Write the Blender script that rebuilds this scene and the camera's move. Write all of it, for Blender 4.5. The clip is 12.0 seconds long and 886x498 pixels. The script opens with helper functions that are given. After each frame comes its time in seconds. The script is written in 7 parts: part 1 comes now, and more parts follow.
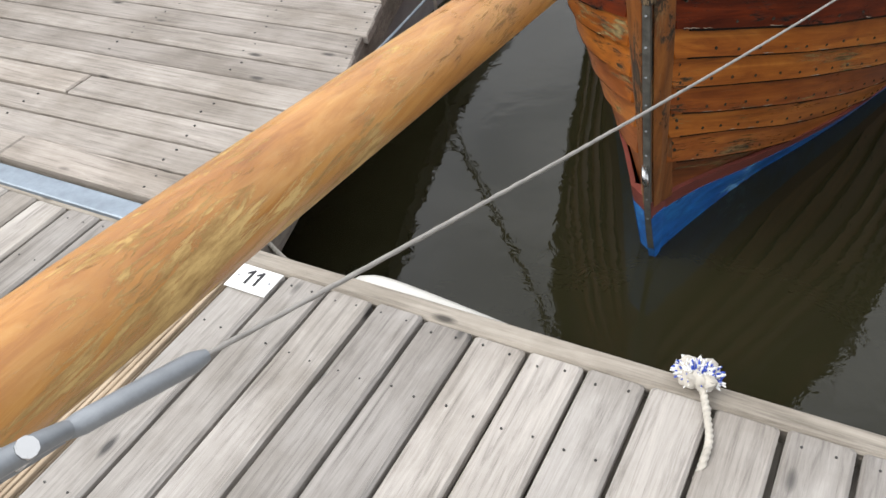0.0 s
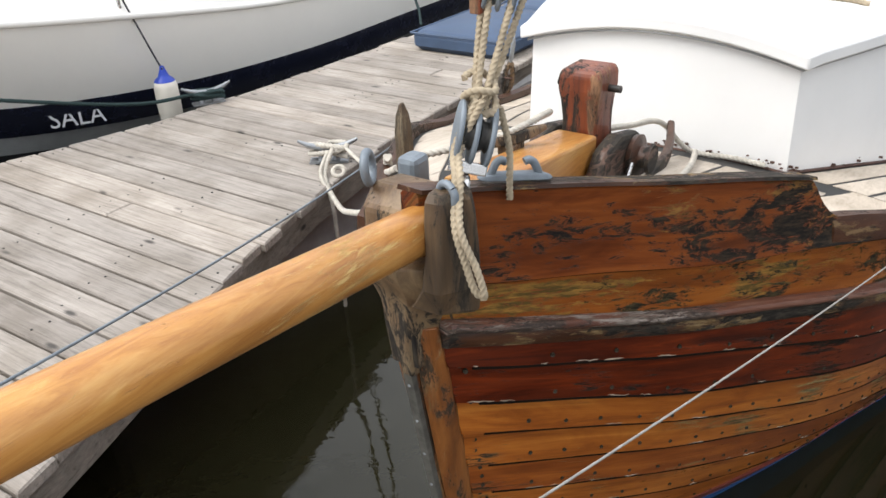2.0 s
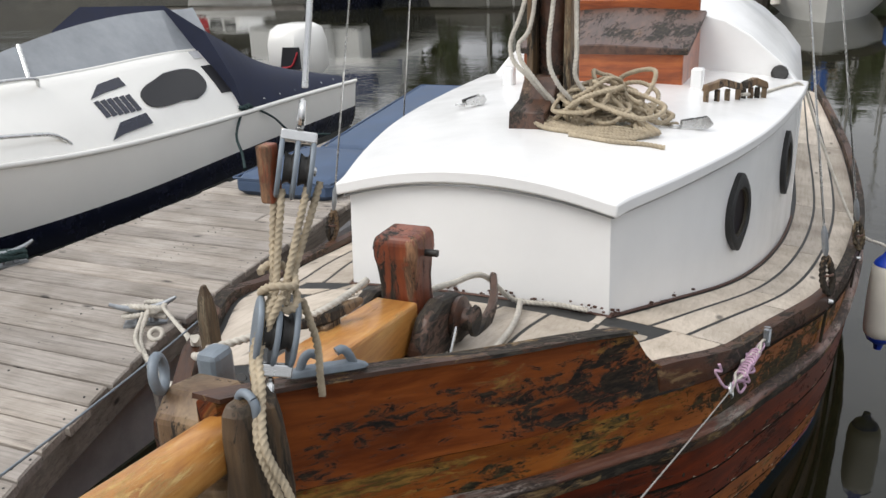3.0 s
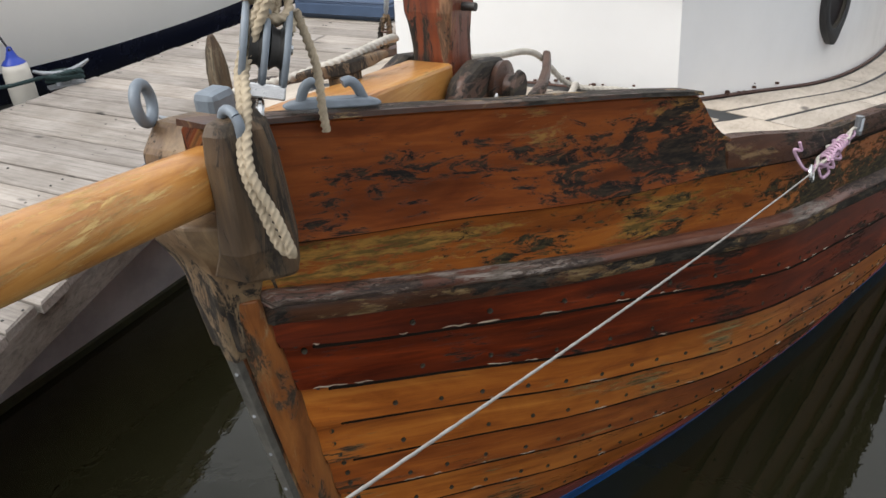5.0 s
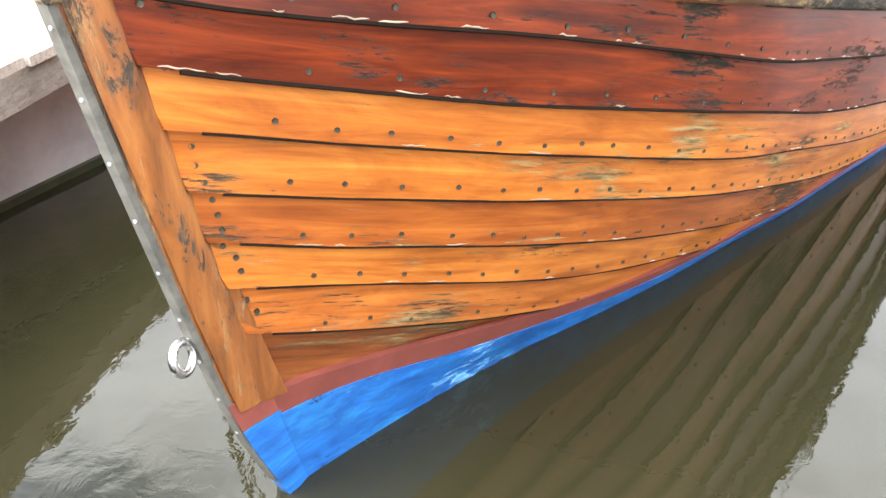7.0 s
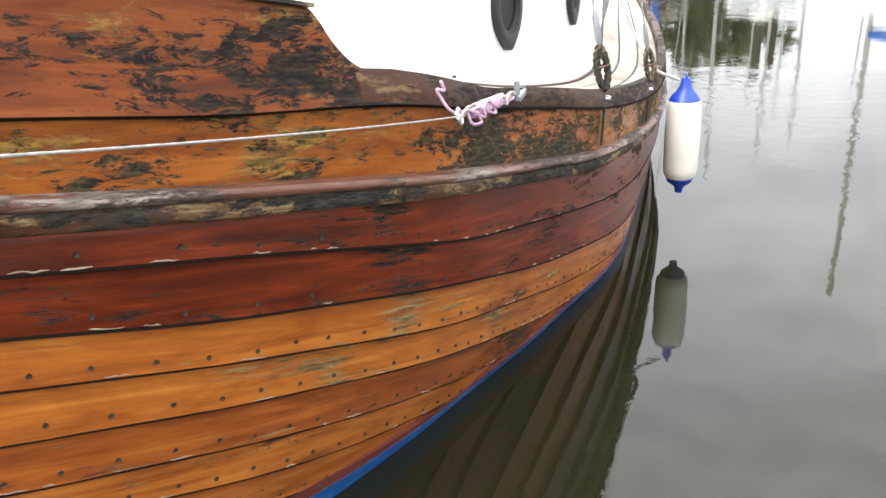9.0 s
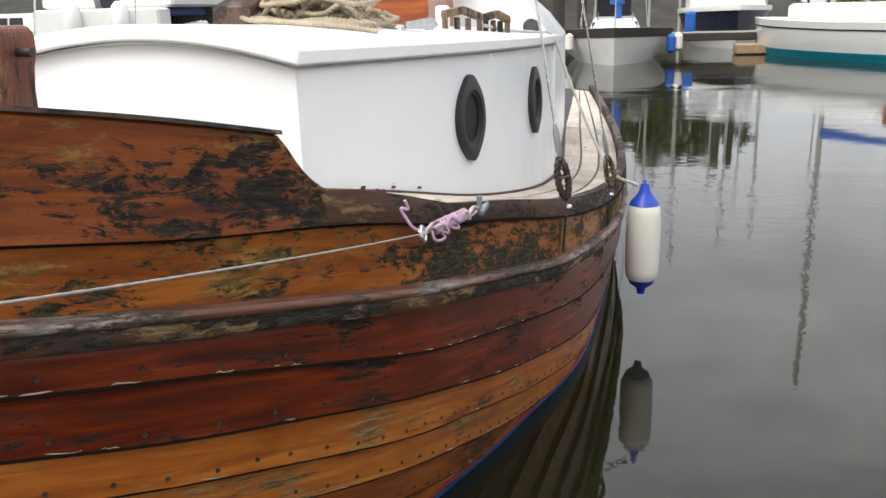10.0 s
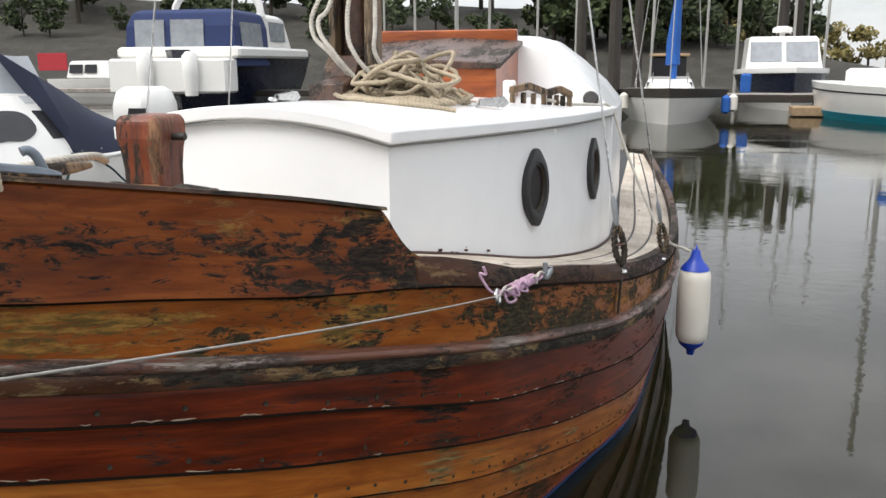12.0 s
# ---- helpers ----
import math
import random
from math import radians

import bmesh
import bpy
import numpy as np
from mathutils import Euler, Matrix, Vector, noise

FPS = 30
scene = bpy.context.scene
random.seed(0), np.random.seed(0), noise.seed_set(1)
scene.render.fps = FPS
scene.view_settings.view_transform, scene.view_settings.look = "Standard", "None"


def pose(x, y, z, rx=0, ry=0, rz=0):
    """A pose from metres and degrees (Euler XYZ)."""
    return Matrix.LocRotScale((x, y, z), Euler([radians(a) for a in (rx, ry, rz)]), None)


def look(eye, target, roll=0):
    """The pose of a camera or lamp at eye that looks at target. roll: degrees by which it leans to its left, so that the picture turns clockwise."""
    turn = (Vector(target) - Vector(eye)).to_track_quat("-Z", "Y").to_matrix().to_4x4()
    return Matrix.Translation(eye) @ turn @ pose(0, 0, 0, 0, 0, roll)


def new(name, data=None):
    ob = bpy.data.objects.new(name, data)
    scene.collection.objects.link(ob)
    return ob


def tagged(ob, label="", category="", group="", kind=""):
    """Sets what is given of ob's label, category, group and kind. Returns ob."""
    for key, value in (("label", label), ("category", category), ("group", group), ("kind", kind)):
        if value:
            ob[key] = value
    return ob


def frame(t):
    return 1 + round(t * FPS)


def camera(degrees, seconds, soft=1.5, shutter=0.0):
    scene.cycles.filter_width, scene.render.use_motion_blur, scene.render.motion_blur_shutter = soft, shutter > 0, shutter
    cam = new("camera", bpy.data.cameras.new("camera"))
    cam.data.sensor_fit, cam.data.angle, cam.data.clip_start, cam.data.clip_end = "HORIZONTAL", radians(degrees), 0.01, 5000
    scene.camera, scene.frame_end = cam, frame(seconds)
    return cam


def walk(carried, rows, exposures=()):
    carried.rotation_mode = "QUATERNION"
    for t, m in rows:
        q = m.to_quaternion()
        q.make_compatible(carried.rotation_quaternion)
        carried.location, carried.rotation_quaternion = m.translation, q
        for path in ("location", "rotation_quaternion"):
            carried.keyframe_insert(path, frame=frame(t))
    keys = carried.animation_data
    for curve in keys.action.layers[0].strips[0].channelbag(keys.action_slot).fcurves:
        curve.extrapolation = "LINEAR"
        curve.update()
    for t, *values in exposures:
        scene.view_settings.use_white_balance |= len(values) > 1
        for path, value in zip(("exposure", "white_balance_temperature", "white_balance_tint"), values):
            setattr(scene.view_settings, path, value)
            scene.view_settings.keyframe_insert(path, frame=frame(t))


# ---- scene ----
cam = camera(56.2, 12.0)
SCALE = 1.18  # metres for one unit of the plan
PATH = [
    (0, (0.5008, -1.8839, 1.6814), (-0.2085, -0.8025, 0.5856), -8.1),
    (0.5, (0.5669, -1.7356, 1.6847), (-0.3085, -0.7119, 0.6559), -6.2),
    (1, (0.5907, -1.5263, 1.6763), (-0.2847, -0.4136, 0.7432), -6.2),
    (1.5, (0.6788, -1.2127, 1.6839), (-0.1822, -0.0627, 0.7847), -3.2),
    (2, (0.7076, -1.0695, 1.6797), (-0.1686, 0.1441, 0.8856), -3.0),
    (2.5, (0.6864, -0.9686, 1.7076), (-0.0576, 0.4051, 1.0492), -2.3),
    (2.7, (0.6874, -0.9526, 1.7256), (0.0234, 0.4941, 1.1402), -1.5),
    (4.3, (0.7034, -0.8814, 1.6458), (0.0941, 0.5644, 1.0051), -4.1),
    (4.5, (0.7127, -0.8636, 1.6186), (0.0542, 0.5339, 0.9203), -4.3),
    (5, (0.7127, -0.8492, 1.5212), (-0.0314, 0.4254, 0.6881), -4.8),
    (5.5, (0.6653, -0.7983, 1.3847), (-0.0805, 0.3534, 0.3898), -4.1),
    (6, (0.6653, -0.8059, 1.1941), (-0.0992, 0.3373, 0.2034), -1.3),
    (6.5, (0.7102, -0.8034, 1.0797), (-0.0822, 0.3814, 0.1636), -2.1),
    (7, (0.7890, -0.7754, 1.0729), (0.0542, 0.4907, 0.2186), -2.8),
    (7.5, (0.8585, -0.7229, 1.0864), (0.2627, 0.6508, 0.2924), -3.0),
    (7.7, (0.8763, -0.7161, 1.0881), (0.3246, 0.6881, 0.3153), -3.1),
    (9.3, (0.9271, -0.7441, 1.2195), (0.5627, 0.8025, 0.6288), -2.2),
    (9.5, (0.9331, -0.7415, 1.2237), (0.5780, 0.8220, 0.6737), -2.0),
    (10, (0.9288, -0.7466, 1.2500), (0.6042, 0.8483, 0.7788), -1.6),
    (10.5, (0.9297, -0.7644, 1.2958), (0.5831, 0.8466, 0.9017), -2.2),
    (11, (0.9364, -0.8280, 1.3127), (0.5119, 0.7669, 0.9280), -2.8),
    (11.5, (0.9492, -0.8653, 1.3280), (0.5220, 0.7161, 0.8924), -2.0),
    (12, (0.9203, -0.9508, 1.3280), (0.4966, 0.6483, 0.9568), -0.4),
]
EXPOSURES = [(0, 0.15), (0.5, 0.17), (1, 0.08), (1.5, 0.25), (2, 0.25), (2.5, -0.22), (4.5, -0.25), (5, 0.00), (5.5, 2.12), (6, 2.58), (6.5, 2.62), (7, 2.58), (7.5, 2.25), (9.5, 0.95), (10, 0.35), (10.5, 0.02), (11, -0.10), (11.5, -0.02), (12, 0.15)]
walk(cam, [(t, look(Vector(eye) * SCALE, Vector(target) * SCALE, roll)) for t, eye, target, roll in PATH], EXPOSURES)

# ---- sky and sun: bright broken cloud ----
world = bpy.data.worlds.new("sky")
scene.world = world
world.use_nodes = True
wn, wl = world.node_tree.nodes, world.node_tree.links
wn.clear()
w_out = wn.new("ShaderNodeOutputWorld")
w_bg = wn.new("ShaderNodeBackground")
w_sky = wn.new("ShaderNodeTexSky")
w_sky.sky_type = "NISHITA"
w_sky.sun_disc = False
SUN_EL, SUN_AZ = radians(50), radians(222)
w_sky.sun_elevation, w_sky.sun_rotation = SUN_EL, SUN_AZ
w_tc = wn.new("ShaderNodeTexCoord")
w_map = wn.new("ShaderNodeMapping")
w_map.inputs["Scale"].default_value = (1.0, 1.0, 2.6)
w_noise = wn.new("ShaderNodeTexNoise")
w_noise.inputs["Scale"].default_value = 2.3
w_noise.inputs["Detail"].default_value = 7
w_noise.inputs["Roughness"].default_value = 0.55
w_ramp = wn.new("ShaderNodeValToRGB")
w_ramp.color_ramp.elements[0].position = 0.30
w_ramp.color_ramp.elements[1].position = 0.52
w_shade = wn.new("ShaderNodeValToRGB")
w_shade.color_ramp.elements[0].position, w_shade.color_ramp.elements[0].color = 0.42, (16.0, 16.2, 16.6, 1)
w_shade.color_ramp.elements[1].position, w_shade.color_ramp.elements[1].color = 0.72, (7.5, 7.8, 8.6, 1)
w_mix = wn.new("ShaderNodeMix")
w_mix.data_type = "RGBA"
wl.new(w_tc.outputs["Generated"], w_map.inputs["Vector"])
wl.new(w_map.outputs["Vector"], w_noise.inputs["Vector"])
wl.new(w_noise.outputs["Fac"], w_ramp.inputs["Fac"])
wl.new(w_noise.outputs["Fac"], w_shade.inputs["Fac"])
wl.new(w_ramp.outputs["Color"], w_mix.inputs["Factor"])
wl.new(w_sky.outputs["Color"], w_mix.inputs["A"])
wl.new(w_shade.outputs["Color"], w_mix.inputs["B"])
# an overcast sky is brighter overhead than at the horizon
w_sep = wn.new("ShaderNodeSeparateXYZ")
w_rise = wn.new("ShaderNodeMapRange")
w_rise.inputs["From Min"].default_value, w_rise.inputs["From Max"].default_value = 0.0, 0.9
w_rise.inputs["To Min"].default_value, w_rise.inputs["To Max"].default_value = 0.62, 1.35
w_grad = wn.new("ShaderNodeVectorMath")
w_grad.operation = "SCALE"
wl.new(w_tc.outputs["Generated"], w_sep.inputs["Vector"])
wl.new(w_sep.outputs["Z"], w_rise.inputs["Value"])
wl.new(w_mix.outputs["Result"], w_grad.inputs[0])
wl.new(w_rise.outputs["Result"], w_grad.inputs["Scale"])
wl.new(w_grad.outputs["Vector"], w_bg.inputs["Color"])
w_bg.inputs["Strength"].default_value = 0.1
wl.new(w_bg.outputs["Background"], w_out.inputs["Surface"])

sun = new("sun", bpy.data.lights.new("sun", "SUN"))
sun.data.energy, sun.data.angle, sun.data.color = 2.3, radians(35), (1.0, 0.96, 0.90)
SUN_DIR = Vector((math.sin(SUN_AZ) * math.cos(SUN_EL), math.cos(SUN_AZ) * math.cos(SUN_EL), math.sin(SUN_EL)))
sun.matrix_world = look(SUN_DIR * 50, (0, 0, 0))

# ---- materials ----
def material(name):
    m = bpy.data.materials.new(name)
    m.use_nodes = True
    nt = m.node_tree
    return m, nt, nt.nodes["Principled BSDF"]


def coords(nt, scale, spread=0.0):
    """Object coordinates, scaled, shifted from object to object."""
    tc = nt.nodes.new("ShaderNodeTexCoord")
    mp = nt.nodes.new("ShaderNodeMapping")
    mp.inputs["Scale"].default_value = scale
    if spread:
        info = nt.nodes.new("ShaderNodeObjectInfo")
        mul = nt.nodes.new("ShaderNodeMath")
        mul.operation = "MULTIPLY"
        mul.inputs[1].default_value = spread
        nt.links.new(info.outputs["Random"], mul.inputs[0])
        add = nt.nodes.new("ShaderNodeVectorMath")
        add.operation = "ADD"
        nt.links.new(tc.outputs["Object"], add.inputs[0])
        nt.links.new(mul.outputs[0], add.inputs[1])
        nt.links.new(add.outputs[0], mp.inputs["Vector"])
    else:
        nt.links.new(tc.outputs["Object"], mp.inputs["Vector"])
    return mp.outputs["Vector"]


def noise_tex(nt, vec, scale, detail=6, rough=0.6, distort=0.0):
    n = nt.nodes.new("ShaderNodeTexNoise")
    n.inputs["Scale"].default_value = scale
    n.inputs["Detail"].default_value = detail
    n.inputs["Roughness"].default_value = rough
    n.inputs["Distortion"].default_value = distort
    nt.links.new(vec, n.inputs["Vector"])
    return n.outputs["Fac"]


def ramp(nt, fac, stops):
    r = nt.nodes.new("ShaderNodeValToRGB")
    els = r.color_ramp.elements
    while len(els) < len(stops):
        els.new(0.5)
    for e, (p, c) in zip(els, stops):
        e.position = p
        e.color = (*c, 1) if len(c) == 3 else c
    nt.links.new(fac, r.inputs["Fac"])
    return r.outputs["Color"]


def grey(a):
    return (a, a, a)


def mix(nt, fac, a, b, blend="MIX"):
    n = nt.nodes.new("ShaderNodeMix")
    n.data_type, n.blend_type = "RGBA", blend
    for sock, v in ((n.inputs["Factor"], fac), (n.inputs["A"], a), (n.inputs["B"], b)):
        if isinstance(v, (int, float)):
            sock.default_value = v
        elif isinstance(v, tuple):
            sock.default_value = (*v, 1)
        else:
            nt.links.new(v, sock)
    return n.outputs["Result"]


def bump(nt, bsdf, height, strength=0.3, distance=0.002):
    b = nt.nodes.new("ShaderNodeBump")
    b.inputs["Strength"].default_value = strength
    b.inputs["Distance"].default_value = distance
    nt.links.new(height, b.inputs["Height"])
    nt.links.new(b.outputs["Normal"], bsdf.inputs["Normal"])


def random_of(nt):
    return nt.nodes.new("ShaderNodeObjectInfo").outputs["Random"]


def decking(name, light, dark, axis, warm=0.0):
    """Weathered softwood boards, grain along axis (0 x, 1 y)."""
    m, nt, b = material(name)
    sc = [22.0, 22.0, 22.0]
    sc[axis] = 1.1
    v = coords(nt, tuple(sc), 40)
    fine = noise_tex(nt, v, 3.2, 9, 0.72, 0.6)
    big = noise_tex(nt, coords(nt, (1.3, 1.3, 1.3), 40), 2.2, 5, 0.6)
    col = ramp(nt, fine, [(0.28, dark), (0.47, tuple(0.6 * a + 0.4 * c for a, c in zip(light, dark))), (0.7, light)])
    tone = ramp(nt, random_of(nt), [(0.0, (0.72, 0.70, 0.68)), (0.5, (1.0, 0.98, 0.95)), (0.8, (1.06, 1.02, 0.97)), (1.0, (1.2, 1.17, 1.12))])
    col = mix(nt, 0.85, col, tone, "MULTIPLY")
    stain = ramp(nt, big, [(0.35, (0.66, 0.63, 0.58)), (0.6, (1.08, 1.07, 1.05))])
    col = mix(nt, 0.8, col, stain, "MULTIPLY")
    kv = coords(nt, (9.0, 3.2, 9.0) if axis == 1 else (3.2, 9.0, 9.0), 17)
    vor = nt.nodes.new("ShaderNodeTexVoronoi")
    vor.inputs["Scale"].default_value = 1.0
    nt.links.new(kv, vor.inputs["Vector"])
    knot = ramp(nt, vor.outputs["Distance"], [(0.05, grey(1)), (0.13, grey(0))])
    col = mix(nt, knot, col, tuple(0.45 * c for c in dark))
    nt.links.new(col, b.inputs["Base Color"])
    b.inputs["Roughness"].default_value = 0.82
    b.inputs["Specular IOR Level"].default_value = 0.35
    bump(nt, b, fine, 0.75, 0.004)
    return m


def varnished(name, pale, mid, deep, gloss=0.28, patch=0.0, axis=1, patch_cols=((0.055, 0.042, 0.026), (0.20, 0.155, 0.065)), spread=3.0, skin=False, streak=1.0, across=26.0, black=0.0, black_cols=((0.010, 0.008, 0.006), (0.045, 0.034, 0.022)), grain=30.0, coat=0.25, tone_amt=0.9):
    """Oiled and varnished timber. patch: bare wood where varnish is lost; black: weathered dark flecks. skin: follow the map along the plank."""
    m, nt, b = material(name)

    def vec(along, across, shift=0.0):
        mp = nt.nodes.new("ShaderNodeMapping")
        mp.inputs["Location"].default_value = (shift, shift * 0.7, shift * 0.3)
        if skin:
            uvn = nt.nodes.new("ShaderNodeUVMap")
            info = nt.nodes.new("ShaderNodeObjectInfo")
            mul = nt.nodes.new("ShaderNodeMath")
            mul.operation = "MULTIPLY"
            mul.inputs[1].default_value = 9.0
            nt.links.new(info.outputs["Random"], mul.inputs[0])
            add = nt.nodes.new("ShaderNodeVectorMath")
            add.operation = "ADD"
            nt.links.new(uvn.outputs["UV"], add.inputs[0])
            nt.links.new(mul.outputs[0], add.inputs[1])
            mp.inputs["Scale"].default_value = (along, across, 1.0)
            nt.links.new(add.outputs[0], mp.inputs["Vector"])
            return mp.outputs["Vector"]
        sc = [across] * 3
        sc[axis] = along
        nt.links.new(coords(nt, tuple(sc), spread), mp.inputs["Vector"])
        return mp.outputs["Vector"]

    def lost(cover, along, across, shift):
        """Ragged islands that cover a share of the surface, gathered in stretches."""
        blotch = noise_tex(nt, vec(along, across, shift), 1.0, 14, 0.80, 0.5)
        area = noise_tex(nt, vec(2.6, 7.0, shift + 3.0), 1.0, 2, 0.5)
        both = nt.nodes.new("ShaderNodeMath")
        both.operation = "MULTIPLY_ADD"
        both.inputs[1].default_value = 0.75
        nt.links.new(area, both.inputs[0])
        nt.links.new(blotch, both.inputs[2])
        half_of = nt.nodes.new("ShaderNodeMath")
        half_of.operation = "MULTIPLY"
        half_of.inputs[1].default_value = 0.5
        nt.links.new(both.outputs[0], half_of.inputs[0])
        edge = 0.5 * (1.12 - 0.25 * cover)
        return ramp(nt, half_of.outputs[0], [(edge - 0.004, grey(0)), (edge + 0.016, grey(1))])

    fine = noise_tex(nt, vec(2.2, grain), 1.0, 10, 0.68, 0.8)
    big = noise_tex(nt, vec(3.0, 11.0), 1.0, 6, 0.62, 1.2)
    col = ramp(nt, fine, [(0.25, deep), (0.5, mid), (0.75, pale)])
    tone = ramp(nt, big, [(0.28, (0.46, 0.33, 0.26)), (0.48, (0.95, 0.88, 0.85)), (0.7, (1.3, 1.36, 1.4))])
    col = mix(nt, tone_amt, col, tone, "MULTIPLY")
    hue = ramp(nt, random_of(nt), [(0.0, (0.80, 0.72, 0.64)), (1.0, (1.12, 1.16, 1.17))])
    col = mix(nt, 0.7, col, hue, "MULTIPLY")
    mask = None
    if patch > 0:
        mask = lost(patch, 7.0 * streak, across, 0.0)
        bits = noise_tex(nt, vec(14.0, 70.0), 1.0, 8, 0.7)
        col = mix(nt, mask, col, ramp(nt, bits, [(0.42, patch_cols[0]), (0.58, patch_cols[1])]))
    if black > 0:
        dark = lost(black, 9.0 * streak, across * 0.9, 11.0)
        bits = noise_tex(nt, vec(22.0, 90.0, 5.0), 1.0, 8, 0.75)
        col = mix(nt, dark, col, ramp(nt, bits, [(0.45, black_cols[0]), (0.62, black_cols[1])]))
        mask = dark if mask is None else mix(nt, 1.0, mask, dark, "LIGHTEN")
    if mask is not None:
        r = nt.nodes.new("ShaderNodeMapRange")
        r.inputs["To Min"].default_value, r.inputs["To Max"].default_value = gloss, 0.8
        nt.links.new(mask, r.inputs["Value"])
        nt.links.new(r.outputs["Result"], b.inputs["Roughness"])
        c = nt.nodes.new("ShaderNodeMapRange")
        c.inputs["To Min"].default_value, c.inputs["To Max"].default_value = coat, 0.0
        nt.links.new(mask, c.inputs["Value"])
        nt.links.new(c.outputs["Result"], b.inputs["Coat Weight"])
        bump(nt, b, mix(nt, 0.6, fine, mask), 0.5, 0.0022)
    else:
        b.inputs["Roughness"].default_value = gloss
        b.inputs["Coat Weight"].default_value = coat
        bump(nt, b, fine, 0.25, 0.0014)
    b.inputs["Coat Roughness"].default_value = 0.18
    nt.links.new(col, b.inputs["Base Color"])
    return m


def plain(name, col, rough=0.5, metal=0.0, var=0.25, scale=9.0, bumps=0.15, spec=0.5):
    """A painted, metal, rubber or cloth surface with stains and fine relief."""
    m, nt, b = material(name)
    n = noise_tex(nt, coords(nt, (1, 1, 1), 5), scale, 8, 0.65)
    n2 = noise_tex(nt, coords(nt, (1, 1, 1), 5), scale * 9, 4, 0.6)
    c = ramp(nt, n, [(0.3, tuple(x * (1 - var) for x in col)), (0.65, col)])
    nt.links.new(c, b.inputs["Base Color"])
    r = nt.nodes.new("ShaderNodeMapRange")
    r.inputs["To Min"].default_value, r.inputs["To Max"].default_value = max(rough - 0.1, 0.03), min(rough + 0.12, 1)
    nt.links.new(n, r.inputs["Value"])
    nt.links.new(r.outputs["Result"], b.inputs["Roughness"])
    b.inputs["Metallic"].default_value = metal
    b.inputs["Specular IOR Level"].default_value = spec
    bump(nt, b, n2, bumps, 0.001)
    return m


def less_shine(m, level):
    m.node_tree.nodes["Principled BSDF"].inputs["Specular IOR Level"].default_value = level
    return m


M_DECK_Y = decking("weathered decking", (0.44, 0.425, 0.412), (0.16, 0.151, 0.144), 1)
M_DECK_X = decking("weathered finger decking", (0.435, 0.405, 0.38), (0.155, 0.142, 0.13), 0)
M_BEAM = decking("pontoon beam", (0.42, 0.39, 0.35), (0.16, 0.145, 0.125), 0)
M_NEWBOARD = decking("new grooved board", (0.50, 0.41, 0.31), (0.28, 0.215, 0.15), 1)
M_FASCIA = decking("dark fascia timber", (0.27, 0.25, 0.225), (0.07, 0.064, 0.056), 1)
M_ORANGE = varnished("varnished planking", (0.52, 0.205, 0.036), (0.37, 0.115, 0.017), (0.17, 0.045, 0.009), 0.32, 0.50, skin=True, streak=0.9, across=85.0, patch_cols=((0.09, 0.065, 0.025), (0.30, 0.22, 0.09)), black=0.40, black_cols=((0.03, 0.020, 0.010), (0.10, 0.062, 0.025)), coat=0.12)
M_AMBER = varnished("red amber planking", (0.46, 0.160, 0.030), (0.31, 0.088, 0.015), (0.15, 0.038, 0.009), 0.32, 0.45, skin=True, streak=0.9, across=85.0, patch_cols=((0.10, 0.060, 0.022), (0.32, 0.21, 0.09)), black=0.45, black_cols=((0.03, 0.018, 0.009), (0.10, 0.055, 0.022)), coat=0.12)
M_BROWN = varnished("brown bottom planking", (0.33, 0.125, 0.032), (0.21, 0.068, 0.018), (0.10, 0.030, 0.010), 0.38, 0.5, skin=True, streak=0.9, across=80.0, patch_cols=((0.07, 0.050, 0.020), (0.22, 0.15, 0.065)), black=0.6, black_cols=((0.03, 0.020, 0.010), (0.09, 0.055, 0.025)), coat=0.08)
M_RED = varnished("dark red planking", (0.25, 0.042, 0.008), (0.11, 0.018, 0.0045), (0.028, 0.007, 0.004), 0.34, 0.0, skin=True, black=0.6, across=60.0, coat=0.05)
M_SHEER = varnished("worn sheer planking", (0.42, 0.150, 0.026), (0.29, 0.088, 0.015), (0.13, 0.036, 0.009), 0.36, 0.74, skin=True, streak=1.7, across=46.0, patch_cols=((0.11, 0.070, 0.018), (0.36, 0.185, 0.040)), black=1.05, black_cols=((0.014, 0.012, 0.007), (0.085, 0.066, 0.030)), coat=0.1)
M_BULWARK = varnished("worn bulwark planking", (0.29, 0.088, 0.018), (0.185, 0.049, 0.011), (0.085, 0.024, 0.008), 0.36, 0.70, skin=True, streak=1.6, across=48.0, patch_cols=((0.10, 0.050, 0.016), (0.30, 0.15, 0.04)), black=0.96, black_cols=((0.009, 0.007, 0.006), (0.050, 0.034, 0.020)), coat=0.1)
M_RAIL = varnished("worn rail", (0.115, 0.050, 0.024), (0.060, 0.027, 0.014), (0.025, 0.013, 0.008), 0.42, 1.02, skin=True, streak=1.6, across=44.0, patch_cols=((0.12, 0.070, 0.028), (0.27, 0.19, 0.095)), black=1.0, black_cols=((0.012, 0.010, 0.008), (0.060, 0.050, 0.038)))
M_BEAD = varnished("worn rail bead", (0.30, 0.20, 0.155), (0.17, 0.075, 0.050), (0.08, 0.030, 0.020), 0.36, 0.68, skin=True, streak=1.5, across=60.0, patch_cols=((0.15, 0.12, 0.095), (0.34, 0.29, 0.25)), black=0.9, black_cols=((0.03, 0.02, 0.016), (0.11, 0.075, 0.055)), coat=0.12)
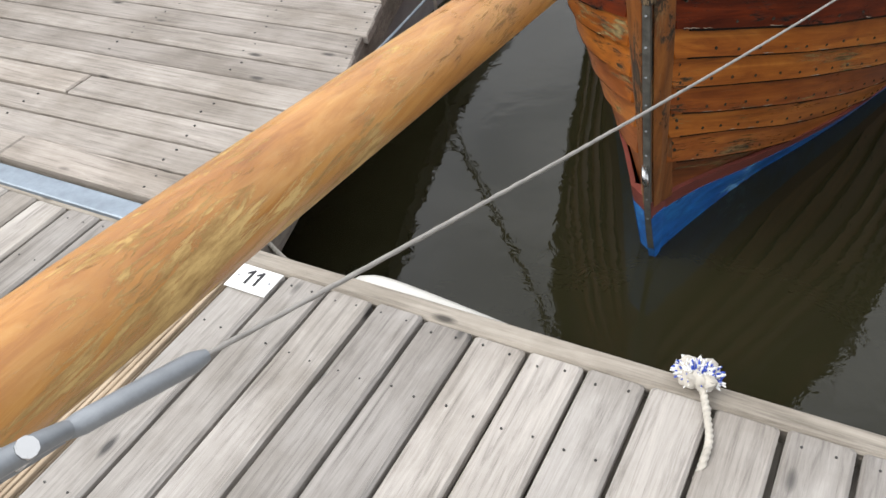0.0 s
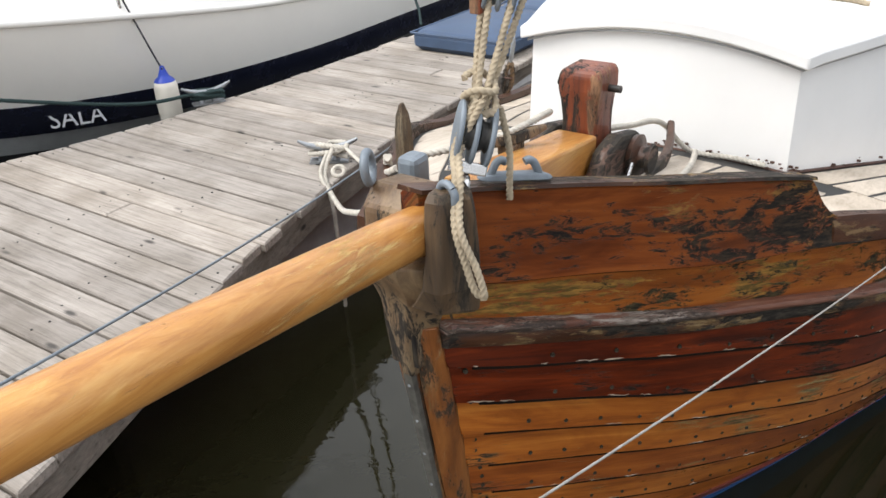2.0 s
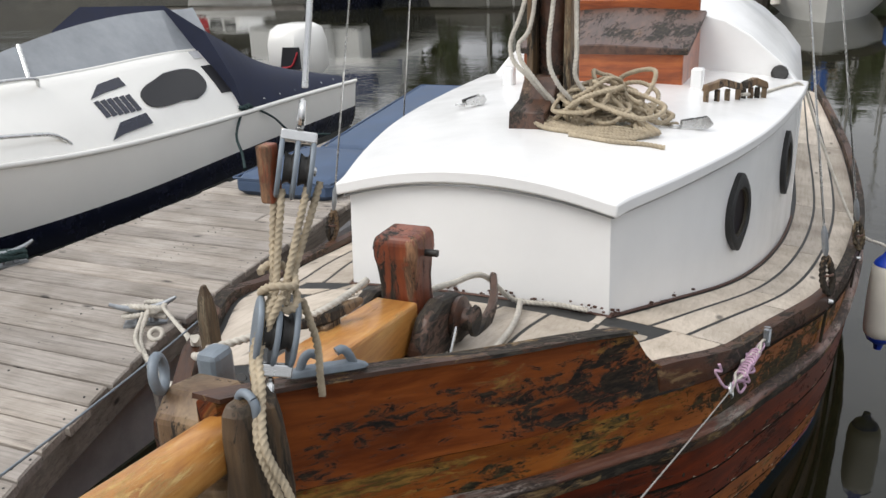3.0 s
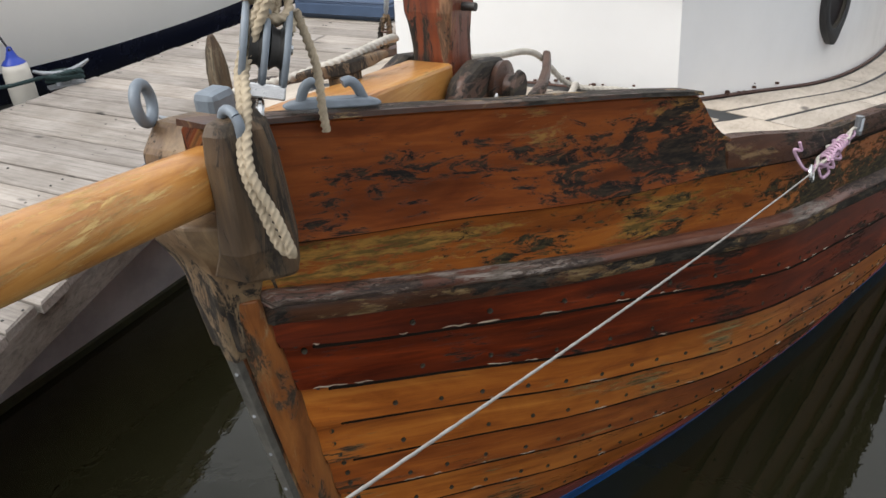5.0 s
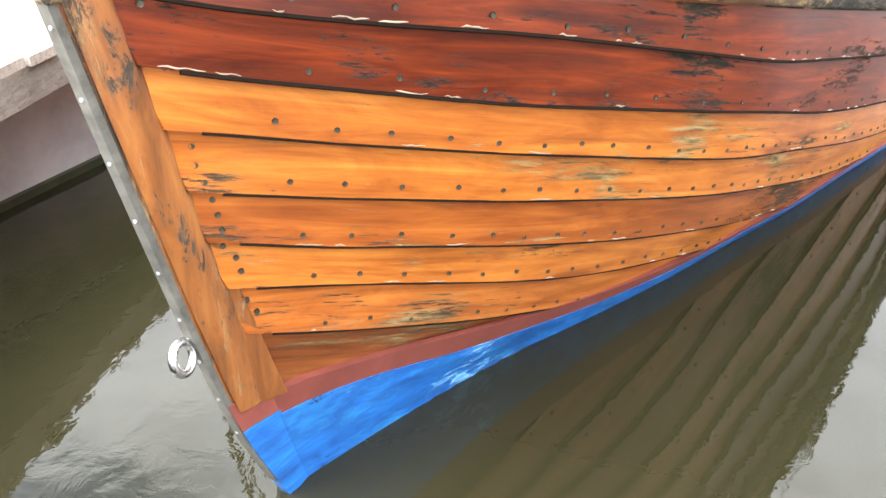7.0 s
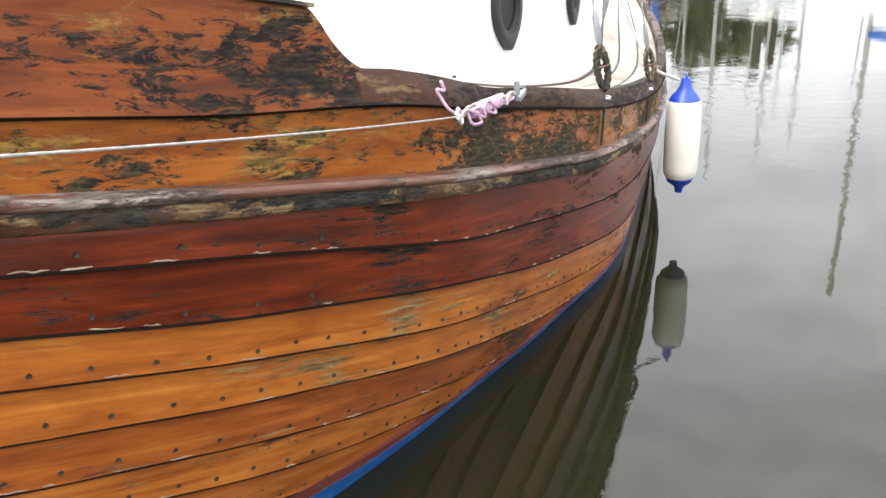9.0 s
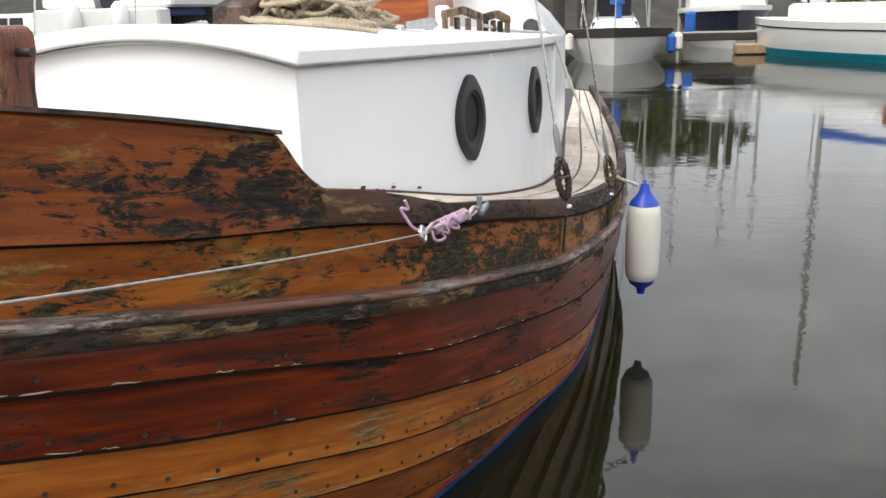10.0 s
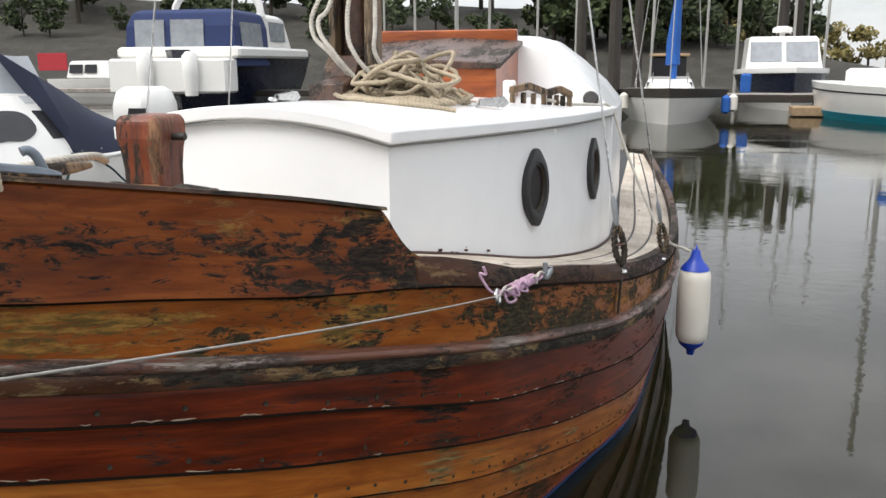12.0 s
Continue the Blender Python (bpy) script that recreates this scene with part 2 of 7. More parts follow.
M_TOE = varnished("dark toe rail", (0.115, 0.050, 0.024), (0.065, 0.028, 0.014), (0.025, 0.013, 0.008), 0.45, 0.55, skin=True, streak=1.6, across=44.0, patch_cols=((0.09, 0.050, 0.022), (0.19, 0.12, 0.06)), black=1.0, black_cols=((0.012, 0.010, 0.008), (0.060, 0.046, 0.032)), coat=0.05)
for worn, level in ((M_TOE, 0.25), (M_RED, 0.2), (M_ORANGE, 0.32), (M_AMBER, 0.3), (M_BROWN, 0.28), (M_SHEER, 0.25), (M_BULWARK, 0.25), (M_RAIL, 0.25)):
    less_shine(worn, level)
M_SPAR = varnished("varnished spar", (0.61, 0.36, 0.12), (0.50, 0.24, 0.060), (0.34, 0.13, 0.028), 0.34, 0.66, patch_cols=((0.34, 0.20, 0.065), (0.60, 0.40, 0.15)), streak=1.6, across=110.0, black=0.34, black_cols=((0.24, 0.12, 0.034), (0.38, 0.21, 0.065)), grain=75.0, tone_amt=0.5)
M_STEM = varnished("old stem timber", (0.27, 0.185, 0.10), (0.165, 0.11, 0.06), (0.06, 0.042, 0.026), 0.55, 0.7, axis=2, streak=0.8, across=40.0, patch_cols=((0.10, 0.075, 0.045), (0.30, 0.235, 0.15)), black=0.95, coat=0.05)
M_APRON = varnished("varnished apron", (0.34, 0.14, 0.038), (0.22, 0.080, 0.020), (0.085, 0.034, 0.012), 0.4, 0.66, axis=2, across=40.0, patch_cols=((0.14, 0.085, 0.030), (0.32, 0.20, 0.09)), black=0.72, black_cols=((0.022, 0.015, 0.009), (0.085, 0.055, 0.028)))
M_CHEEK = varnished("dark cheek timber", (0.185, 0.130, 0.072), (0.098, 0.069, 0.040), (0.036, 0.026, 0.017), 0.6, 0.55, axis=2, streak=0.7, across=45.0, patch_cols=((0.07, 0.055, 0.036), (0.23, 0.18, 0.115)), black=0.9, black_cols=((0.020, 0.015, 0.010), (0.075, 0.055, 0.034)), coat=0.03)
M_POST = varnished("red post", (0.33, 0.095, 0.033), (0.19, 0.048, 0.018), (0.07, 0.020, 0.010), 0.42, 0.55, axis=2, across=40.0, patch_cols=((0.10, 0.055, 0.03), (0.30, 0.16, 0.085)), black=1.0, coat=0.12)
M_MAHOGANY = varnished("hatch mahogany", (0.46, 0.14, 0.035), (0.33, 0.085, 0.02), (0.16, 0.04, 0.012), 0.3, 0.0, axis=0)
M_DARKWOOD = varnished("dark hardwood", (0.125, 0.062, 0.038), (0.072, 0.036, 0.023), (0.030, 0.017, 0.012), 0.45, 0.45, patch_cols=((0.05, 0.03, 0.02), (0.18, 0.12, 0.08)), across=44.0, black=0.9, coat=0.08)
M_TEAK = decking("bleached teak", (0.62, 0.565, 0.50), (0.40, 0.35, 0.295), 1)
M_GRIMESHADE = plain("lap grime and shadow", (0.014, 0.009, 0.006), 0.9, 0, 0.4, 20, 0.2, 0.08)
M_CHIP = plain("bare chipped wood", (0.42, 0.33, 0.24), 0.8, 0, 0.5, 60, 0.4)
M_CAULK = plain("black caulking", (0.018, 0.018, 0.017), 0.6)
M_WHITE = plain("white boat paint", (0.84, 0.84, 0.83), 0.22, 0, 0.05, 3.0, 0.05)
M_GEL = plain("white gelcoat", (0.78, 0.77, 0.73), 0.15, 0, 0.05, 2.0, 0.02)
M_GREYPAINT = plain("grey bottom paint", (0.30, 0.31, 0.31), 0.5, 0, 0.3, 5)
M_NAVY = plain("navy stripe", (0.010, 0.013, 0.030), 0.25, 0, 0.3)
M_TENT = plain("navy canvas", (0.012, 0.017, 0.042), 0.85, 0, 0.3, 6, 0.4)
M_CANVAS = plain("blue canvas", (0.020, 0.036, 0.115), 0.85, 0, 0.3, 6, 0.4)
M_CUSHION = plain("blue vinyl", (0.055, 0.092, 0.165), 0.6, 0, 0.25, 6, 0.3)
M_BLUE = varnished("blue antifouling", (0.030, 0.27, 0.66), (0.014, 0.13, 0.47), (0.006, 0.05, 0.22), 0.4, 0.35, patch_cols=((0.05, 0.30, 0.62), (0.25, 0.50, 0.72)), streak=0.5, across=60.0, black=0.3, black_cols=((0.004, 0.012, 0.05), (0.01, 0.035, 0.13)), coat=0.1, spread=0.0, tone_amt=0.6)
M_BOOT = plain("brown red boot top", (0.22, 0.055, 0.040), 0.5, 0, 0.35, 8, 0.3)
M_STEEL = plain("stainless steel", (0.62, 0.62, 0.61), 0.25, 1.0, 0.15, 30, 0.1)
M_GALV = plain("galvanised steel", (0.36, 0.38, 0.40), 0.5, 0.75, 0.3, 30, 0.25)
M_GREYMET = plain("grey painted casting", (0.20, 0.235, 0.27), 0.5, 0.2, 0.3, 25, 0.25)
M_ALU = plain("worn aluminium strip", (0.36, 0.42, 0.48), 0.45, 0.6, 0.35, 12, 0.3)
M_BAND = plain("worn stem iron", (0.17, 0.165, 0.145), 0.5, 0.4, 0.55, 30, 0.5)
M_WIRE = plain("weathered wire", (0.36, 0.34, 0.31), 0.55, 0.25, 0.3, 60, 0.4)
M_IRON = plain("dark iron", (0.06, 0.058, 0.055), 0.5, 0.5, 0.4, 30, 0.4)
M_RUST = plain("rusty iron", (0.13, 0.072, 0.055), 0.7, 0.3, 0.5, 40, 0.5)
M_BRONZE = plain("dull bronze", (0.045, 0.036, 0.022), 0.55, 0.25, 0.4, 50, 0.4)
M_ROPE = plain("tan rope", (0.45, 0.375, 0.265), 0.9, 0, 0.4, 30, 0.5)
M_PALEROPE = plain("pale rope", (0.54, 0.505, 0.44), 0.9, 0, 0.35, 30, 0.5)
M_PINKROPE = plain("faded pink lashing", (0.55, 0.36, 0.48), 0.9, 0, 0.45, 60, 0.5)
M_BLUEFLECK = plain("blue yarn", (0.05, 0.10, 0.50), 0.9)
M_DARKROPE = plain("dark green rope", (0.018, 0.040, 0.040), 0.9, 0, 0.3, 30, 0.5)
M_BLACKROPE = plain("black cord", (0.03, 0.03, 0.035), 0.85)
M_RUBBER = plain("black rubber", (0.02, 0.02, 0.02), 0.5, 0, 0.3, 30, 0.3)
M_FENDER = plain("white fender vinyl", (0.76, 0.72, 0.63), 0.4, 0, 0.12, 5, 0.05)
M_FBLUE = plain("blue fender vinyl", (0.012, 0.05, 0.42), 0.35, 0, 0.25, 9, 0.1)
M_PLATE = plain("white label plate", (0.80, 0.80, 0.78), 0.5, 0, 0.06, 10)
M_INK = plain("black lettering", (0.015, 0.015, 0.018), 0.5)
M_LETTER = plain("silver lettering", (0.55, 0.56, 0.58), 0.4)
M_CONCRETE = plain("grey float", (0.42, 0.42, 0.42), 0.8, 0, 0.4, 3.5, 0.6)
M_ALGAE = plain("wet algae", (0.030, 0.036, 0.014), 0.7, 0, 0.6, 18, 0.9)
M_DARKGLASS = plain("tinted window", (0.012, 0.012, 0.014), 0.10, 0, 0.2, 4, 0.0, 0.35)
M_PORTGLASS = plain("old porthole glass", (0.015, 0.010, 0.010), 0.35, 0, 0.4, 14, 0.05, 0.12)
M_PALEGLASS = plain("clear canopy window", (0.30, 0.32, 0.34), 0.12, 0, 0.3, 3, 0.05)
M_TEAL = plain("teal bottom paint", (0.012, 0.28, 0.36), 0.45, 0, 0.25, 5)
M_GREYHULL = plain("grey white hull paint", (0.60, 0.59, 0.55), 0.35, 0, 0.1, 2)
M_BLUEPAINT = plain("bright blue cover", (0.015, 0.11, 0.42), 0.7, 0, 0.25, 6)
M_PILE = plain("dark pile", (0.045, 0.037, 0.030), 0.8, 0, 0.4, 6, 0.5)
M_TAN = plain("tan timber", (0.38, 0.26, 0.15), 0.7, 0, 0.3, 6, 0.4)
M_MAST = plain("grey mast", (0.42, 0.41, 0.38), 0.4, 0.3, 0.2, 6)
M_REDFLAG = plain("red cloth", (0.42, 0.03, 0.04), 0.8, 0, 0.2)
M_RAIN = plain("deep red lamp", (0.20, 0.02, 0.015), 0.2)


def water_material():
    m, nt, b = material("harbour water")
    b.inputs["IOR"].default_value = 1.39
    b.inputs["Roughness"].default_value = 0.015
    murk = noise_tex(nt, coords(nt, (1, 1, 1)), 0.6, 4, 0.6)
    nt.links.new(ramp(nt, murk, [(0.3, (0.013, 0.0125, 0.0058)), (0.7, (0.019, 0.018, 0.0085))]), b.inputs["Base Color"])
    v = coords(nt, (1.0, 1.0, 1.0))
    ripple = noise_tex(nt, v, 9.0, 4, 0.55, 0.4)
    swell = noise_tex(nt, coords(nt, (0.55, 1.0, 1.0)), 1.2, 3, 0.55, 0.6)
    mixh = mix(nt, 0.25, swell, ripple)
    calm = ramp(nt, noise_tex(nt, coords(nt, (0.12, 0.3, 1)), 1.0, 3, 0.5), [(0.40, grey(0.2)), (0.68, grey(1.5))])
    bump(nt, b, mix(nt, 1.0, mixh, calm, "MULTIPLY"), 0.13, 0.05)
    return m


M_WATER = water_material()


def ground_material(name, cols, scale):
    m, nt, b = material(name)
    n = noise_tex(nt, coords(nt, (1, 1, 1)), scale, 10, 0.7)
    n2 = noise_tex(nt, coords(nt, (1, 1, 1)), scale * 8, 6, 0.7)
    c = ramp(nt, n, [(0.3, cols[0]), (0.5, cols[1]), (0.7, cols[2])])
    c = mix(nt, 0.5, c, ramp(nt, n2, [(0.3, grey(0.5)), (0.7, grey(1.4))]), "MULTIPLY")
    nt.links.new(c, b.inputs["Base Color"])
    b.inputs["Roughness"].default_value = 0.9
    bump(nt, b, n2, 0.8, 0.15)
    return m


M_MUD = ground_material("mud and stone bank", ((0.016, 0.015, 0.010), (0.030, 0.027, 0.019), (0.062, 0.055, 0.041)), 0.5)


def leaf_material(name, dark, light):
    m, nt, b = material(name)
    geo = nt.nodes.new("ShaderNodeNewGeometry")
    c = ramp(nt, geo.outputs["Random Per Island"], [(0.0, dark), (1.0, light)])
    nt.links.new(c, b.inputs["Base Color"])
    b.inputs["Roughness"].default_value = 0.75
    return m


M_LEAF = leaf_material("green leaves", (0.012, 0.020, 0.006), (0.055, 0.075, 0.020))
M_BUSH = leaf_material("spring scrub", (0.11, 0.10, 0.025), (0.28, 0.22, 0.075))
M_BARK = plain("bark", (0.05, 0.04, 0.03), 0.9, 0, 0.4, 6, 0.6)

# ---- mesh helpers: everything is drawn in plan units and set to metres here ----
class Form:
    """Vertices and faces of one mesh, in plan units."""

    def __init__(self):
        self.v, self.f, self.uv = [], [], None

    def add(self, verts, faces):
        n = len(self.v)
        self.v += [tuple(p) for p in verts]
        self.f += [tuple(n + i for i in f) for f in faces]
        return self

    def rings(self, rings, cap=True, closed=True):
        """A skin over rings of equal length."""
        n, m = len(self.v), len(rings[0])
        self.m = m
        for r in rings:
            self.v += [tuple(p) for p in r]
        for i in range(len(rings) - 1):
            for j in range(m if closed else m - 1):
                a, b = n + i * m + j, n + i * m + (j + 1) % m
                self.f.append((a, b, b + m, a + m))
        if cap and closed:
            self.f.append(tuple(n + j for j in reversed(range(m))))
            self.f.append(tuple(n + (len(rings) - 1) * m + j for j in range(m)))
        return self

    def box(self, x0, x1, y0, y1, z0, z1, c=0.0):
        """A box; c: chamfer of all its edges, as three rings."""
        if c <= 0:
            r = lambda z: [(x0, y0, z), (x1, y0, z), (x1, y1, z), (x0, y1, z)]
            return self.rings([r(z0), r(z1)])
        def oct_ring(z, d):
            a, b, e, g = x0 + d, x1 - d, y0 + d, y1 - d
            return [(a + c, e, z), (b - c, e, z), (b, e + c, z), (b, g - c, z), (b - c, g, z), (a + c, g, z), (a, g - c, z), (a, e + c, z)]
        return self.rings([oct_ring(z0, c), oct_ring(z0 + c, 0), oct_ring(z1 - c, 0), oct_ring(z1, c)])

    def tube(self, pts, r, seg=10, cap=True, twist=0.0, lobes=0):
        """A round bar, pipe or rope along points; r: one radius or one for each point."""
        P = [Vector(p) for p in pts]
        R = r if isinstance(r, (list, tuple)) else [r] * len(P)
        rings, up, turn = [], None, 0.0
        for i, p in enumerate(P):
            t = (P[min(i + 1, len(P) - 1)] - P[max(i - 1, 0)]).normalized()
            if up is None:
                up = t.orthogonal().normalized()
            up = (up - t * up.dot(t)).normalized()
            side = t.cross(up)
            if i:
                turn += twist * (p - P[i - 1]).length
            ring = []
            for k in range(seg):
                a = 2 * math.pi * k / seg
                rr = R[i] * (1 + (0.19 * math.cos(lobes * (a - turn)) if lobes else 0))
                ring.append(p + up * (rr * math.cos(a)) + side * (rr * math.sin(a)))
            rings.append(ring)
        return self.rings(rings, cap)

    def along(self):
        """Gives long skins a map: length run and height, in metres."""
        m, run, last, self.uv = self.m, 0.0, None, []
        for i in range(0, len(self.v), m):
            ring = [Vector(p) for p in self.v[i:i + m]]
            mid = sum(ring, Vector((0, 0, 0))) / m
            run += (mid - last).length if last is not None else 0.0
            last, across = mid, 0.0
            for j, p in enumerate(ring):
                across += (p - ring[j - 1]).length if j else 0.0
                self.uv.append((run * SCALE, across * SCALE))
        return self

    def disc(self, centre, axis, profile, seg=20):
        """A turned shape: profile of (along axis, radius)."""
        c, a = Vector(centre), Vector(axis).normalized()
        u = a.orthogonal().normalized()
        w = a.cross(u)
        return self.rings([[c + a * h + (u * math.cos(2 * math.pi * k / seg) + w * math.sin(2 * math.pi * k / seg)) * r for k in range(seg)] for h, r in profile])

    def torus(self, centre, axis, R, r, seg=20, sub=8, arc=1.0, start=0.0):
        c, a = Vector(centre), Vector(axis).normalized()
        u = a.orthogonal().normalized()
        w = a.cross(u)
        n = max(3, int(seg * arc))
        pts = [c + (u * math.cos(start + 2 * math.pi * arc * k / n) + w * math.sin(start + 2 * math.pi * arc * k / n)) * R for k in range(n + 1)]
        return self.tube(pts, r, sub)

    def outline(self, pts, axis, d0, d1):
        """A flat outline in the plane across axis (0 x, 1 y, 2 z), given thickness."""
        def place(p, d):
            q = list(p)
            q.insert(axis, d)
            return q
        return self.rings([[place(p, d0) for p in pts], [place(p, d1) for p in pts]])


def thing(name, base=(0, 0, 0), label="", category="", group="", kind=""):
    e = new(name)
    e.location = Vector(base) * SCALE
    e.empty_display_size = 0.1
    return tagged(e, label, category, group, kind)


def origin_of(ob):
    p = Vector((0, 0, 0))
    while ob is not None:
        p += ob.location
        ob = ob.parent
    return p


def make_mesh(name, form, base=Vector((0, 0, 0)), smooth_faces=False):
    me = bpy.data.meshes.new(name)
    me.from_pydata([Vector(p) * SCALE - base for p in form.v], [], form.f)
    me.update()
    if form.uv:
        layer = me.uv_layers.new(name="along")
        for lp in me.loops:
            layer.data[lp.index].uv = form.uv[lp.vertex_index]
    bm = bmesh.new()
    bm.from_mesh(me)
    bmesh.ops.recalc_face_normals(bm, faces=bm.faces)
    bm.to_mesh(me)
    bm.free()
    if smooth_faces:
        me.shade_smooth()
    return me


def part(name, form, mat, parent=None, label="", soft=False, bevel=0.0):
    """One mesh object, under a thing or a part."""
    base = origin_of(parent) if parent is not None else Vector((0, 0, 0))
    me = make_mesh(name, form, base, soft)
    me.materials.append(mat)
    ob = new(name, me)
    ob.parent = parent
    if label:
        tagged(ob, label)
    if soft:
        me.set_sharp_from_angle(angle=radians(42))
    if bevel:
        b = ob.modifiers.new("bevel", "BEVEL")
        b.width, b.segments, b.limit_method = bevel * SCALE, 2, "ANGLE"
    return ob


def single(name, form, mat, label="", category="", group="", kind="", soft=False, bevel=0.0):
    """A thing that is one mesh."""
    centre = Vector([sum(p[i] for p in form.v) / len(form.v) for i in range(3)]) * SCALE
    centre.z = min(p[2] for p in form.v) * SCALE
    me = make_mesh(name, form, centre, soft)
    me.materials.append(mat)
    ob = new(name, me)
    ob.location = centre
    if soft:
        me.set_sharp_from_angle(angle=radians(42))
    if bevel:
        b = ob.modifiers.new("bevel", "BEVEL")
        b.width, b.segments, b.limit_method = bevel * SCALE, 2, "ANGLE"
    return tagged(ob, label, category, group, kind)


def curve_points(pts, step=0.02):
    """A smooth line through points (Catmull-Rom)."""
    P = [Vector(p) for p in pts]
    P = [P[0] * 2 - P[1]] + P + [P[-1] * 2 - P[-2]]
    out = []
    for i in range(1, len(P) - 2):
        a, b, c, d = P[i - 1:i + 3]
        n = max(2, int((c - b).length / step))
        for k in range(n):
            t = k / n
            out.append(0.5 * (2 * b + (c - a) * t + (2 * a - 5 * b + 4 * c - d) * t * t + (3 * b - a - 3 * c + d) * t ** 3))
    out.append(P[-2])
    return out


def sagging(a, b, sag, n=14):
    a, b = Vector(a), Vector(b)
    return [a.lerp(b, k / n) - Vector((0, 0, sag * 4 * (k / n) * (1 - k / n))) for k in range(n + 1)]


def rope_form(pts, r, step=None, laid=True):
    line = curve_points(pts, step or (r * 0.34 if laid else r * 1.3))
    if laid:
        return Form().tube(line, r, 12, True, 1.15 / r, 3)
    return Form().tube(line, r, 7)


def lettering(name, text, size, mat, m, parent=None, depth=0.0008):
    """Raised letters as one mesh, at the pose m in metres."""
    cu = bpy.data.curves.new(name, "FONT")
    cu.body, cu.size, cu.extrude = text, size, depth
    cu.align_x, cu.align_y = "CENTER", "CENTER"
    cu.resolution_u = 3
    tmp = bpy.data.objects.new(name, cu)
    scene.collection.objects.link(tmp)
    me = bpy.data.meshes.new_from_object(tmp.evaluated_get(bpy.context.evaluated_depsgraph_get()))
    bpy.data.objects.remove(tmp)
    me.materials.append(mat)
    ob = new(name, me)
    ob.matrix_world = m
    if parent is not None:
        ob.parent = parent
        ob.matrix_parent_inverse = Matrix.Translation(-origin_of(parent))
    return ob


# ---- lines of the wooden boat: bow at the origin, stern towards +y ----
SX = [0, .25, .33, .54, .78, 1.08, 1.68, 2.45, 3.25, 4.25, 5.25, 6.0]
SB = [.06, .229, .292, .420, .558, .648, .813, .93, 1.0, .98, .88, .78]
WX = [0, .12, .37, .69, .89, 1.09, 1.35, 1.66, 1.92, 2.56, 3.32, 4.22, 5.22, 5.95]
WB = [.010, .050, .138, .298, .394, .478, .589, .701, .797, .884, .93, .92, .8, .65]
def smooth(x, xs, ys):
    """Cubic Hermite through the stations."""
    xs = np.asarray(xs, float); ys = np.asarray(ys, float)
    m = np.gradient(ys, xs)
    x = min(max(x, xs[0]), xs[-1])
    i = min(max(int(np.searchsorted(xs, x)) - 1, 0), len(xs) - 2)
    h = xs[i + 1] - xs[i]; t = (x - xs[i]) / h
    return float((2*t**3-3*t*t+1)*ys[i] + (t**3-2*t*t+t)*h*m[i] + (3*t*t-2*t**3)*ys[i+1] + (t**3-t*t)*h*m[i+1])
def rabbet(z):
    return smooth(z, [-.3, 0, .17, .3, .407, .555, .7, .82, .97, 1.25], [.12, .02, -.025, -.06, -.085, -.122, -.152, -.178, -.213, -.265])
def half(y, z):
    s = max(y - rabbet(z), 0)
    bs = smooth(s, SX, SB); bw = smooth(s, WX, WB)
    p = np.interp(s, [0, .45, .8, 2, 6], [1.45, 2.19, 2.43, 5.8, 3.5])
    u = z / .9
    if u < 0: return bw * max(1 + u * 1.2, 0.2)
    if u > 1: return bs
    return bw + (bs - bw) * (1 - (1 - u) ** p)

# ---- water, sea bed and banks ----
water = single("water", Form().add([(-700, -300, 0), (700, -300, 0), (700, 900, 0), (-700, 900, 0)], [(0, 1, 2, 3)]), M_WATER, "dark murky green harbour water with small ripples", "water", kind="structure")

# ---- main pontoon ----
DECK = 0.49
EDGE = -0.908
pontoon = thing("pontoon", (0, -1.6, 0), "weathered grey timber walkway pontoon floating beside the boat", "pontoon", kind="structure")
for k in range(4):
    x0 = -7.0 + 3.6 * k
    part("float", Form().box(x0, x0 + 2.9, -2.9, -0.98, -0.15, 0.36, 0.03), M_CONCRETE, pontoon, "grey concrete float")
part("frame_beam", Form().box(-7.2, 7.2, -0.905, -0.852, 0.34, 0.484, 0.008), M_BEAM, pontoon, "grey weathered edge beam")
part("frame_beam", Form().box(-7.2, 7.2, -2.98, -2.92, 0.34, 0.484, 0.008), M_BEAM, pontoon)
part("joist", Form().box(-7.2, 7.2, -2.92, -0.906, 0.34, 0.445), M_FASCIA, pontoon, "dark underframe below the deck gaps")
PITCH = 0.1165
plank_form = Form().box(-0.0535, 0.0535, -2.915, EDGE, DECK - 0.03, DECK, 0.006)
grooved = Form()
for g in range(8):
    gx = -0.0535 + 0.107 * g / 8
    grooved.box(gx, gx + 0.0105, -2.915, EDGE, DECK - 0.012, DECK, 0.002)
grooved.box(-0.0535, 0.0535, -2.915, EDGE, DECK - 0.03, DECK - 0.0125)
pontoon_base = origin_of(pontoon)
plank_mesh = make_mesh("plank", plank_form, Vector((0, pontoon_base.y, 0)))
plank_mesh.materials.append(M_DECK_Y)
groove_mesh = make_mesh("plank", grooved, Vector((0, pontoon_base.y, 0)))
groove_mesh.materials.append(M_NEWBOARD)
screw_form = Form()
PLANK0 = -0.615
rng = random.Random(4)
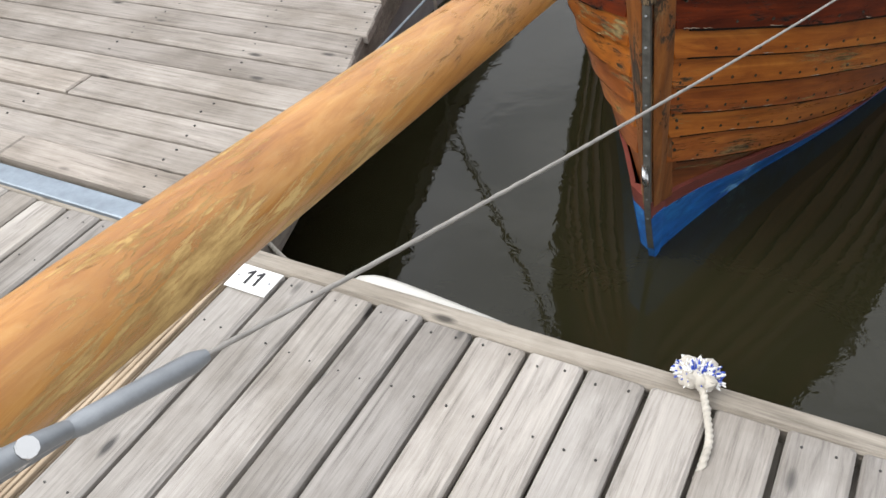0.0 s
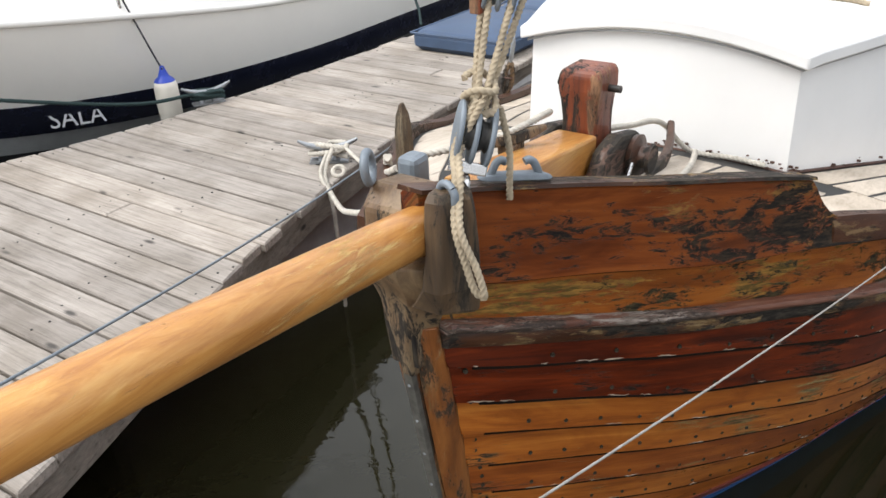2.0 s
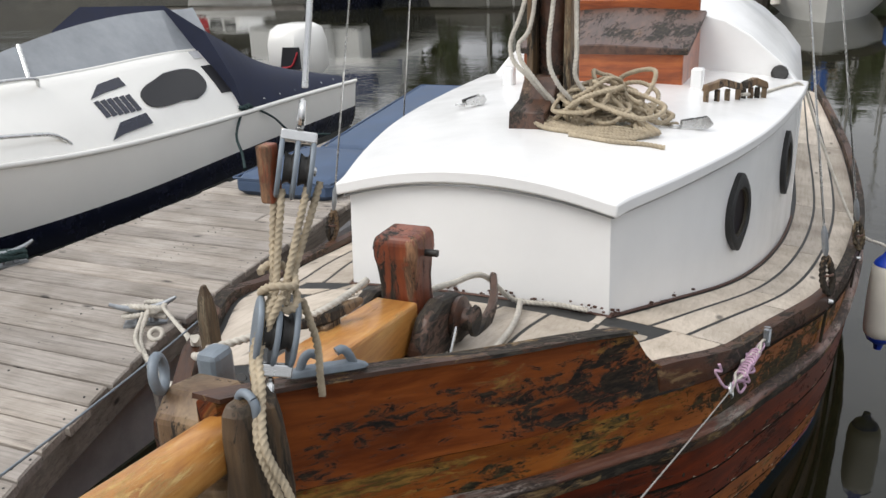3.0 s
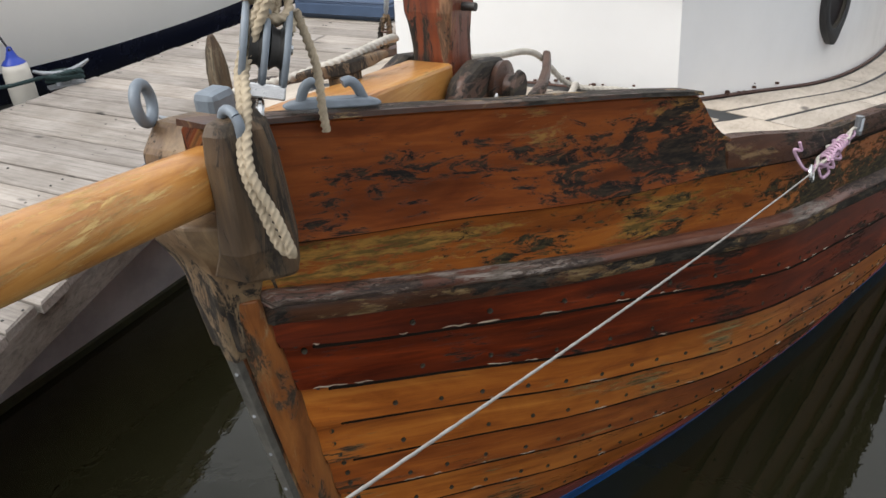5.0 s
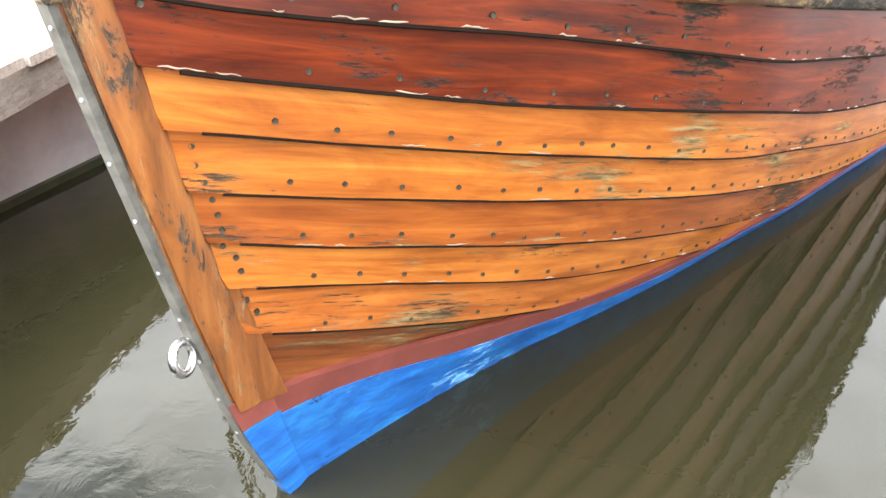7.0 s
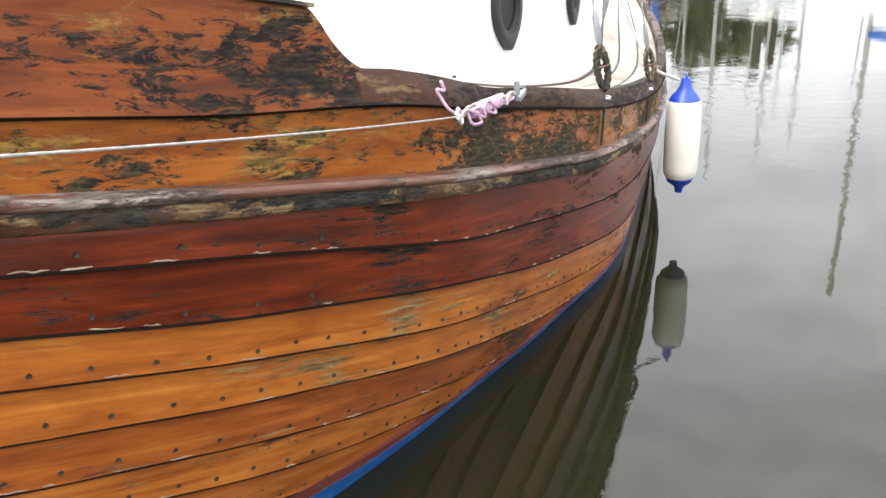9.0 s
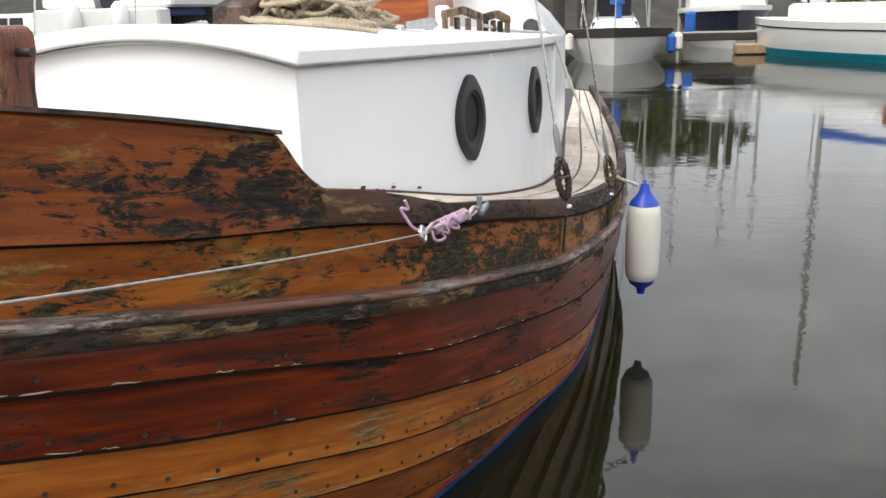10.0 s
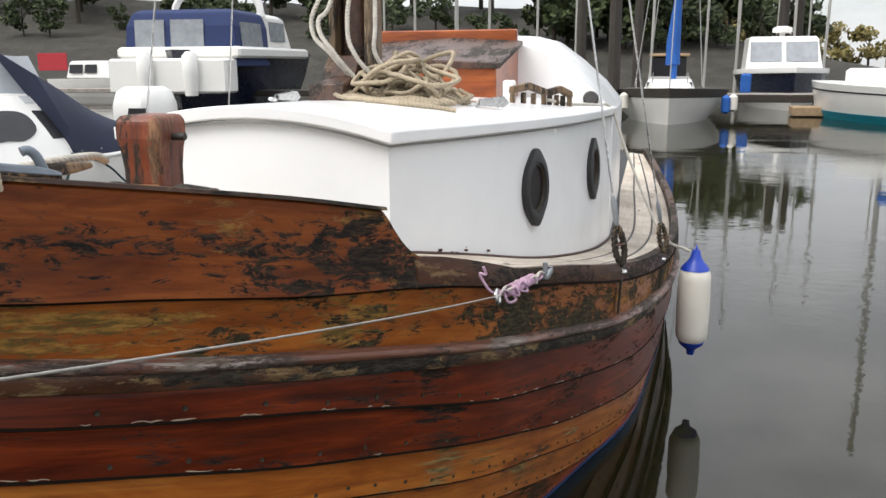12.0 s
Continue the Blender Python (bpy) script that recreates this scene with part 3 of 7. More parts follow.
for i in range(-54, 64):
    x = PLANK0 + PITCH * i
    p = new("plank", groove_mesh if i == -1 else plank_mesh)
    p.parent = pontoon
    p.location = (x * SCALE, rng.uniform(-0.005, 0.004), rng.uniform(-0.002, 0.002))
    p.rotation_euler = (0, 0, rng.uniform(-0.0025, 0.0025))
    if -12 < i < 24 and i != -1:
        for yy in (EDGE - 0.03, EDGE - 0.19, EDGE - 0.62):
            for dx in (-0.028, 0.026):
                screw_form.disc((x + dx + rng.uniform(-0.004, 0.004), yy + rng.uniform(-0.006, 0.006), DECK), (0, 0, 1), [(-0.002, 0.0026), (0.0010, 0.0024), (0.0010, 0.0010)], 8)
tagged(part("screws", screw_form, M_IRON, pontoon, "small dull screw heads"), kind="stuff")

# number plate of the berth
plate = thing("number_sign", (-0.612, -0.955, DECK), "white plastic berth sign with black number eleven screwed on decking", "sign")
part("plate", Form().box(-0.668, -0.556, -0.993, -0.919, DECK + 0.003, DECK + 0.0065, 0.001), M_PLATE, plate)
for dx in (-0.0125, 0.0125):
    lettering("digit", "1", 0.064 * SCALE, M_INK, Matrix.Translation(Vector((-0.612 + dx, -0.955, DECK + 0.0072)) * SCALE), plate)
for dx in (-0.0125, 0.0125):
    x, y, z = -0.612 + dx, -0.955, DECK + 0.0068
    part("digit_flag", Form().rings([[(x + a, y + b, h) for a, b in ((0.001, 0.0225), (-0.003, 0.0225), (-0.0125, 0.0135), (-0.0125, 0.0090), (0.001, 0.0165))] for h in (z - 0.0005, z + 0.0012)]), M_INK, plate)
for dx in (-0.043, 0.043):
    part("screw", Form().disc((-0.612 + dx, -0.955, DECK + 0.0065), (0, 0, 1), [(-0.001, 0.003), (0.001, 0.0028), (0.001, 0.001)], 8), M_GALV, plate)

# white fender strip lying under the edge
bumper = thing("pontoon_fender", (-0.25, -0.83, 0.3), "white plastic dock fender bolted along the pontoon edge", "fender")
part("cushion", Form().tube(curve_points([(-0.455, -0.832, 0.36), (-0.44, -0.828, 0.41), (-0.39, -0.824, 0.436), (-0.28, -0.824, 0.432), (-0.05, -0.828, 0.405), (0.0, -0.830, 0.39), (0.015, -0.832, 0.35)], 0.02), 0.026, 12), M_GREYHULL, bumper, soft=True)

# ---- finger pontoon ----
def right_edge(y):
    return smooth(y, [-0.83, -0.5, 0.0, 0.5, 0.95, 1.4, 2.3, 7.0], [-0.70, -0.79, -0.965, -1.125, -1.25, -1.325, -1.40, -1.50])


def left_edge(y):
    return smooth(y, [-0.83, 0.26, 0.86, 1.5, 2.4, 7.0], [-3.05, -2.69, -2.49, -2.395, -2.34, -2.25])


def skew(y):
    """The boards near the walkway lie a little askew."""
    return np.interp(y, [-0.83, -0.7, 0.3], [0.0, 0.03, 0.0])


finger = thing("finger_pontoon", (-1.85, 1.0, 0), "weathered grey timber finger pontoon with concrete float", "pontoon", kind="structure")
fb = origin_of(finger)
part("float", Form().box(-2.28, -1.415, 0.0, 6.6, -0.15, 0.40, 0.03), M_CONCRETE, finger, "pale grey concrete float")
part("algae", Form().box(-2.29, -1.407, -0.01, 6.61, -0.1, 0.03, 0.006), M_ALGAE, finger, "dark green algae along the waterline")
side_r, side_l = Form(), Form()
ys = [-0.82 + 0.12 * k for k in range(64)]
side_r.rings([[(right_edge(y) - 0.045, y, 0.37), (right_edge(y) - 0.008, y, 0.37), (right_edge(y) - 0.006, y, 0.462), (right_edge(y) - 0.045, y, 0.462)] for y in ys])
side_l.rings([[(left_edge(y) + 0.045, y, 0.33), (left_edge(y) + 0.008, y, 0.33), (left_edge(y) + 0.006, y, 0.462), (left_edge(y) + 0.045, y, 0.462)] for y in ys])
part("side_beam", side_r, M_FASCIA, finger, "dark side beam with torn lower edge")
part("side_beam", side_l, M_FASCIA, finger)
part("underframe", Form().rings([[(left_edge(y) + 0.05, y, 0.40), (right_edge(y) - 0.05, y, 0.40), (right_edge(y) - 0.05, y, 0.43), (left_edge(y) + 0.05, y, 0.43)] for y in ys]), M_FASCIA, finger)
rng = random.Random(9)
fy, FP = -0.80, 0.118
nail = Form()
while fy < 6.9:
    w = FP - 0.009
    j0, j1 = rng.uniform(-0.008, 0.012), rng.uniform(-0.008, 0.012)
    def fboard(x_a, x_b):
        f = Form()
        ya, yb = fy, fy + w
        def ring(z, d):
            xl0 = (left_edge(ya) - j0) if x_a is None else x_a
            xl1 = (left_edge(yb) - j0) if x_a is None else x_a
            xr0 = (right_edge(ya) + j1) if x_b is None else x_b
            xr1 = (right_edge(yb) + j1) if x_b is None else x_b
            k = skew(fy)
            pts = [(xl0 + d, ya + d), (xr0 - d, ya + d), (xr1 - d, yb - d), (xl1 + d, yb - d)]
            return [(x, y + k * (x + 1.15) * (1 if y > -0.79 else 0), z) for x, y in pts]
        f.rings([ring(DECK - 0.03, 0), ring(DECK - 0.005, 0), ring(DECK, 0.005)])
        return f
    split = rng.random() < 0.22
    spans = [(None, -1.75 + rng.uniform(-0.1, 0.1))] if split else [(None, None)]
    if split:
        spans.append((spans[0][1] + 0.006, None))
    for x_a, x_b in spans:
        f = fboard(x_a, x_b)
        me = make_mesh("plank", f, fb)
        me.materials.append(M_DECK_X)
        ob = new("plank", me)
        ob.parent = finger
        ob.location.z = rng.uniform(-0.002, 0.0025)
    for xx in (left_edge(fy) + 0.06, -1.85, right_edge(fy) - 0.05, right_edge(fy) - 0.42):
        for dy in (0.03, 0.08):
            nail.disc((xx + rng.uniform(-0.008, 0.008), fy + dy + skew(fy) * (xx + 1.15), DECK), (0, 0, 1), [(-0.002, 0.0038), (0.0015, 0.0036), (0.0015, 0.001)], 6)
    fy += FP
tagged(part("nails", nail, M_IRON, finger, "dark nail heads"), kind="stuff")
part("hinge_plate", Form().box(-3.1, -0.76, -0.897, -0.832, 0.478, 0.497, 0.003), M_ALU, finger, "worn blue-grey metal hinge strip")
bracket = part("bracket", Form().box(-0.80, -0.70, -0.93, -0.80, 0.495, 0.501, 0.002), M_ALU, finger, "pale metal bracket with a bolt")
part("bolt", Form().disc((-0.745, -0.865, 0.501), (0, 0, 1), [(0, 0.011), (0.007, 0.011), (0.007, 0.004)], 8), M_IRON, bracket)


def deck_cleat(x, y, angle, group):
    """A two-horned steel mooring cleat."""
    c, s = math.cos(angle), math.sin(angle)
    def P(a, b, z):
        return (x + a * c - b * s, y + a * s + b * c, DECK + z)
    t = thing("mooring_cleat", (x, y, DECK), "grey galvanised mooring cleat bolted on the finger decking", "cleat", group)
    part("base", Form().rings([[P(-0.075, -0.028, z), P(0.075, -0.028, z), P(0.075, 0.028, z), P(-0.075, 0.028, z)] for z in (0.002, 0.009)]), M_GALV, t)
    for a in (-0.03, 0.03):
        part("leg", Form().tube([P(a, 0, 0.006), P(a * 0.9, 0, 0.03), P(a * 0.75, 0, 0.055)], [0.016, 0.010, 0.012], 10), M_GALV, t, soft=True)
    part("horn", Form().tube([P(k, 0, 0.056 + 0.25 * k * k / 0.1) for k in (-0.115, -0.08, -0.04, 0, 0.04, 0.08, 0.115)], [0.006, 0.010, 0.012, 0.013, 0.012, 0.010, 0.006], 10), M_GALV, t, soft=True)
    return P


P1 = deck_cleat(-1.40, 1.13, radians(35), "finger cleats")
P2 = deck_cleat(-2.42, 1.42, radians(62), "finger cleats")

# pale mooring line made fast on the near cleat
knot = []
for k in range(46):
    a = k * 0.62
    knot.append(P1(0.075 * math.sin(a), 0.032 * math.cos(a * 1.1), 0.05 + 0.02 * math.sin(a * 0.7 + 1)))
moor = thing("mooring_rope", (-1.40, 1.13, DECK), "pale frayed mooring rope knotted round a cleat and hanging slack", "rope")
part("lashing", rope_form(knot, 0.0085), M_PALEROPE, moor, soft=True)
part("bight", rope_form([P1(0.02, -0.03, 0.06), (-1.30, 0.99, 0.50), (-1.12, 0.86, 0.47), (-0.86, 0.64, 0.60), (-0.61, 0.43, 0.75), (-0.445, 0.288, 0.876), (-0.353, 0.21, 0.978), (-0.30, 0.15, 1.06)], 0.0085), M_PALEROPE, moor, soft=True)
part("tail", rope_form([P1(0.0, -0.03, 0.05), (-1.31, 0.98, 0.51), (-1.225, 0.93, 0.46), (-1.21, 0.925, 0.32), (-1.21, 0.925, 0.02), (-1.22, 0.925, -0.1)], 0.007), M_PALEROPE, moor, soft=True)
part("loop", Form().torus((-1.275, 1.04, DECK + 0.017), (0.3, -0.5, 0.8), 0.022, 0.0085, 18, 8), M_PALEROPE, moor, soft=True)
part("line_to_boat", rope_form([P1(0.06, 0.02, 0.05), (-1.0, 0.86, 0.66), (-0.60, 0.46, 0.87), (-0.30, 0.14, 1.03), (-0.185, 0.035, 1.10)], 0.0062), M_PALEROPE, moor, soft=True)

# cord tied at the corner of the walkway
cord = thing("tied_cord", (-0.66, -0.80, 0.36), "short pale cord knotted at the pontoon corner", "rope")
part("strand", rope_form([(-0.74, -0.79, 0.48), (-0.71, -0.785, 0.42), (-0.67, -0.775, 0.365), (-0.62, -0.77, 0.35)], 0.006), M_PALEROPE, cord, soft=True)
part("knot", rope_form([(-0.625 + 0.016 * math.sin(k * 1.3), -0.772 + 0.014 * math.cos(k * 1.7), 0.35 + 0.012 * math.sin(k * 0.9)) for k in range(12)], 0.007), M_PALEROPE, cord, soft=True)

# frayed rope stopper over the edge beam
stop = thing("rope_knot", (0.33, -0.875, DECK), "white rope knot with blue flecks frayed on the edge beam", "rope")
bundle = Form()
rk = random.Random(2)
kn = [(0.333 + 0.030 * math.sin(k * 1.9) * rk.uniform(0.6, 1), -0.868 + 0.026 * math.cos(k * 2.3), DECK + 0.012 + 0.02 * abs(math.sin(k * 1.3))) for k in range(26)]
part("knot", rope_form(kn, 0.0095), M_PALEROPE, stop, soft=True)
fleck = Form()
fray = Form()
for k in range(320):
    a, e = rk.uniform(0, 6.28), rk.uniform(0.1, 1.4)
    d = Vector((math.cos(a) * math.cos(e), math.sin(a) * math.cos(e), math.sin(e)))
    o = Vector((0.333, -0.868, DECK + 0.018)) + Vector((d.x * 0.038 + 0.006 * math.sin(k), d.y * 0.026, d.z * 0.020))
    q = o + d * rk.uniform(0.003, 0.009) + Vector((rk.uniform(-1, 1), rk.uniform(-1, 1), rk.uniform(-1, 1))) * 0.006
    (fleck if k % 3 == 0 else fray).tube([o, (o + q) / 2, q], [0.0026, 0.0022, 0.0010], 4)
part("fleck", fleck, M_BLUEFLECK, stop, "blue yarn ends")
part("fray", fray, M_PLATE, stop, "white frayed yarn")
part("tail", rope_form([(0.345, -0.885, DECK + 0.02), (0.365, -0.93, DECK + 0.012), (0.385, -0.985, DECK + 0.008), (0.388, -1.03, DECK + 0.006), (0.384, -1.06, DECK - 0.02)], 0.0062), M_PALEROPE, stop, soft=True)

# ---- the wooden boat ----
LY = [-0.2, -0.12, 0.03, 0.23, 0.49, 0.8, 1.06, 1.5, 1.85, 2.46, 3.3, 4.3, 5.9]
LINES = {
    "sheer": [1.060, 1.041, 1.012, 0.970, 0.927, 0.850, 0.795, 0.695, 0.63, 0.535, 0.47, 0.50, 0.62],
    "rub": [0.938, 0.912, 0.868, 0.820, 0.757, 0.682, 0.622, 0.528, 0.475, 0.38, 0.32, 0.355, 0.475],
    "a": [0.900, 0.868, 0.820, 0.765, 0.684, 0.588, 0.525, 0.425, 0.355, 0.27, 0.22, 0.25, 0.37],
    "b": [0.822, 0.789, 0.734, 0.664, 0.584, 0.489, 0.405, 0.295, 0.215, 0.125, 0.075, 0.10, 0.23],
    "c": [0.745, 0.716, 0.658, 0.586, 0.495, 0.390, 0.315, 0.190, 0.110, 0.02, -0.03, 0.0, 0.12],
    "d": [0.665, 0.634, 0.575, 0.502, 0.410, 0.305, 0.220, 0.095, 0.025, -0.06, -0.12, -0.11, 0.01],
    "e": [0.590, 0.560, 0.493, 0.415, 0.315, 0.210, 0.120, 0.015, -0.05, -0.14, -0.2, -0.2, -0.1],
    "f": [0.515, 0.484, 0.424, 0.338, 0.228, 0.130, 0.045, -0.06, -0.12, -0.2, -0.25, -0.25, -0.2],
    "g": [0.430, 0.402, 0.333, 0.244, 0.140, 0.030, -0.06, -0.15, -0.2, -0.26, -0.29, -0.29, -0.27],
    "keel": [-0.03, -0.05, -0.08, -0.12, -0.18, -0.22, -0.25, -0.28, -0.29, -0.3, -0.3, -0.3, -0.3],
}
BOAT_END = 5.75


def line_z(key, y):
    return smooth(y, LY, LINES[key])


def stations(n=64):
    return [(k / n) ** 1.5 for k in range(n + 1)]


def hull_point(side, key, u, extra=0.0, dz=0.0):
    """The point at share u of the length on a plank line."""
    z = line_z(key, -0.15)
    for _ in range(4):
        y = rabbet(z) + (BOAT_END - rabbet(z)) * u
        z = line_z(key, y) + dz
    return y, z, side * (half(y, z) + extra)


def strake_form(side, top, bottom, lap=0.013, n=64, top_dz=0.0):
    rings = []
    for u in stations(n):
        yt, zt, xt = hull_point(side, top, u, 0.001, top_dz)
        yb, zb, xb = hull_point(side, bottom, u, lap, -0.004)
        zm, ym = (zt + zb) / 2, (yt + yb) / 2
        row = [(xt - side * 0.012, yt, zt + 0.012)]
        for q in (0.0, 0.25, 0.5, 0.75, 1.0):
            y, z = yt + (yb - yt) * q, zt + (zb - zt) * q
            row.append((side * (half(y, z) + 0.001 + (lap - 0.001) * q), y, z))
        row.append((xb - side * (lap + 0.006), yb, zb - 0.0015))
        rings.append(row)
    if side < 0:
        rings = [[(x + 0.022 * max(0.0, 1 - (y + 0.2) / 0.6), y + 0.03 * max(0.0, 1 - (y + 0.2) / 0.3), z) for x, y, z in row] for row in rings]
    f = Form()
    f.rings(rings, cap=True)
    return f.along()


boat = thing("sailing_boat", (0, 2.5, 0), "old varnished clinker-built wooden sailing boat with white cabin", "boat")
for side, tag in ((1, ""), (-1, "")):
    for top, bottom, mat, lab in (
        ("sheer", "rub", M_SHEER, "patchy sheer plank with bare dark wood"),
        ("rub", "a", M_RED, "dark red-brown plank"),
        ("a", "b", M_RED, "dark red-brown plank"),
        ("b", "c", M_ORANGE, "orange varnished plank"),
        ("c", "d", M_ORANGE, "orange varnished plank"),
        ("d", "e", M_AMBER, "red amber varnished plank"),
        ("e", "f", M_ORANGE, "orange varnished plank"),
        ("f", "g", M_AMBER, "red amber varnished plank"),
        ("g", "keel", M_BROWN, "brown varnished plank"),
    ):
        part("strake", strake_form(side, top, bottom, 0.004 if bottom == "rub" else 0.0165), mat, boat, lab, soft=True)

# grime, old paint and the lap's shadow, drawn together as one dark tube
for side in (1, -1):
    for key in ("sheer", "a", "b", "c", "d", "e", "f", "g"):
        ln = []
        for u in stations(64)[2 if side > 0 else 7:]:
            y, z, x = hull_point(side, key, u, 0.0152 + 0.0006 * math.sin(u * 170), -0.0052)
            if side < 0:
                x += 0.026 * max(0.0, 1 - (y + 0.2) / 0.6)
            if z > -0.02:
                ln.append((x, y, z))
        part("lap_seam", Form().tube(ln, 0.0034 if key in ("sheer", "a", "b") else 0.0026, 5), M_GRIMESHADE, boat, "dark line of grime and painted shadow under a plank lap")

# pale bare wood where the varnish has chipped off the lap edges
chip_r = random.Random(31)
chip = Form()
for key, share in (("a", 0.38), ("b", 0.32), ("c", 0.14), ("d", 0.34), ("e", 0.34), ("f", 0.22), ("g", 0.2)):
    y = -0.16
    while y < 1.9:
        run = chip_r.uniform(0.008, 0.045)
        if chip_r.random() < share and line_z(key, y) > 0.06:
            ln = [(half(q, line_z(key, q)) + 0.0168, q, line_z(key, q) - 0.0012 + chip_r.uniform(-0.0012, 0.0016)) for q in np.linspace(y, y + run, 6) if q > rabbet(line_z(key, q)) + 0.01]
            if len(ln) > 2:
                chip.tube(ln, [0.0004] + [chip_r.uniform(0.0005, 0.0014) for _ in ln[2:]] + [0.0004], 5)
        y += run + chip_r.uniform(0.0, 0.05)
tagged(part("chipped_edge", chip, M_CHIP, boat, "pale bare wood chipped along the plank laps"), kind="stuff")

# rub rail: a flat worn face with a rounded bead along its top
for side in (1, -1):
    face, bead = [], []
    for u in stations(72)[0 if side > 0 else 5:]:
        y, z, x = hull_point(side, "rub", u, 0.0)
        if side < 0:
            x += 0.022 * max(0.0, 1 - (y + 0.2) / 0.6)
        o = 0.0012 * math.sin(y * 61) + 0.0009 * math.sin(y * 143 + 1)
        face.append([(x - side * 0.01, y, z + 0.026), (x + side * 0.0235, y, z + 0.026), (x + side * (0.0255 + o), y, z + 0.021), (x + side * (0.0245 + o), y, z + 0.003), (x + side * 0.021, y, z - 0.001), (x - side * 0.01, y, z - 0.001)])
        bead.append([(x - side * 0.01, y, z + 0.0265), (x + side * 0.026, y, z + 0.0265), (x + side * 0.0325, y, z + 0.030), (x + side * (0.0345 + o), y, z + 0.036), (x + side * (0.031 + o), y, z + 0.043), (x + side * 0.021, y, z + 0.0475), (x + side * 0.006, y, z + 0.050), (x - side * 0.01, y, z + 0.050)])
    rail = part("rub_rail", Form().rings(face).along(), M_RAIL, boat, "worn yellow-brown rubbing rail", soft=True)
    part("rail_bead", Form().rings(bead).along(), M_BEAD, rail, "pale worn rounded bead along the rail", soft=True)

# raised bulwark at the bow, with the hollow step down to the toe rail
def bulwark_top(y):
    return smooth(y, [-0.24, 0.05, 0.22, 0.40], [1.212, 1.153, 1.117, 1.072])


for side in (1,):
    outer = []
    for k in range(61):
        y = -0.245 + 0.77 * k / 60
        zl = line_z("sheer", y) - 0.004
        if y < 0.375:
            zt = bulwark_top(y)
        else:
            q = min((y - 0.375) / 0.15, 1)
            end = line_z("sheer", 0.53) + 0.046
            zt = end + (bulwark_top(0.375) - end) * (1 - q) ** 2.4
        row = []
        for q in (0, 0.25, 0.5, 0.75, 1):
            z = zl + (zt - zl) * q
            row.append((side * (half(max(y, rabbet(z)), z) + 0.024 - 0.018 * q ** 0.6), max(y, rabbet(z) - 0.0), z))
        x = row[-1][0]
        yy = row[-1][1]
        row += [(x - side * 0.004, yy, zt + 0.004), (x - side * 0.026, yy, zt + 0.004), (x - side * 0.030, yy, zt), (x - side * 0.036, yy, zl)]
        outer.append(row)
    part("bulwark", Form().rings(outer).along(), M_BULWARK, boat, "dark stained bulwark with flaking varnish", soft=True)
    cap = []
    for k in range(31):
        y = -0.245 + 0.615 * k / 30
        zt = bulwark_top(y)
        x = half(max(y, rabbet(zt)), zt) + 0.006
        cap.append([(side * (x + 0.008), y, zt + 0.004), (side * (x + 0.006), y, zt + 0.010), (side * (x - 0.034), y, zt + 0.012), (side * (x - 0.036), y, zt + 0.004)])
    part("capping", Form().rings(cap).along(), M_RAIL, boat, "dark weathered capping")
for side in (1, -1):
    toe = []
    for k in range(81):
        y0 = 0.44 if side > 0 else -0.16
        y = y0 + (BOAT_END - 0.02 - y0) * k / 80
        z = line_z("sheer", y)
        x = half(y, z)
        h = np.interp(y, [0.5, 0.8, 1.4, 2.5], [0.052, 0.036, 0.045, 0.06])
        g = 0.010 * max(0.0, 1 - abs(y - 0.50) / 0.35)
        toe.append([(side * (x + 0.013 + g), y, z - 0.004), (side * (x + 0.016 + g * 0.6), y, z + h * 0.5), (side * (x + 0.012), y, z + h), (side * (x - 0.022), y, z + h), (side * (x - 0.026), y, z - 0.004)])
    part("toe_rail", Form().rings(toe).along(), M_TOE, boat, "dark worn toe rail", soft=True)

# paint below: boot top and antifouling
def red_z(y):
    return smooth(y, [-0.1, 0.1, 0.31, 0.5, 1.0, 1.6, 5.9], [0.262, 0.226, 0.176, 0.132, 0.068, 0.052, 0.055])


def blue_z(y):
    return smooth(y, [-0.1, 0.1, 0.32, 0.6, 1.03, 1.6, 5.9], [0.200, 0.180, 0.122, 0.072, 0.040, 0.032, 0.034])


for side in (1, -1):
    red, blue = [], []
    for u in stations(64):
        y = -0.0 + (BOAT_END - 0.02) * u
        def skin(z, e=0.019):
            yy = max(y, rabbet(z) - 0.004) if u > 0 else rabbet(z) - 0.004
            return (side * (half(yy, z) + e), yy, z)
        zr, zb = red_z(y), blue_z(y)
        red.append([skin(zr, 0.004), skin(zr - 0.002), skin((zr + zb) / 2), skin(zb - 0.003), skin(zb - 0.003, 0.002)])
        blue.append([skin(zb, 0.006), skin(zb - 0.001, 0.0205)] + [skin(zb + (-0.26 - zb) * q, 0.0205) for q in (0.12, 0.25, 0.4, 0.6, 0.8, 1)] + [skin(-0.26, 0.002)])
    part("boot_top", Form().rings(red), M_BOOT, boat, "faded red-brown boot top", soft=True)
    part("antifouling", Form().rings(blue), M_BLUE, boat, "bright blue antifouling paint", soft=True)

# stem, apron and iron stem band
STX = 0.018  # the stem stands a little to starboard of the hull's middle


def stem_y(z):
    return smooth(z, [-0.3, 0, 0.2, 0.38, 0.6, 0.83, 0.97, 1.04, 1.09, 1.25], [0.09, -0.034, -0.106, -0.147, -0.187, -0.225, -0.246, -0.256, -0.280, -0.285])


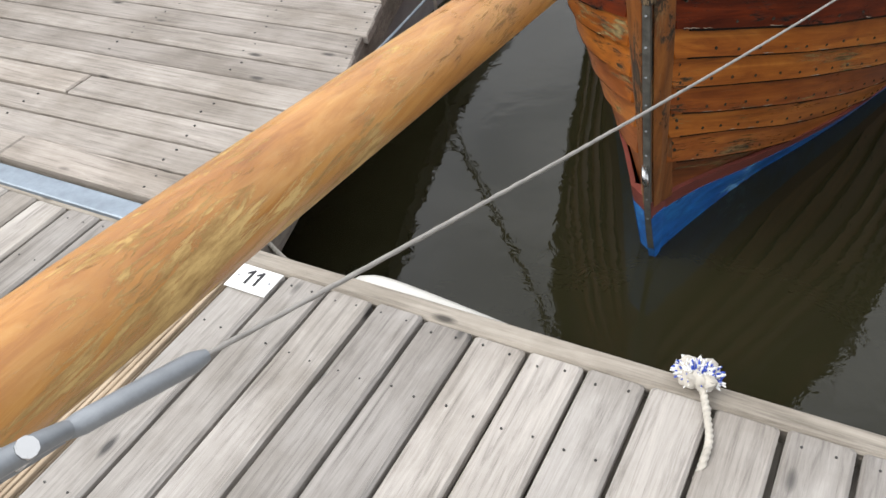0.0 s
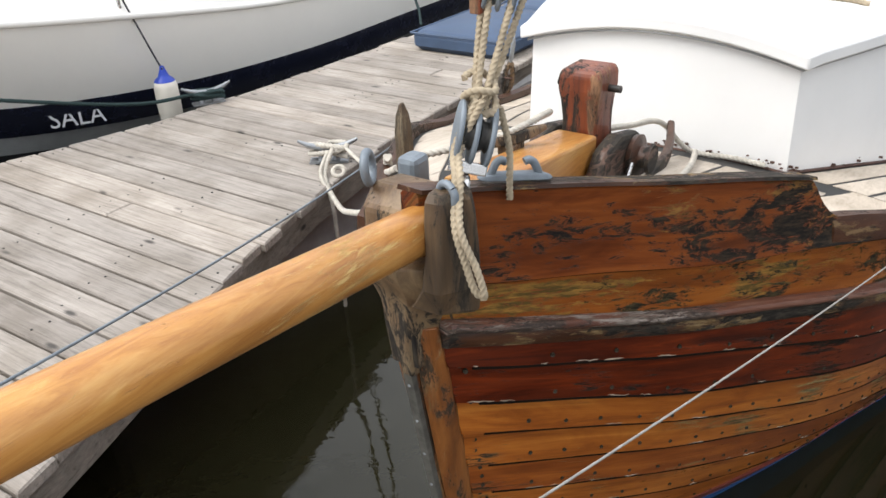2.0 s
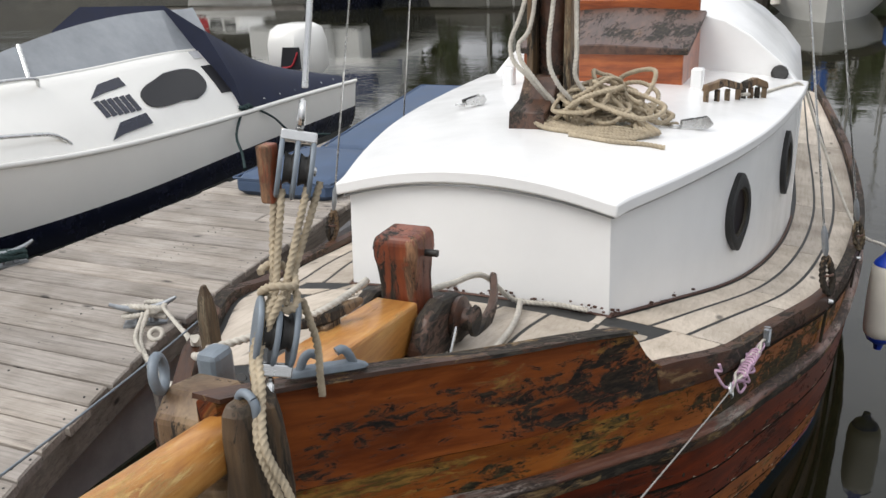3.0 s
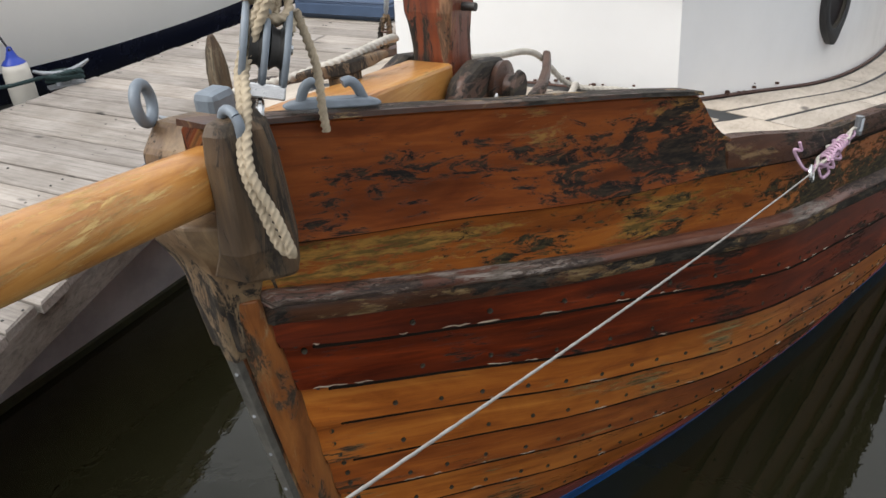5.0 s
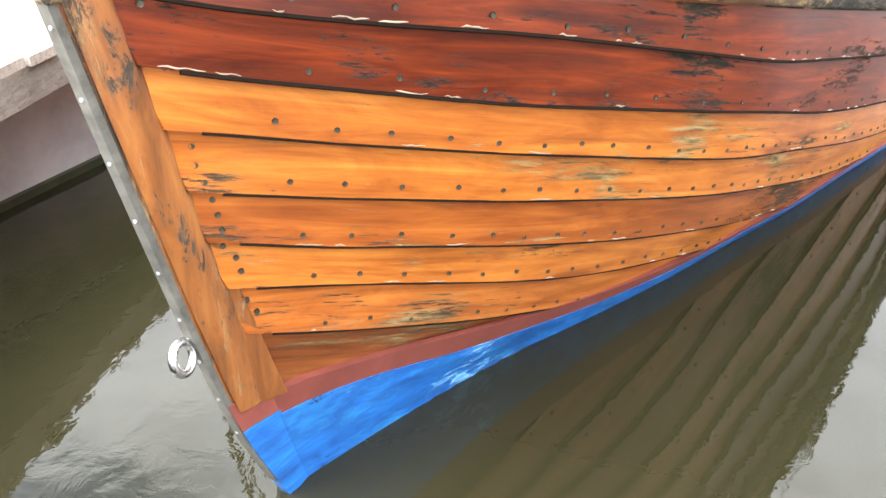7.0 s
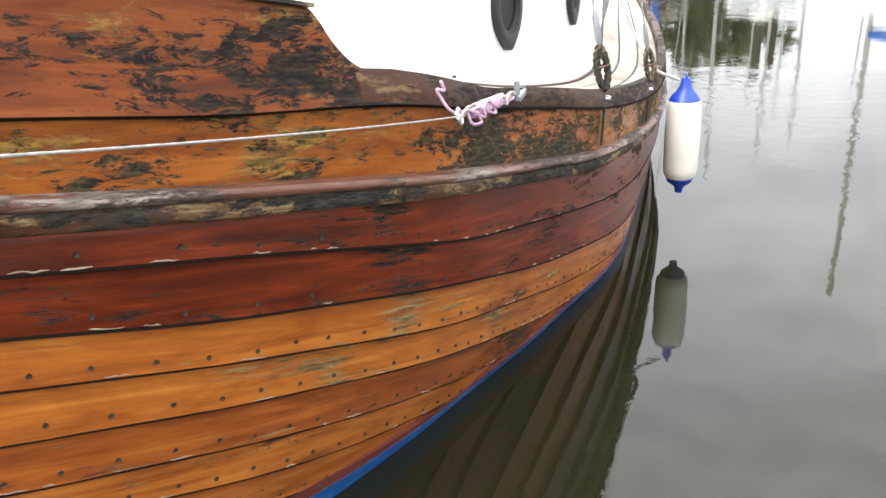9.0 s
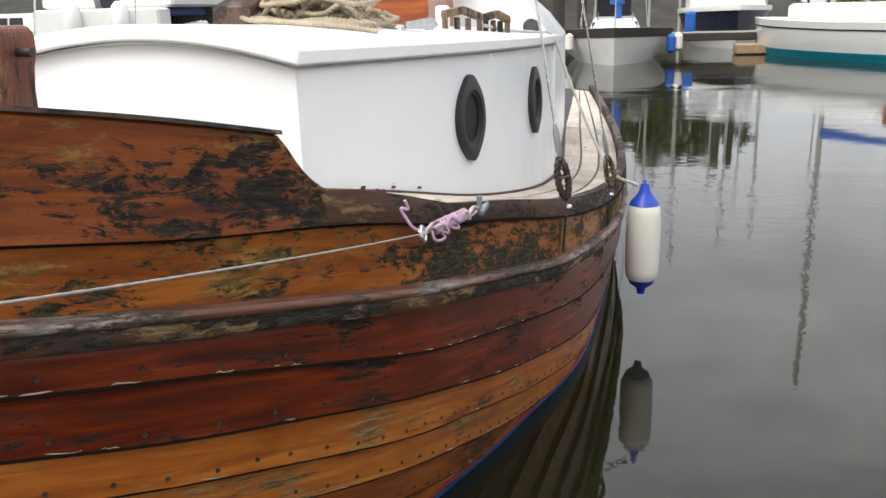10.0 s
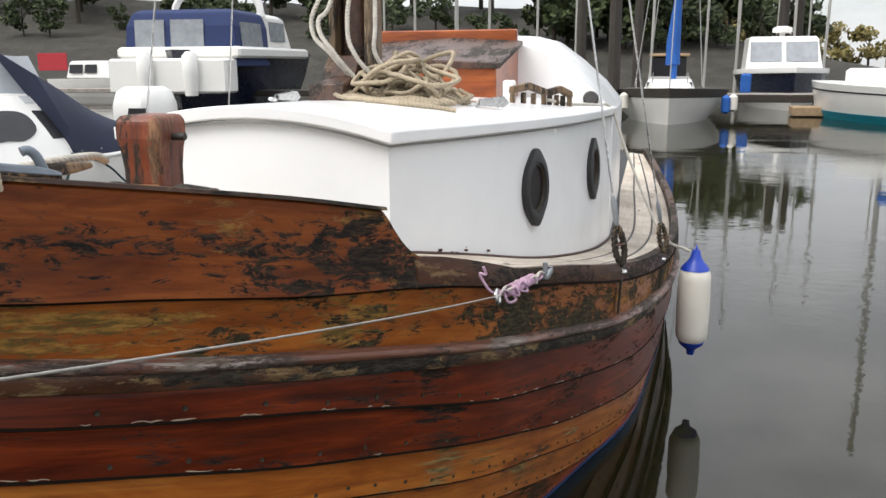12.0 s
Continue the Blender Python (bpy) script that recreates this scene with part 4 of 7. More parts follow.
def stem_rings(z0, z1, front, back, wide_f, wide_b, n=26):
    out = []
    for k in range(n + 1):
        z = z0 + (z1 - z0) * k / n
        yf, yb = stem_y(z) + front, rabbet(z) + back
        out.append([(STX + x, y, z) for x, y in ((-wide_b, yb + 0.03), (-wide_f - 0.004, yf + 0.022), (-wide_f, yf), (wide_f, yf), (wide_f + 0.004, yf + 0.022), (wide_b, yb))])
    return out


part("stem", Form().rings(stem_rings(0.235, 0.90, 0.010, 0.018, 0.0095, 0.044)), M_APRON, boat, "varnished brown stem post", bevel=0.003)
part("stem", Form().rings(stem_rings(0.90, 1.06, 0.004, 0.030, 0.026, 0.066)), M_STEM, boat, "old grey-brown upper stem", bevel=0.003)


def foot_rings(z0, z1, proud, n=14):
    out = []
    for k in range(n + 1):
        z = z0 + (z1 - z0) * k / n
        yf, yb = stem_y(z) + 0.005, rabbet(z) - 0.002
        xb = half(yb, z) + 0.0200 + proud
        out.append([(-xb, yb + 0.012, z), (-xb, yb, z), (STX - 0.013 - proud, yf + 0.020, z), (STX - 0.010, yf, z), (STX + 0.010, yf, z), (STX + 0.013 + proud, yf + 0.020, z), (xb, yb, z), (xb, yb + 0.012, z)])
    return out


part("stem_foot", Form().rings(foot_rings(-0.28, 0.200, 0.0008)), M_BLUE, boat, "blue painted stem foot", soft=True)
part("stem_foot", Form().rings(foot_rings(0.201, 0.264, 0.0)), M_BOOT, boat, "red-brown painted stem foot", soft=True)
for side in (1, -1):
    ap = []
    for k in range(29):
        z = 0.24 + 0.74 * k / 28
        yf, yb = stem_y(z) + 0.014, rabbet(z)
        xb = half(yb, z) + 0.013
        if side < 0:
            xb, yb = xb - 0.022, yb + 0.030
        ap.append([(STX + side * 0.012, yf + 0.02, z), (STX + side * 0.0135, yf, z), (0.5 * (STX + side * (xb + 0.024)), yf * 0.5 + yb * 0.5 - 0.006, z), (side * xb, yb - 0.002, z), (side * (xb - 0.004), yb + 0.008, z), (side * 0.03, yb + 0.02, z)])
    part("apron", Form().rings(ap), M_APRON, boat, "varnished apron beside the stem", bevel=0.003)
band = []
for k in range(31):
    z = 0.05 + 0.90 * k / 30
    y = stem_y(z)
    band.append([(STX - 0.0105, y + 0.018, z), (STX - 0.0085, y + 0.002, z), (STX + 0.0085, y + 0.002, z), (STX + 0.0105, y + 0.018, z)])
part("stem_band", Form().rings(band), M_BAND, boat, "worn grey metal stem band")
for k in range(9):
    z = 0.20 + 0.082 * k
    part("screw", Form().disc((STX, stem_y(z) + 0.002, z), (0, -1, 0.3), [(-0.002, 0.0036), (0.001, 0.003), (0.001, 0.0015)], 8), M_GALV, boat, "bright screw head")
ez = 0.392
part("bow_eye", Form().torus((STX + 0.004, stem_y(ez) - 0.022, ez), (1, 0.25, 0.2), 0.022, 0.0062, 22, 10), M_STEEL, boat, "bright steel ring eye at the stem", soft=True)

# stem head: two cheeks with a slot for the bowsprit
BX, BZ, BDX, BDZ = 0.075, 1.162, 0.040, 0.142


def sprit(y):
    """The centre of the bowsprit at y."""
    s = -0.25 - y
    return (BX + BDX * s, y, BZ + BDZ * s)


def cheek(x0, x1, front, back, top, low):
    pts = [(back, low), (front + 0.02, low - 0.01), (front, low + 0.03), (front, top - 0.03), (front + 0.03, top), (back, top - 0.012)]
    return Form().outline(pts, 0, x0, x1)


part("cheek", cheek(-0.030, 0.050, -0.246, -0.15, 1.205, 1.02), M_STEM, boat, "grey weathered stem cheek", bevel=0.008)
part("cheek", Form().rings([[(x0, f, z), (x1, f + 0.002, z), (x2, b, z), (x2 - 0.02, b + 0.03, z), (x0, b + 0.03, z)] for z, x0, x1, x2, f, b in ((1.040, 0.060, 0.110, 0.146, -0.262, -0.232), (1.046, 0.070, 0.120, 0.160, -0.272, -0.230), (1.09, 0.100, 0.130, 0.166, -0.286, -0.232), (1.15, 0.112, 0.137, 0.166, -0.288, -0.236), (1.20, 0.113, 0.140, 0.166, -0.289, -0.242), (1.228, 0.114, 0.140, 0.163, -0.286, -0.246), (1.240, 0.116, 0.138, 0.156, -0.278, -0.252))]), M_CHEEK, boat, "dark weathered stem cheek with hollow foot", bevel=0.004)
knee = []
for k in range(15):
    z = 0.88 + 0.235 * k / 14
    q = k / 14
    w = 0.030 + 0.060 * smooth(q, [0, 0.4, 0.75, 1], [0, 0.25, 0.85, 1])
    yf = stem_y(z) + 0.002
    knee.append([(STX - 0.55 * w, yf + 0.016, z), (STX - 0.3 * w, yf - 0.002, z), (STX + 0.45 * w, yf - 0.004, z), (w + 0.004, yf + 0.010, z), (w + 0.026, rabbet(z) + 0.004, z), (w, rabbet(z) + 0.05, z), (-0.6 * w, rabbet(z) + 0.07, z), (-0.6 * w, rabbet(z) + 0.035, z)])
part("knee", Form().rings(knee), M_STEM, boat, "grey-brown stem head flaring up to the bowsprit", bevel=0.005)
# bowsprit: round outboard, squared at the heel
bs = []
for k in range(60):
    y = -0.11 - 1.78 * k / 59
    c = Vector(sprit(y))
    r = 0.0355 - 0.0010 * k / 59
    bs.append((c, r))
part("bowsprit", Form().tube([c for c, r in bs], [r for c, r in bs], 28), M_SPAR, boat, "long varnished bowsprit with orange grain", soft=True)
hc = [Vector(sprit(y)) for y in (-0.12, 0.29)]
part("bowsprit_heel", Form().rings([[(c.x - 0.042, c.y, c.z - 0.045), (c.x + 0.042, c.y, c.z - 0.045), (c.x + 0.042, c.y, c.z + 0.042), (c.x - 0.042, c.y, c.z + 0.042)] for c in hc]), M_SPAR, boat, "squared varnished heel of the bowsprit", bevel=0.006)
part("cranse_iron", Form().tube([Vector(sprit(-1.82)), Vector(sprit(-1.86))], 0.037, 20), M_GALV, boat, "grey metal band at the bowsprit end", soft=True)

# deck
def deck_z(x, y):
    z = line_z("sheer", y)
    b = half(y, z)
    return z + 0.022 + 0.052 * (1 - min((x / b) ** 2, 1))


rows = []
for k in range(70):
    y = -0.06 + (BOAT_END - 0.0) * (k / 69) ** 1.2
    b = half(y, line_z("sheer", y)) - 0.018
    rows.append([(b * q, y, deck_z(b * q, y) - 0.0018) for q in np.linspace(-1, 1, 13)])
dk = Form().rings(rows, cap=False, closed=False)
part("deck_base", dk, M_CAULK, boat, "black caulked seams of the deck", soft=True)


def cabin_half(y):
    return smooth(y, [0.80, 1.1, 1.52, 2.3, 2.85, 4.4], [0.334, 0.436, 0.552, 0.665, 0.70, 0.66])


def deck_plank(line_a, line_b, y0, y1, n=26):
    top, low = [], []
    f = Form()
    rings = []
    for k in range(n + 1):
        y = y0 + (y1 - y0) * k / n
        xa, xb = line_a(y), line_b(y)
        rings.append([(xa, y, deck_z(xa, y) - 0.01), (xa, y, deck_z(xa, y) - 0.001), (xa + (0.002 if xb > xa else -0.002), y, deck_z(xa, y)), (xb - (0.002 if xb > xa else -0.002), y, deck_z(xb, y)), (xb, y, deck_z(xb, y) - 0.001), (xb, y, deck_z(xb, y) - 0.01)])
    return f.rings(rings)


GAP = 0.010
for side in (1, -1):
    for j in range(3):
        # side-deck planks follow the rail, from the foredeck aft
        def la(y, j=j, side=side):
            o, i = half(y, line_z("sheer", y)) - 0.03, max(cabin_half(max(y, 0.8)) + 0.01, 0.0)
            return side * (o - (o - i) * j / 3 - GAP / 2 if j else o)
        def lb(y, j=j, side=side):
            o, i = half(y, line_z("sheer", y)) - 0.03, cabin_half(max(y, 0.8)) + 0.01
            return side * (o - (o - i) * (j + 1) / 3 + GAP / 2)
        cuts = [0.80, 1.27 + 0.17 * j, 2.1 + 0.1 * j, 3.1, 4.3, BOAT_END - 0.1]
        for a, b in zip(cuts[:-1], cuts[1:]):
            part("deck_plank", deck_plank(la, lb, a + 0.003, b - 0.003), M_TEAK, boat)
# covering boards and foredeck
for side in (1, -1):
    def lo(y, side=side):
        return side * (half(y, line_z("sheer", y)) - 0.04)
    def li(y, side=side):
        return side * (half(y, line_z("sheer", y)) - 0.145)
    part("covering_board", deck_plank(lo, li, 0.10, 0.797), M_TEAK, boat, "bleached teak covering board")
fx = -0.448
while fx < 0.44:
    w = 0.112
    if True:
        def xa(y, fx=fx):
            b = half(y, line_z("sheer", y)) - 0.152
            return max(min(fx, b), -b)
        def xb(y, fx=fx):
            b = half(y, line_z("sheer", y)) - 0.152
            return max(min(fx + 0.103, b), -b)
        yy = [y for y in np.linspace(0.02, 0.70, 60) if half(y, line_z("sheer", y)) - 0.152 > max(abs(fx), abs(fx + 0.103)) - 0.03]
        if yy:
            part("deck_plank", deck_plank(xa, xb, yy[0], 0.70, 12), M_TEAK, boat)
    fx += w
part("king_plank", deck_plank(lambda y: -0.33, lambda y: 0.33, 0.706, 0.797, 4), M_TEAK, boat, "bleached cross plank before the cabin")

# cabin
CAB0, CAB1 = 0.80, 2.86


def roof_edge(y):
    return smooth(y, [0.80, 1.5, 2.3, 2.86], [1.150, 1.133, 1.112, 1.098])


wall_pts = []
for k in range(31):
    y = CAB0 + (CAB1 - CAB0) * k / 30
    wall_pts.append((cabin_half(y), y))
outline = [(-x, y) for x, y in reversed(wall_pts)] + [(-0.334 + 0.668 * k / 12, CAB0 - 0.012 * math.sin(math.pi * k / 12)) for k in range(1, 12)] + wall_pts
def crown(x, y):
    return 0.053 * (1 - min((x / cabin_half(y)) ** 2, 1))


ring_lo = [(x, y, deck_z(x, y) - 0.012) for x, y in outline]
ring_hi = [(x * 0.985, y + (0.012 if y < CAB0 + 0.001 else 0), roof_edge(y) + crown(x, y) * 0.98 + 0.002) for x, y in outline]
part("cabin_wall", Form().rings([ring_lo, ring_hi], cap=False, closed=False), M_WHITE, boat, "white painted cabin sides", soft=True)
trimr = [(x * 1.008, y - (0.006 if y < CAB0 + 0.001 else 0), deck_z(x, y) + 0.001) for x, y in outline]
part("cabin_foot", Form().tube(trimr, 0.0042, 6), M_RUST, boat, "stained flaking seam along the cabin foot")
chips = Form()
cr_r = random.Random(21)
for n in range(70):
    q = cr_r.random() ** 1.6
    if n % 4:
        x, y = 0.334 - 0.40 * q, CAB0 - 0.013
    else:
        y = CAB0 + 0.55 * q
        x = cabin_half(y) + 0.004
    z = deck_z(x, y) + 0.004 + cr_r.random() ** 2 * 0.018
    a = cr_r.uniform(0.0015, 0.0050)
    chips.box(x - a, x + a, y - 0.0022, y + 0.0022, z - a * 0.6, z + a * 0.6, 0.0006)
tagged(part("flaking_paint", chips, M_RUST, boat, "rusty flakes along the cabin foot"), kind="stuff")
rf = []
for k in range(32):
    y = CAB0 - 0.022 + (CAB1 - CAB0 + 0.03) * k / 31
    b = cabin_half(max(y, CAB0)) + 0.016
    top = [(b * q, y, roof_edge(max(y, CAB0)) + 0.034 + crown(b * q * 0.97, max(y, CAB0))) for q in np.linspace(-1, 1, 25)]
    low = [(b * q, y, roof_edge(max(y, CAB0)) + 0.002 + crown(b * q * 0.97, max(y, CAB0))) for q in np.linspace(1, -1, 25)]
    rf.append(top + low)
part("cabin_roof", Form().rings(rf), M_WHITE, boat, "white cambered cabin roof", soft=True, bevel=0.005)
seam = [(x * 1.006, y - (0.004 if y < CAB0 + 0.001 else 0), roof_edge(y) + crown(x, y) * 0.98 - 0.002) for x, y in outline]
part("roof_seam", Form().tube(seam, 0.0028, 6), M_GREYPAINT, boat, "thin grey seam below the roof edge")

def roof_z(x, y):
    return roof_edge(y) + 0.034 + crown(x, y)


# portholes
for py, pr in ((1.525, 0.102), (2.29, 0.103)):
    for side in (1, -1):
        z = 0.958 if py < 2 else 0.924
        x = cabin_half(py) * 0.992
        n = Vector((1, -(cabin_half(py + 0.05) - cabin_half(py - 0.05)) / 0.1, 0.03)).normalized()
        n.x *= side
        along = Vector((-n.y, n.x, 0)).normalized()
        upv = n.cross(along).normalized()
        if upv.z < 0:
            upv = -upv
        c = Vector((side * (x + 0.006), py, z))
        def oval(r, d, point):
            out = []
            for k in range(40):
                a = 2 * math.pi * k / 40
                s = abs(math.sin(a))
                rr = r * (1 + point * s ** 14)
                out.append(c + n * d + along * (rr * math.cos(a) * 0.92) + upv * (rr * math.sin(a)))
            return out
        hole = part("porthole", Form().rings([oval(pr, -0.01, 0.16), oval(pr, 0.009, 0.16), oval(pr * 0.9, 0.013, 0.05), oval(pr * 0.74, 0.011, 0.0), oval(pr * 0.71, -0.002, 0.0)], cap=False), M_RUBBER, boat, "round porthole with pointed black rim", soft=True)
        part("rim", Form().rings([oval(pr * 0.74, 0.0, 0), oval(pr * 0.74, 0.007, 0), oval(pr * 0.66, 0.006, 0), oval(pr * 0.63, -0.006, 0)], cap=False), M_BRONZE, hole, "dark bronze inner ring", soft=True)
        part("glass", Form().rings([oval(pr * 0.72, -0.003, 0), oval(pr * 0.72, 0.0, 0)]), M_PORTGLASS, hole, "dark glass pane")

# after cabin with its raised shoulders
cr = []
for k in range(14):
    y = 2.85 + 1.5 * k / 13
    s = cabin_half(2.85) * (1 - 0.05 * k / 13)
    z0 = line_z("sheer", y) + 0.03
    lift = 0.05 * math.sin(math.pi * k / 13)
    prof = [(s, z0), (s, 1.10), (s * 0.86, 1.215 + lift * .4), (s * 0.68, 1.32 + lift * .7), (s * 0.52, 1.385 + lift), (s * 0.38, 1.41 + lift), (s * 0.25, 1.415 + lift)]
    cr.append([(x, y, z) for x, z in prof] + [(-x, y, z) for x, z in reversed(prof)])
part("after_cabin", Form().rings(cr), M_WHITE, boat, "white raised after cabin", soft=True, bevel=0.006)
part("vent", Form().disc((0.60, 2.845, 1.165), (0.2, -1, 0.5), [(0, 0.035), (0.012, 0.035), (0.02, 0.028), (0.02, 0.012)], 14), M_IRON, boat, "dark oval vent")

# sliding hatch
hatch = part("hatch", Form().rings([[(-0.36, y, z0), (0.27, y, z0), (0.27, y, z1 - 0.0), (0.0, y, z1 + 0.02), (-0.36, y, z1)] for y, z0, z1 in ((2.34, 1.14, 1.305), (2.86, 1.14, 1.40), (3.3, 1.2, 1.43))]), M_MAHOGANY, boat, "red-brown varnished companion hatch", bevel=0.008)
part("hatch_lid", Form().rings([[(-0.385, y, z), (0.29, y, z), (0.29, y, z + 0.022), (-0.05, y, z + 0.04), (-0.385, y, z + 0.022)] for y, z in ((2.315, 1.304), (2.86, 1.402))]), M_DARKWOOD, hatch, "dark hatch lid", bevel=0.005)
part("hatch_coaming", Form().box(-0.40, 0.26, 2.86, 2.90, 1.40, 1.475, 0.006), M_MAHOGANY, hatch, "red-brown sill board")
for x in (-0.41, 0.33):
    part("hatch_stop", Form().box(x - 0.022, x + 0.022, 2.28, 2.33, 1.14, roof_z(x, 2.3) + 0.075, 0.006), M_WHITE, boat, "white hatch stop block")

# mast foot
tz = roof_z(0, 1.42)
tab = part("tabernacle", Form().outline([(1.30, tz - 0.01), (1.55, tz - 0.01), (1.52, tz + 0.03), (1.50, tz + 0.13), (1.46, tz + 0.13), (1.40, tz + 0.07), (1.31, tz + 0.05)], 0, -0.075, 0.03), M_DARKWOOD, boat, "dark wooden mast step", bevel=0.004)
part("mast", Form().tube([(0.0, 1.52, tz), (0.0, 1.52, tz + 0.7), (0, 1.52, tz + 5.2)], [0.045, 0.044, 0.03], 14), M_DARKWOOD, boat, "dark wooden mast", soft=True)
part("mast_cheek", Form().outline([(1.44, tz), (1.56, tz), (1.56, tz + 0.62), (1.47, tz + 0.62)], 0, 0.046, 0.066), M_STEM, boat, "grey mast cheek board", bevel=0.004)
part("mast_cheek", Form().outline([(1.44, tz), (1.56, tz), (1.56, tz + 0.62), (1.47, tz + 0.62)], 0, -0.066, -0.046), M_STEM, boat, bevel=0.004)

# samson post with its pin, and the windlass cheeks
pz = deck_z(0, 0.45)
PX0, PY0 = 0.052, 0.335


def sq(h, w, d):
    return [(PX0 - w, PY0 - d, h), (PX0 + w, PY0 - d, h), (PX0 + w, PY0 + d, h), (PX0 - w, PY0 + d, h)]


post = part("samson_post", Form().rings([sq(pz - 0.02, 0.044, 0.046), sq(pz + 0.05, 0.041, 0.043), sq(pz + 0.11, 0.036, 0.038), sq(1.150, 0.036, 0.038), sq(1.185, 0.039, 0.041), sq(1.205, 0.0425, 0.0445), sq(1.234, 0.0425, 0.0445), sq(1.244, 0.036, 0.038)]), M_POST, boat, "red-brown samson post with worn head", bevel=0.006)
part("pin", Form().tube([(PX0 - 0.062, PY0, 1.206), (PX0 + 0.066, PY0, 1.206)], 0.0068, 12), M_IRON, post, "dark iron cross pin", soft=True)
for side in (1, -1):
    x0 = PX0 + side * 0.050
    prof = [(PY0 - 0.13, pz - 0.02), (PY0 - 0.12, pz + 0.06), (PY0 - 0.08, pz + 0.105), (PY0 - 0.02, pz + 0.118), (PY0 + 0.06, pz + 0.10), (PY0 + 0.12, pz + 0.05), (PY0 + 0.15, pz - 0.02)]
    part("windlass_cheek", Form().outline(prof, 0, x0, x0 + side * 0.035), M_DARKWOOD, boat, "dark rounded windlass cheek", bevel=0.010)
part("windlass_drum", Form().disc((PX0 + 0.086, PY0 + 0.03, pz + 0.060), (1, 0, 0), [(0, 0.042), (0.010, 0.044), (0.016, 0.022), (0.030, 0.020), (0.034, 0.030), (0.040, 0.027)], 20), M_DARKWOOD, boat, "dark windlass drum", soft=True)
part("handspike", Form().rings([[(x - 0.010, y, z - h), (x + 0.010, y, z - h), (x + 0.008, y, z + h), (x - 0.008, y, z + h)] for x, y, z, h in ((0.150, 0.40, 0.985, 0.022), (0.146, 0.48, 0.996, 0.020), (0.135, 0.56, 1.004, 0.013), (0.120, 0.62, 1.012, 0.011), (0.094, 0.69, 1.022, 0.012))]), M_DARKWOOD, boat, "dark curved wooden pawl lever", bevel=0.005)
part("pawl", Form().tube([(0.148, 0.30, pz + 0.015), (0.150, 0.33, pz + 0.06)], 0.0045, 8), M_STEEL, boat, "bright steel pawl bolt", soft=True)

# wooden cleat on the bowsprit heel
hz = sprit(0.10)[2] + 0.043
wc = part("wooden_cleat", Form().rings([[(0.02 + 0.35 * (y - 0.1) - w, y, z0), (0.02 + 0.35 * (y - 0.1) + w, y, z0), (0.02 + 0.35 * (y - 0.1) + w * 0.7, y, z1), (0.02 + 0.35 * (y - 0.1) - w * 0.7, y, z1)] for y, w, z0, z1 in ((0.025, 0.006, hz + 0.020, hz + 0.030), (0.06, 0.013, hz + 0.012, hz + 0.030), (0.10, 0.017, hz + 0.008, hz + 0.029), (0.14, 0.013, hz + 0.010, hz + 0.027), (0.175, 0.006, hz + 0.014, hz + 0.024))]), M_STEM, boat, "worn brown wooden cleat", bevel=0.004)
part("cleat_foot", Form().box(0.006, 0.034, 0.075, 0.125, hz - 0.008, hz + 0.010, 0.003), M_STEM, wc)

# fairlead on the port bulwark
fy = -0.105
fz = bulwark_top(fy) + 0.016
fc = Vector((half(fy, fz) - 0.012, fy, fz))
ft = Vector((half(fy + 0.06, fz) - half(fy - 0.06, fz), 0.12, bulwark_top(fy + 0.06) - bulwark_top(fy - 0.06))).normalized()
fs = Vector((ft.y, -ft.x, 0)).normalized()
def on_cap(a, b, h):
    return fc + ft * a + fs * b + Vector((0, 0, h))


fl = part("fairlead", Form().rings([[on_cap(a, -w, 0), on_cap(a, w, 0), on_cap(a, w * 0.7, h), on_cap(a, -w * 0.7, h)] for a, w, h in ((-0.060, 0.006, 0.004), (-0.05, 0.011, 0.007), (-0.034, 0.012, 0.010), (0.034, 0.012, 0.010), (0.05, 0.011, 0.007), (0.060, 0.006, 0.004))]), M_GREYMET, boat, "grey cast two-horned fairlead", bevel=0.002)
for s in (1, -1):
    part("horn", Form().tube(curve_points([on_cap(s * 0.040, 0, 0.004), on_cap(s * 0.036, 0, 0.014), on_cap(s * 0.031, 0, 0.024), on_cap(s * 0.023, 0, 0.029), on_cap(s * 0.015, 0, 0.026)], 0.005), 0.0062, 10), M_GREYMET, fl, soft=True)

# galvanised eye and roller on the weather cheek
part("mooring_eye", Form().torus((-0.030, -0.222, 1.226), (1, 0.5, 0.1), 0.022, 0.0068, 22, 10), M_GREYMET, boat, "thick grey ring bolt on the stem cheek", soft=True)
part("roller", Form().rings([[(-0.056, -0.128, z), (-0.018, -0.128, z), (-0.018, -0.084, z), (-0.056, -0.084, z)] for z in (1.13, 1.205)]), M_GREYMET, boat, "grey metal roller cheek", bevel=0.01)
part("stay_eye", Form().torus((0.136, -0.262, 1.234), (0.3, 1, 0), 0.016, 0.0055, 20, 10), M_GREYMET, boat, "grey eye bolt for the tackle", soft=True)
part("horn_timber", Form().rings([[(-0.175 - w, 0.05 - d, z), (-0.175 + w, 0.05 - d, z), (-0.175 + w, 0.05 + d, z), (-0.175 - w, 0.05 + d, z)] for z, w, d in ((1.0, 0.011, 0.016), (1.17, 0.010, 0.015), (1.20, 0.008, 0.011), (1.222, 0.003, 0.005))]), M_CHEEK, boat, "grey pointed timber head", bevel=0.005)

# rivets along the laps and plank ends
riv = Form()
rr = random.Random(5)
keys = ["a", "b", "c", "d", "e", "f", "g"]
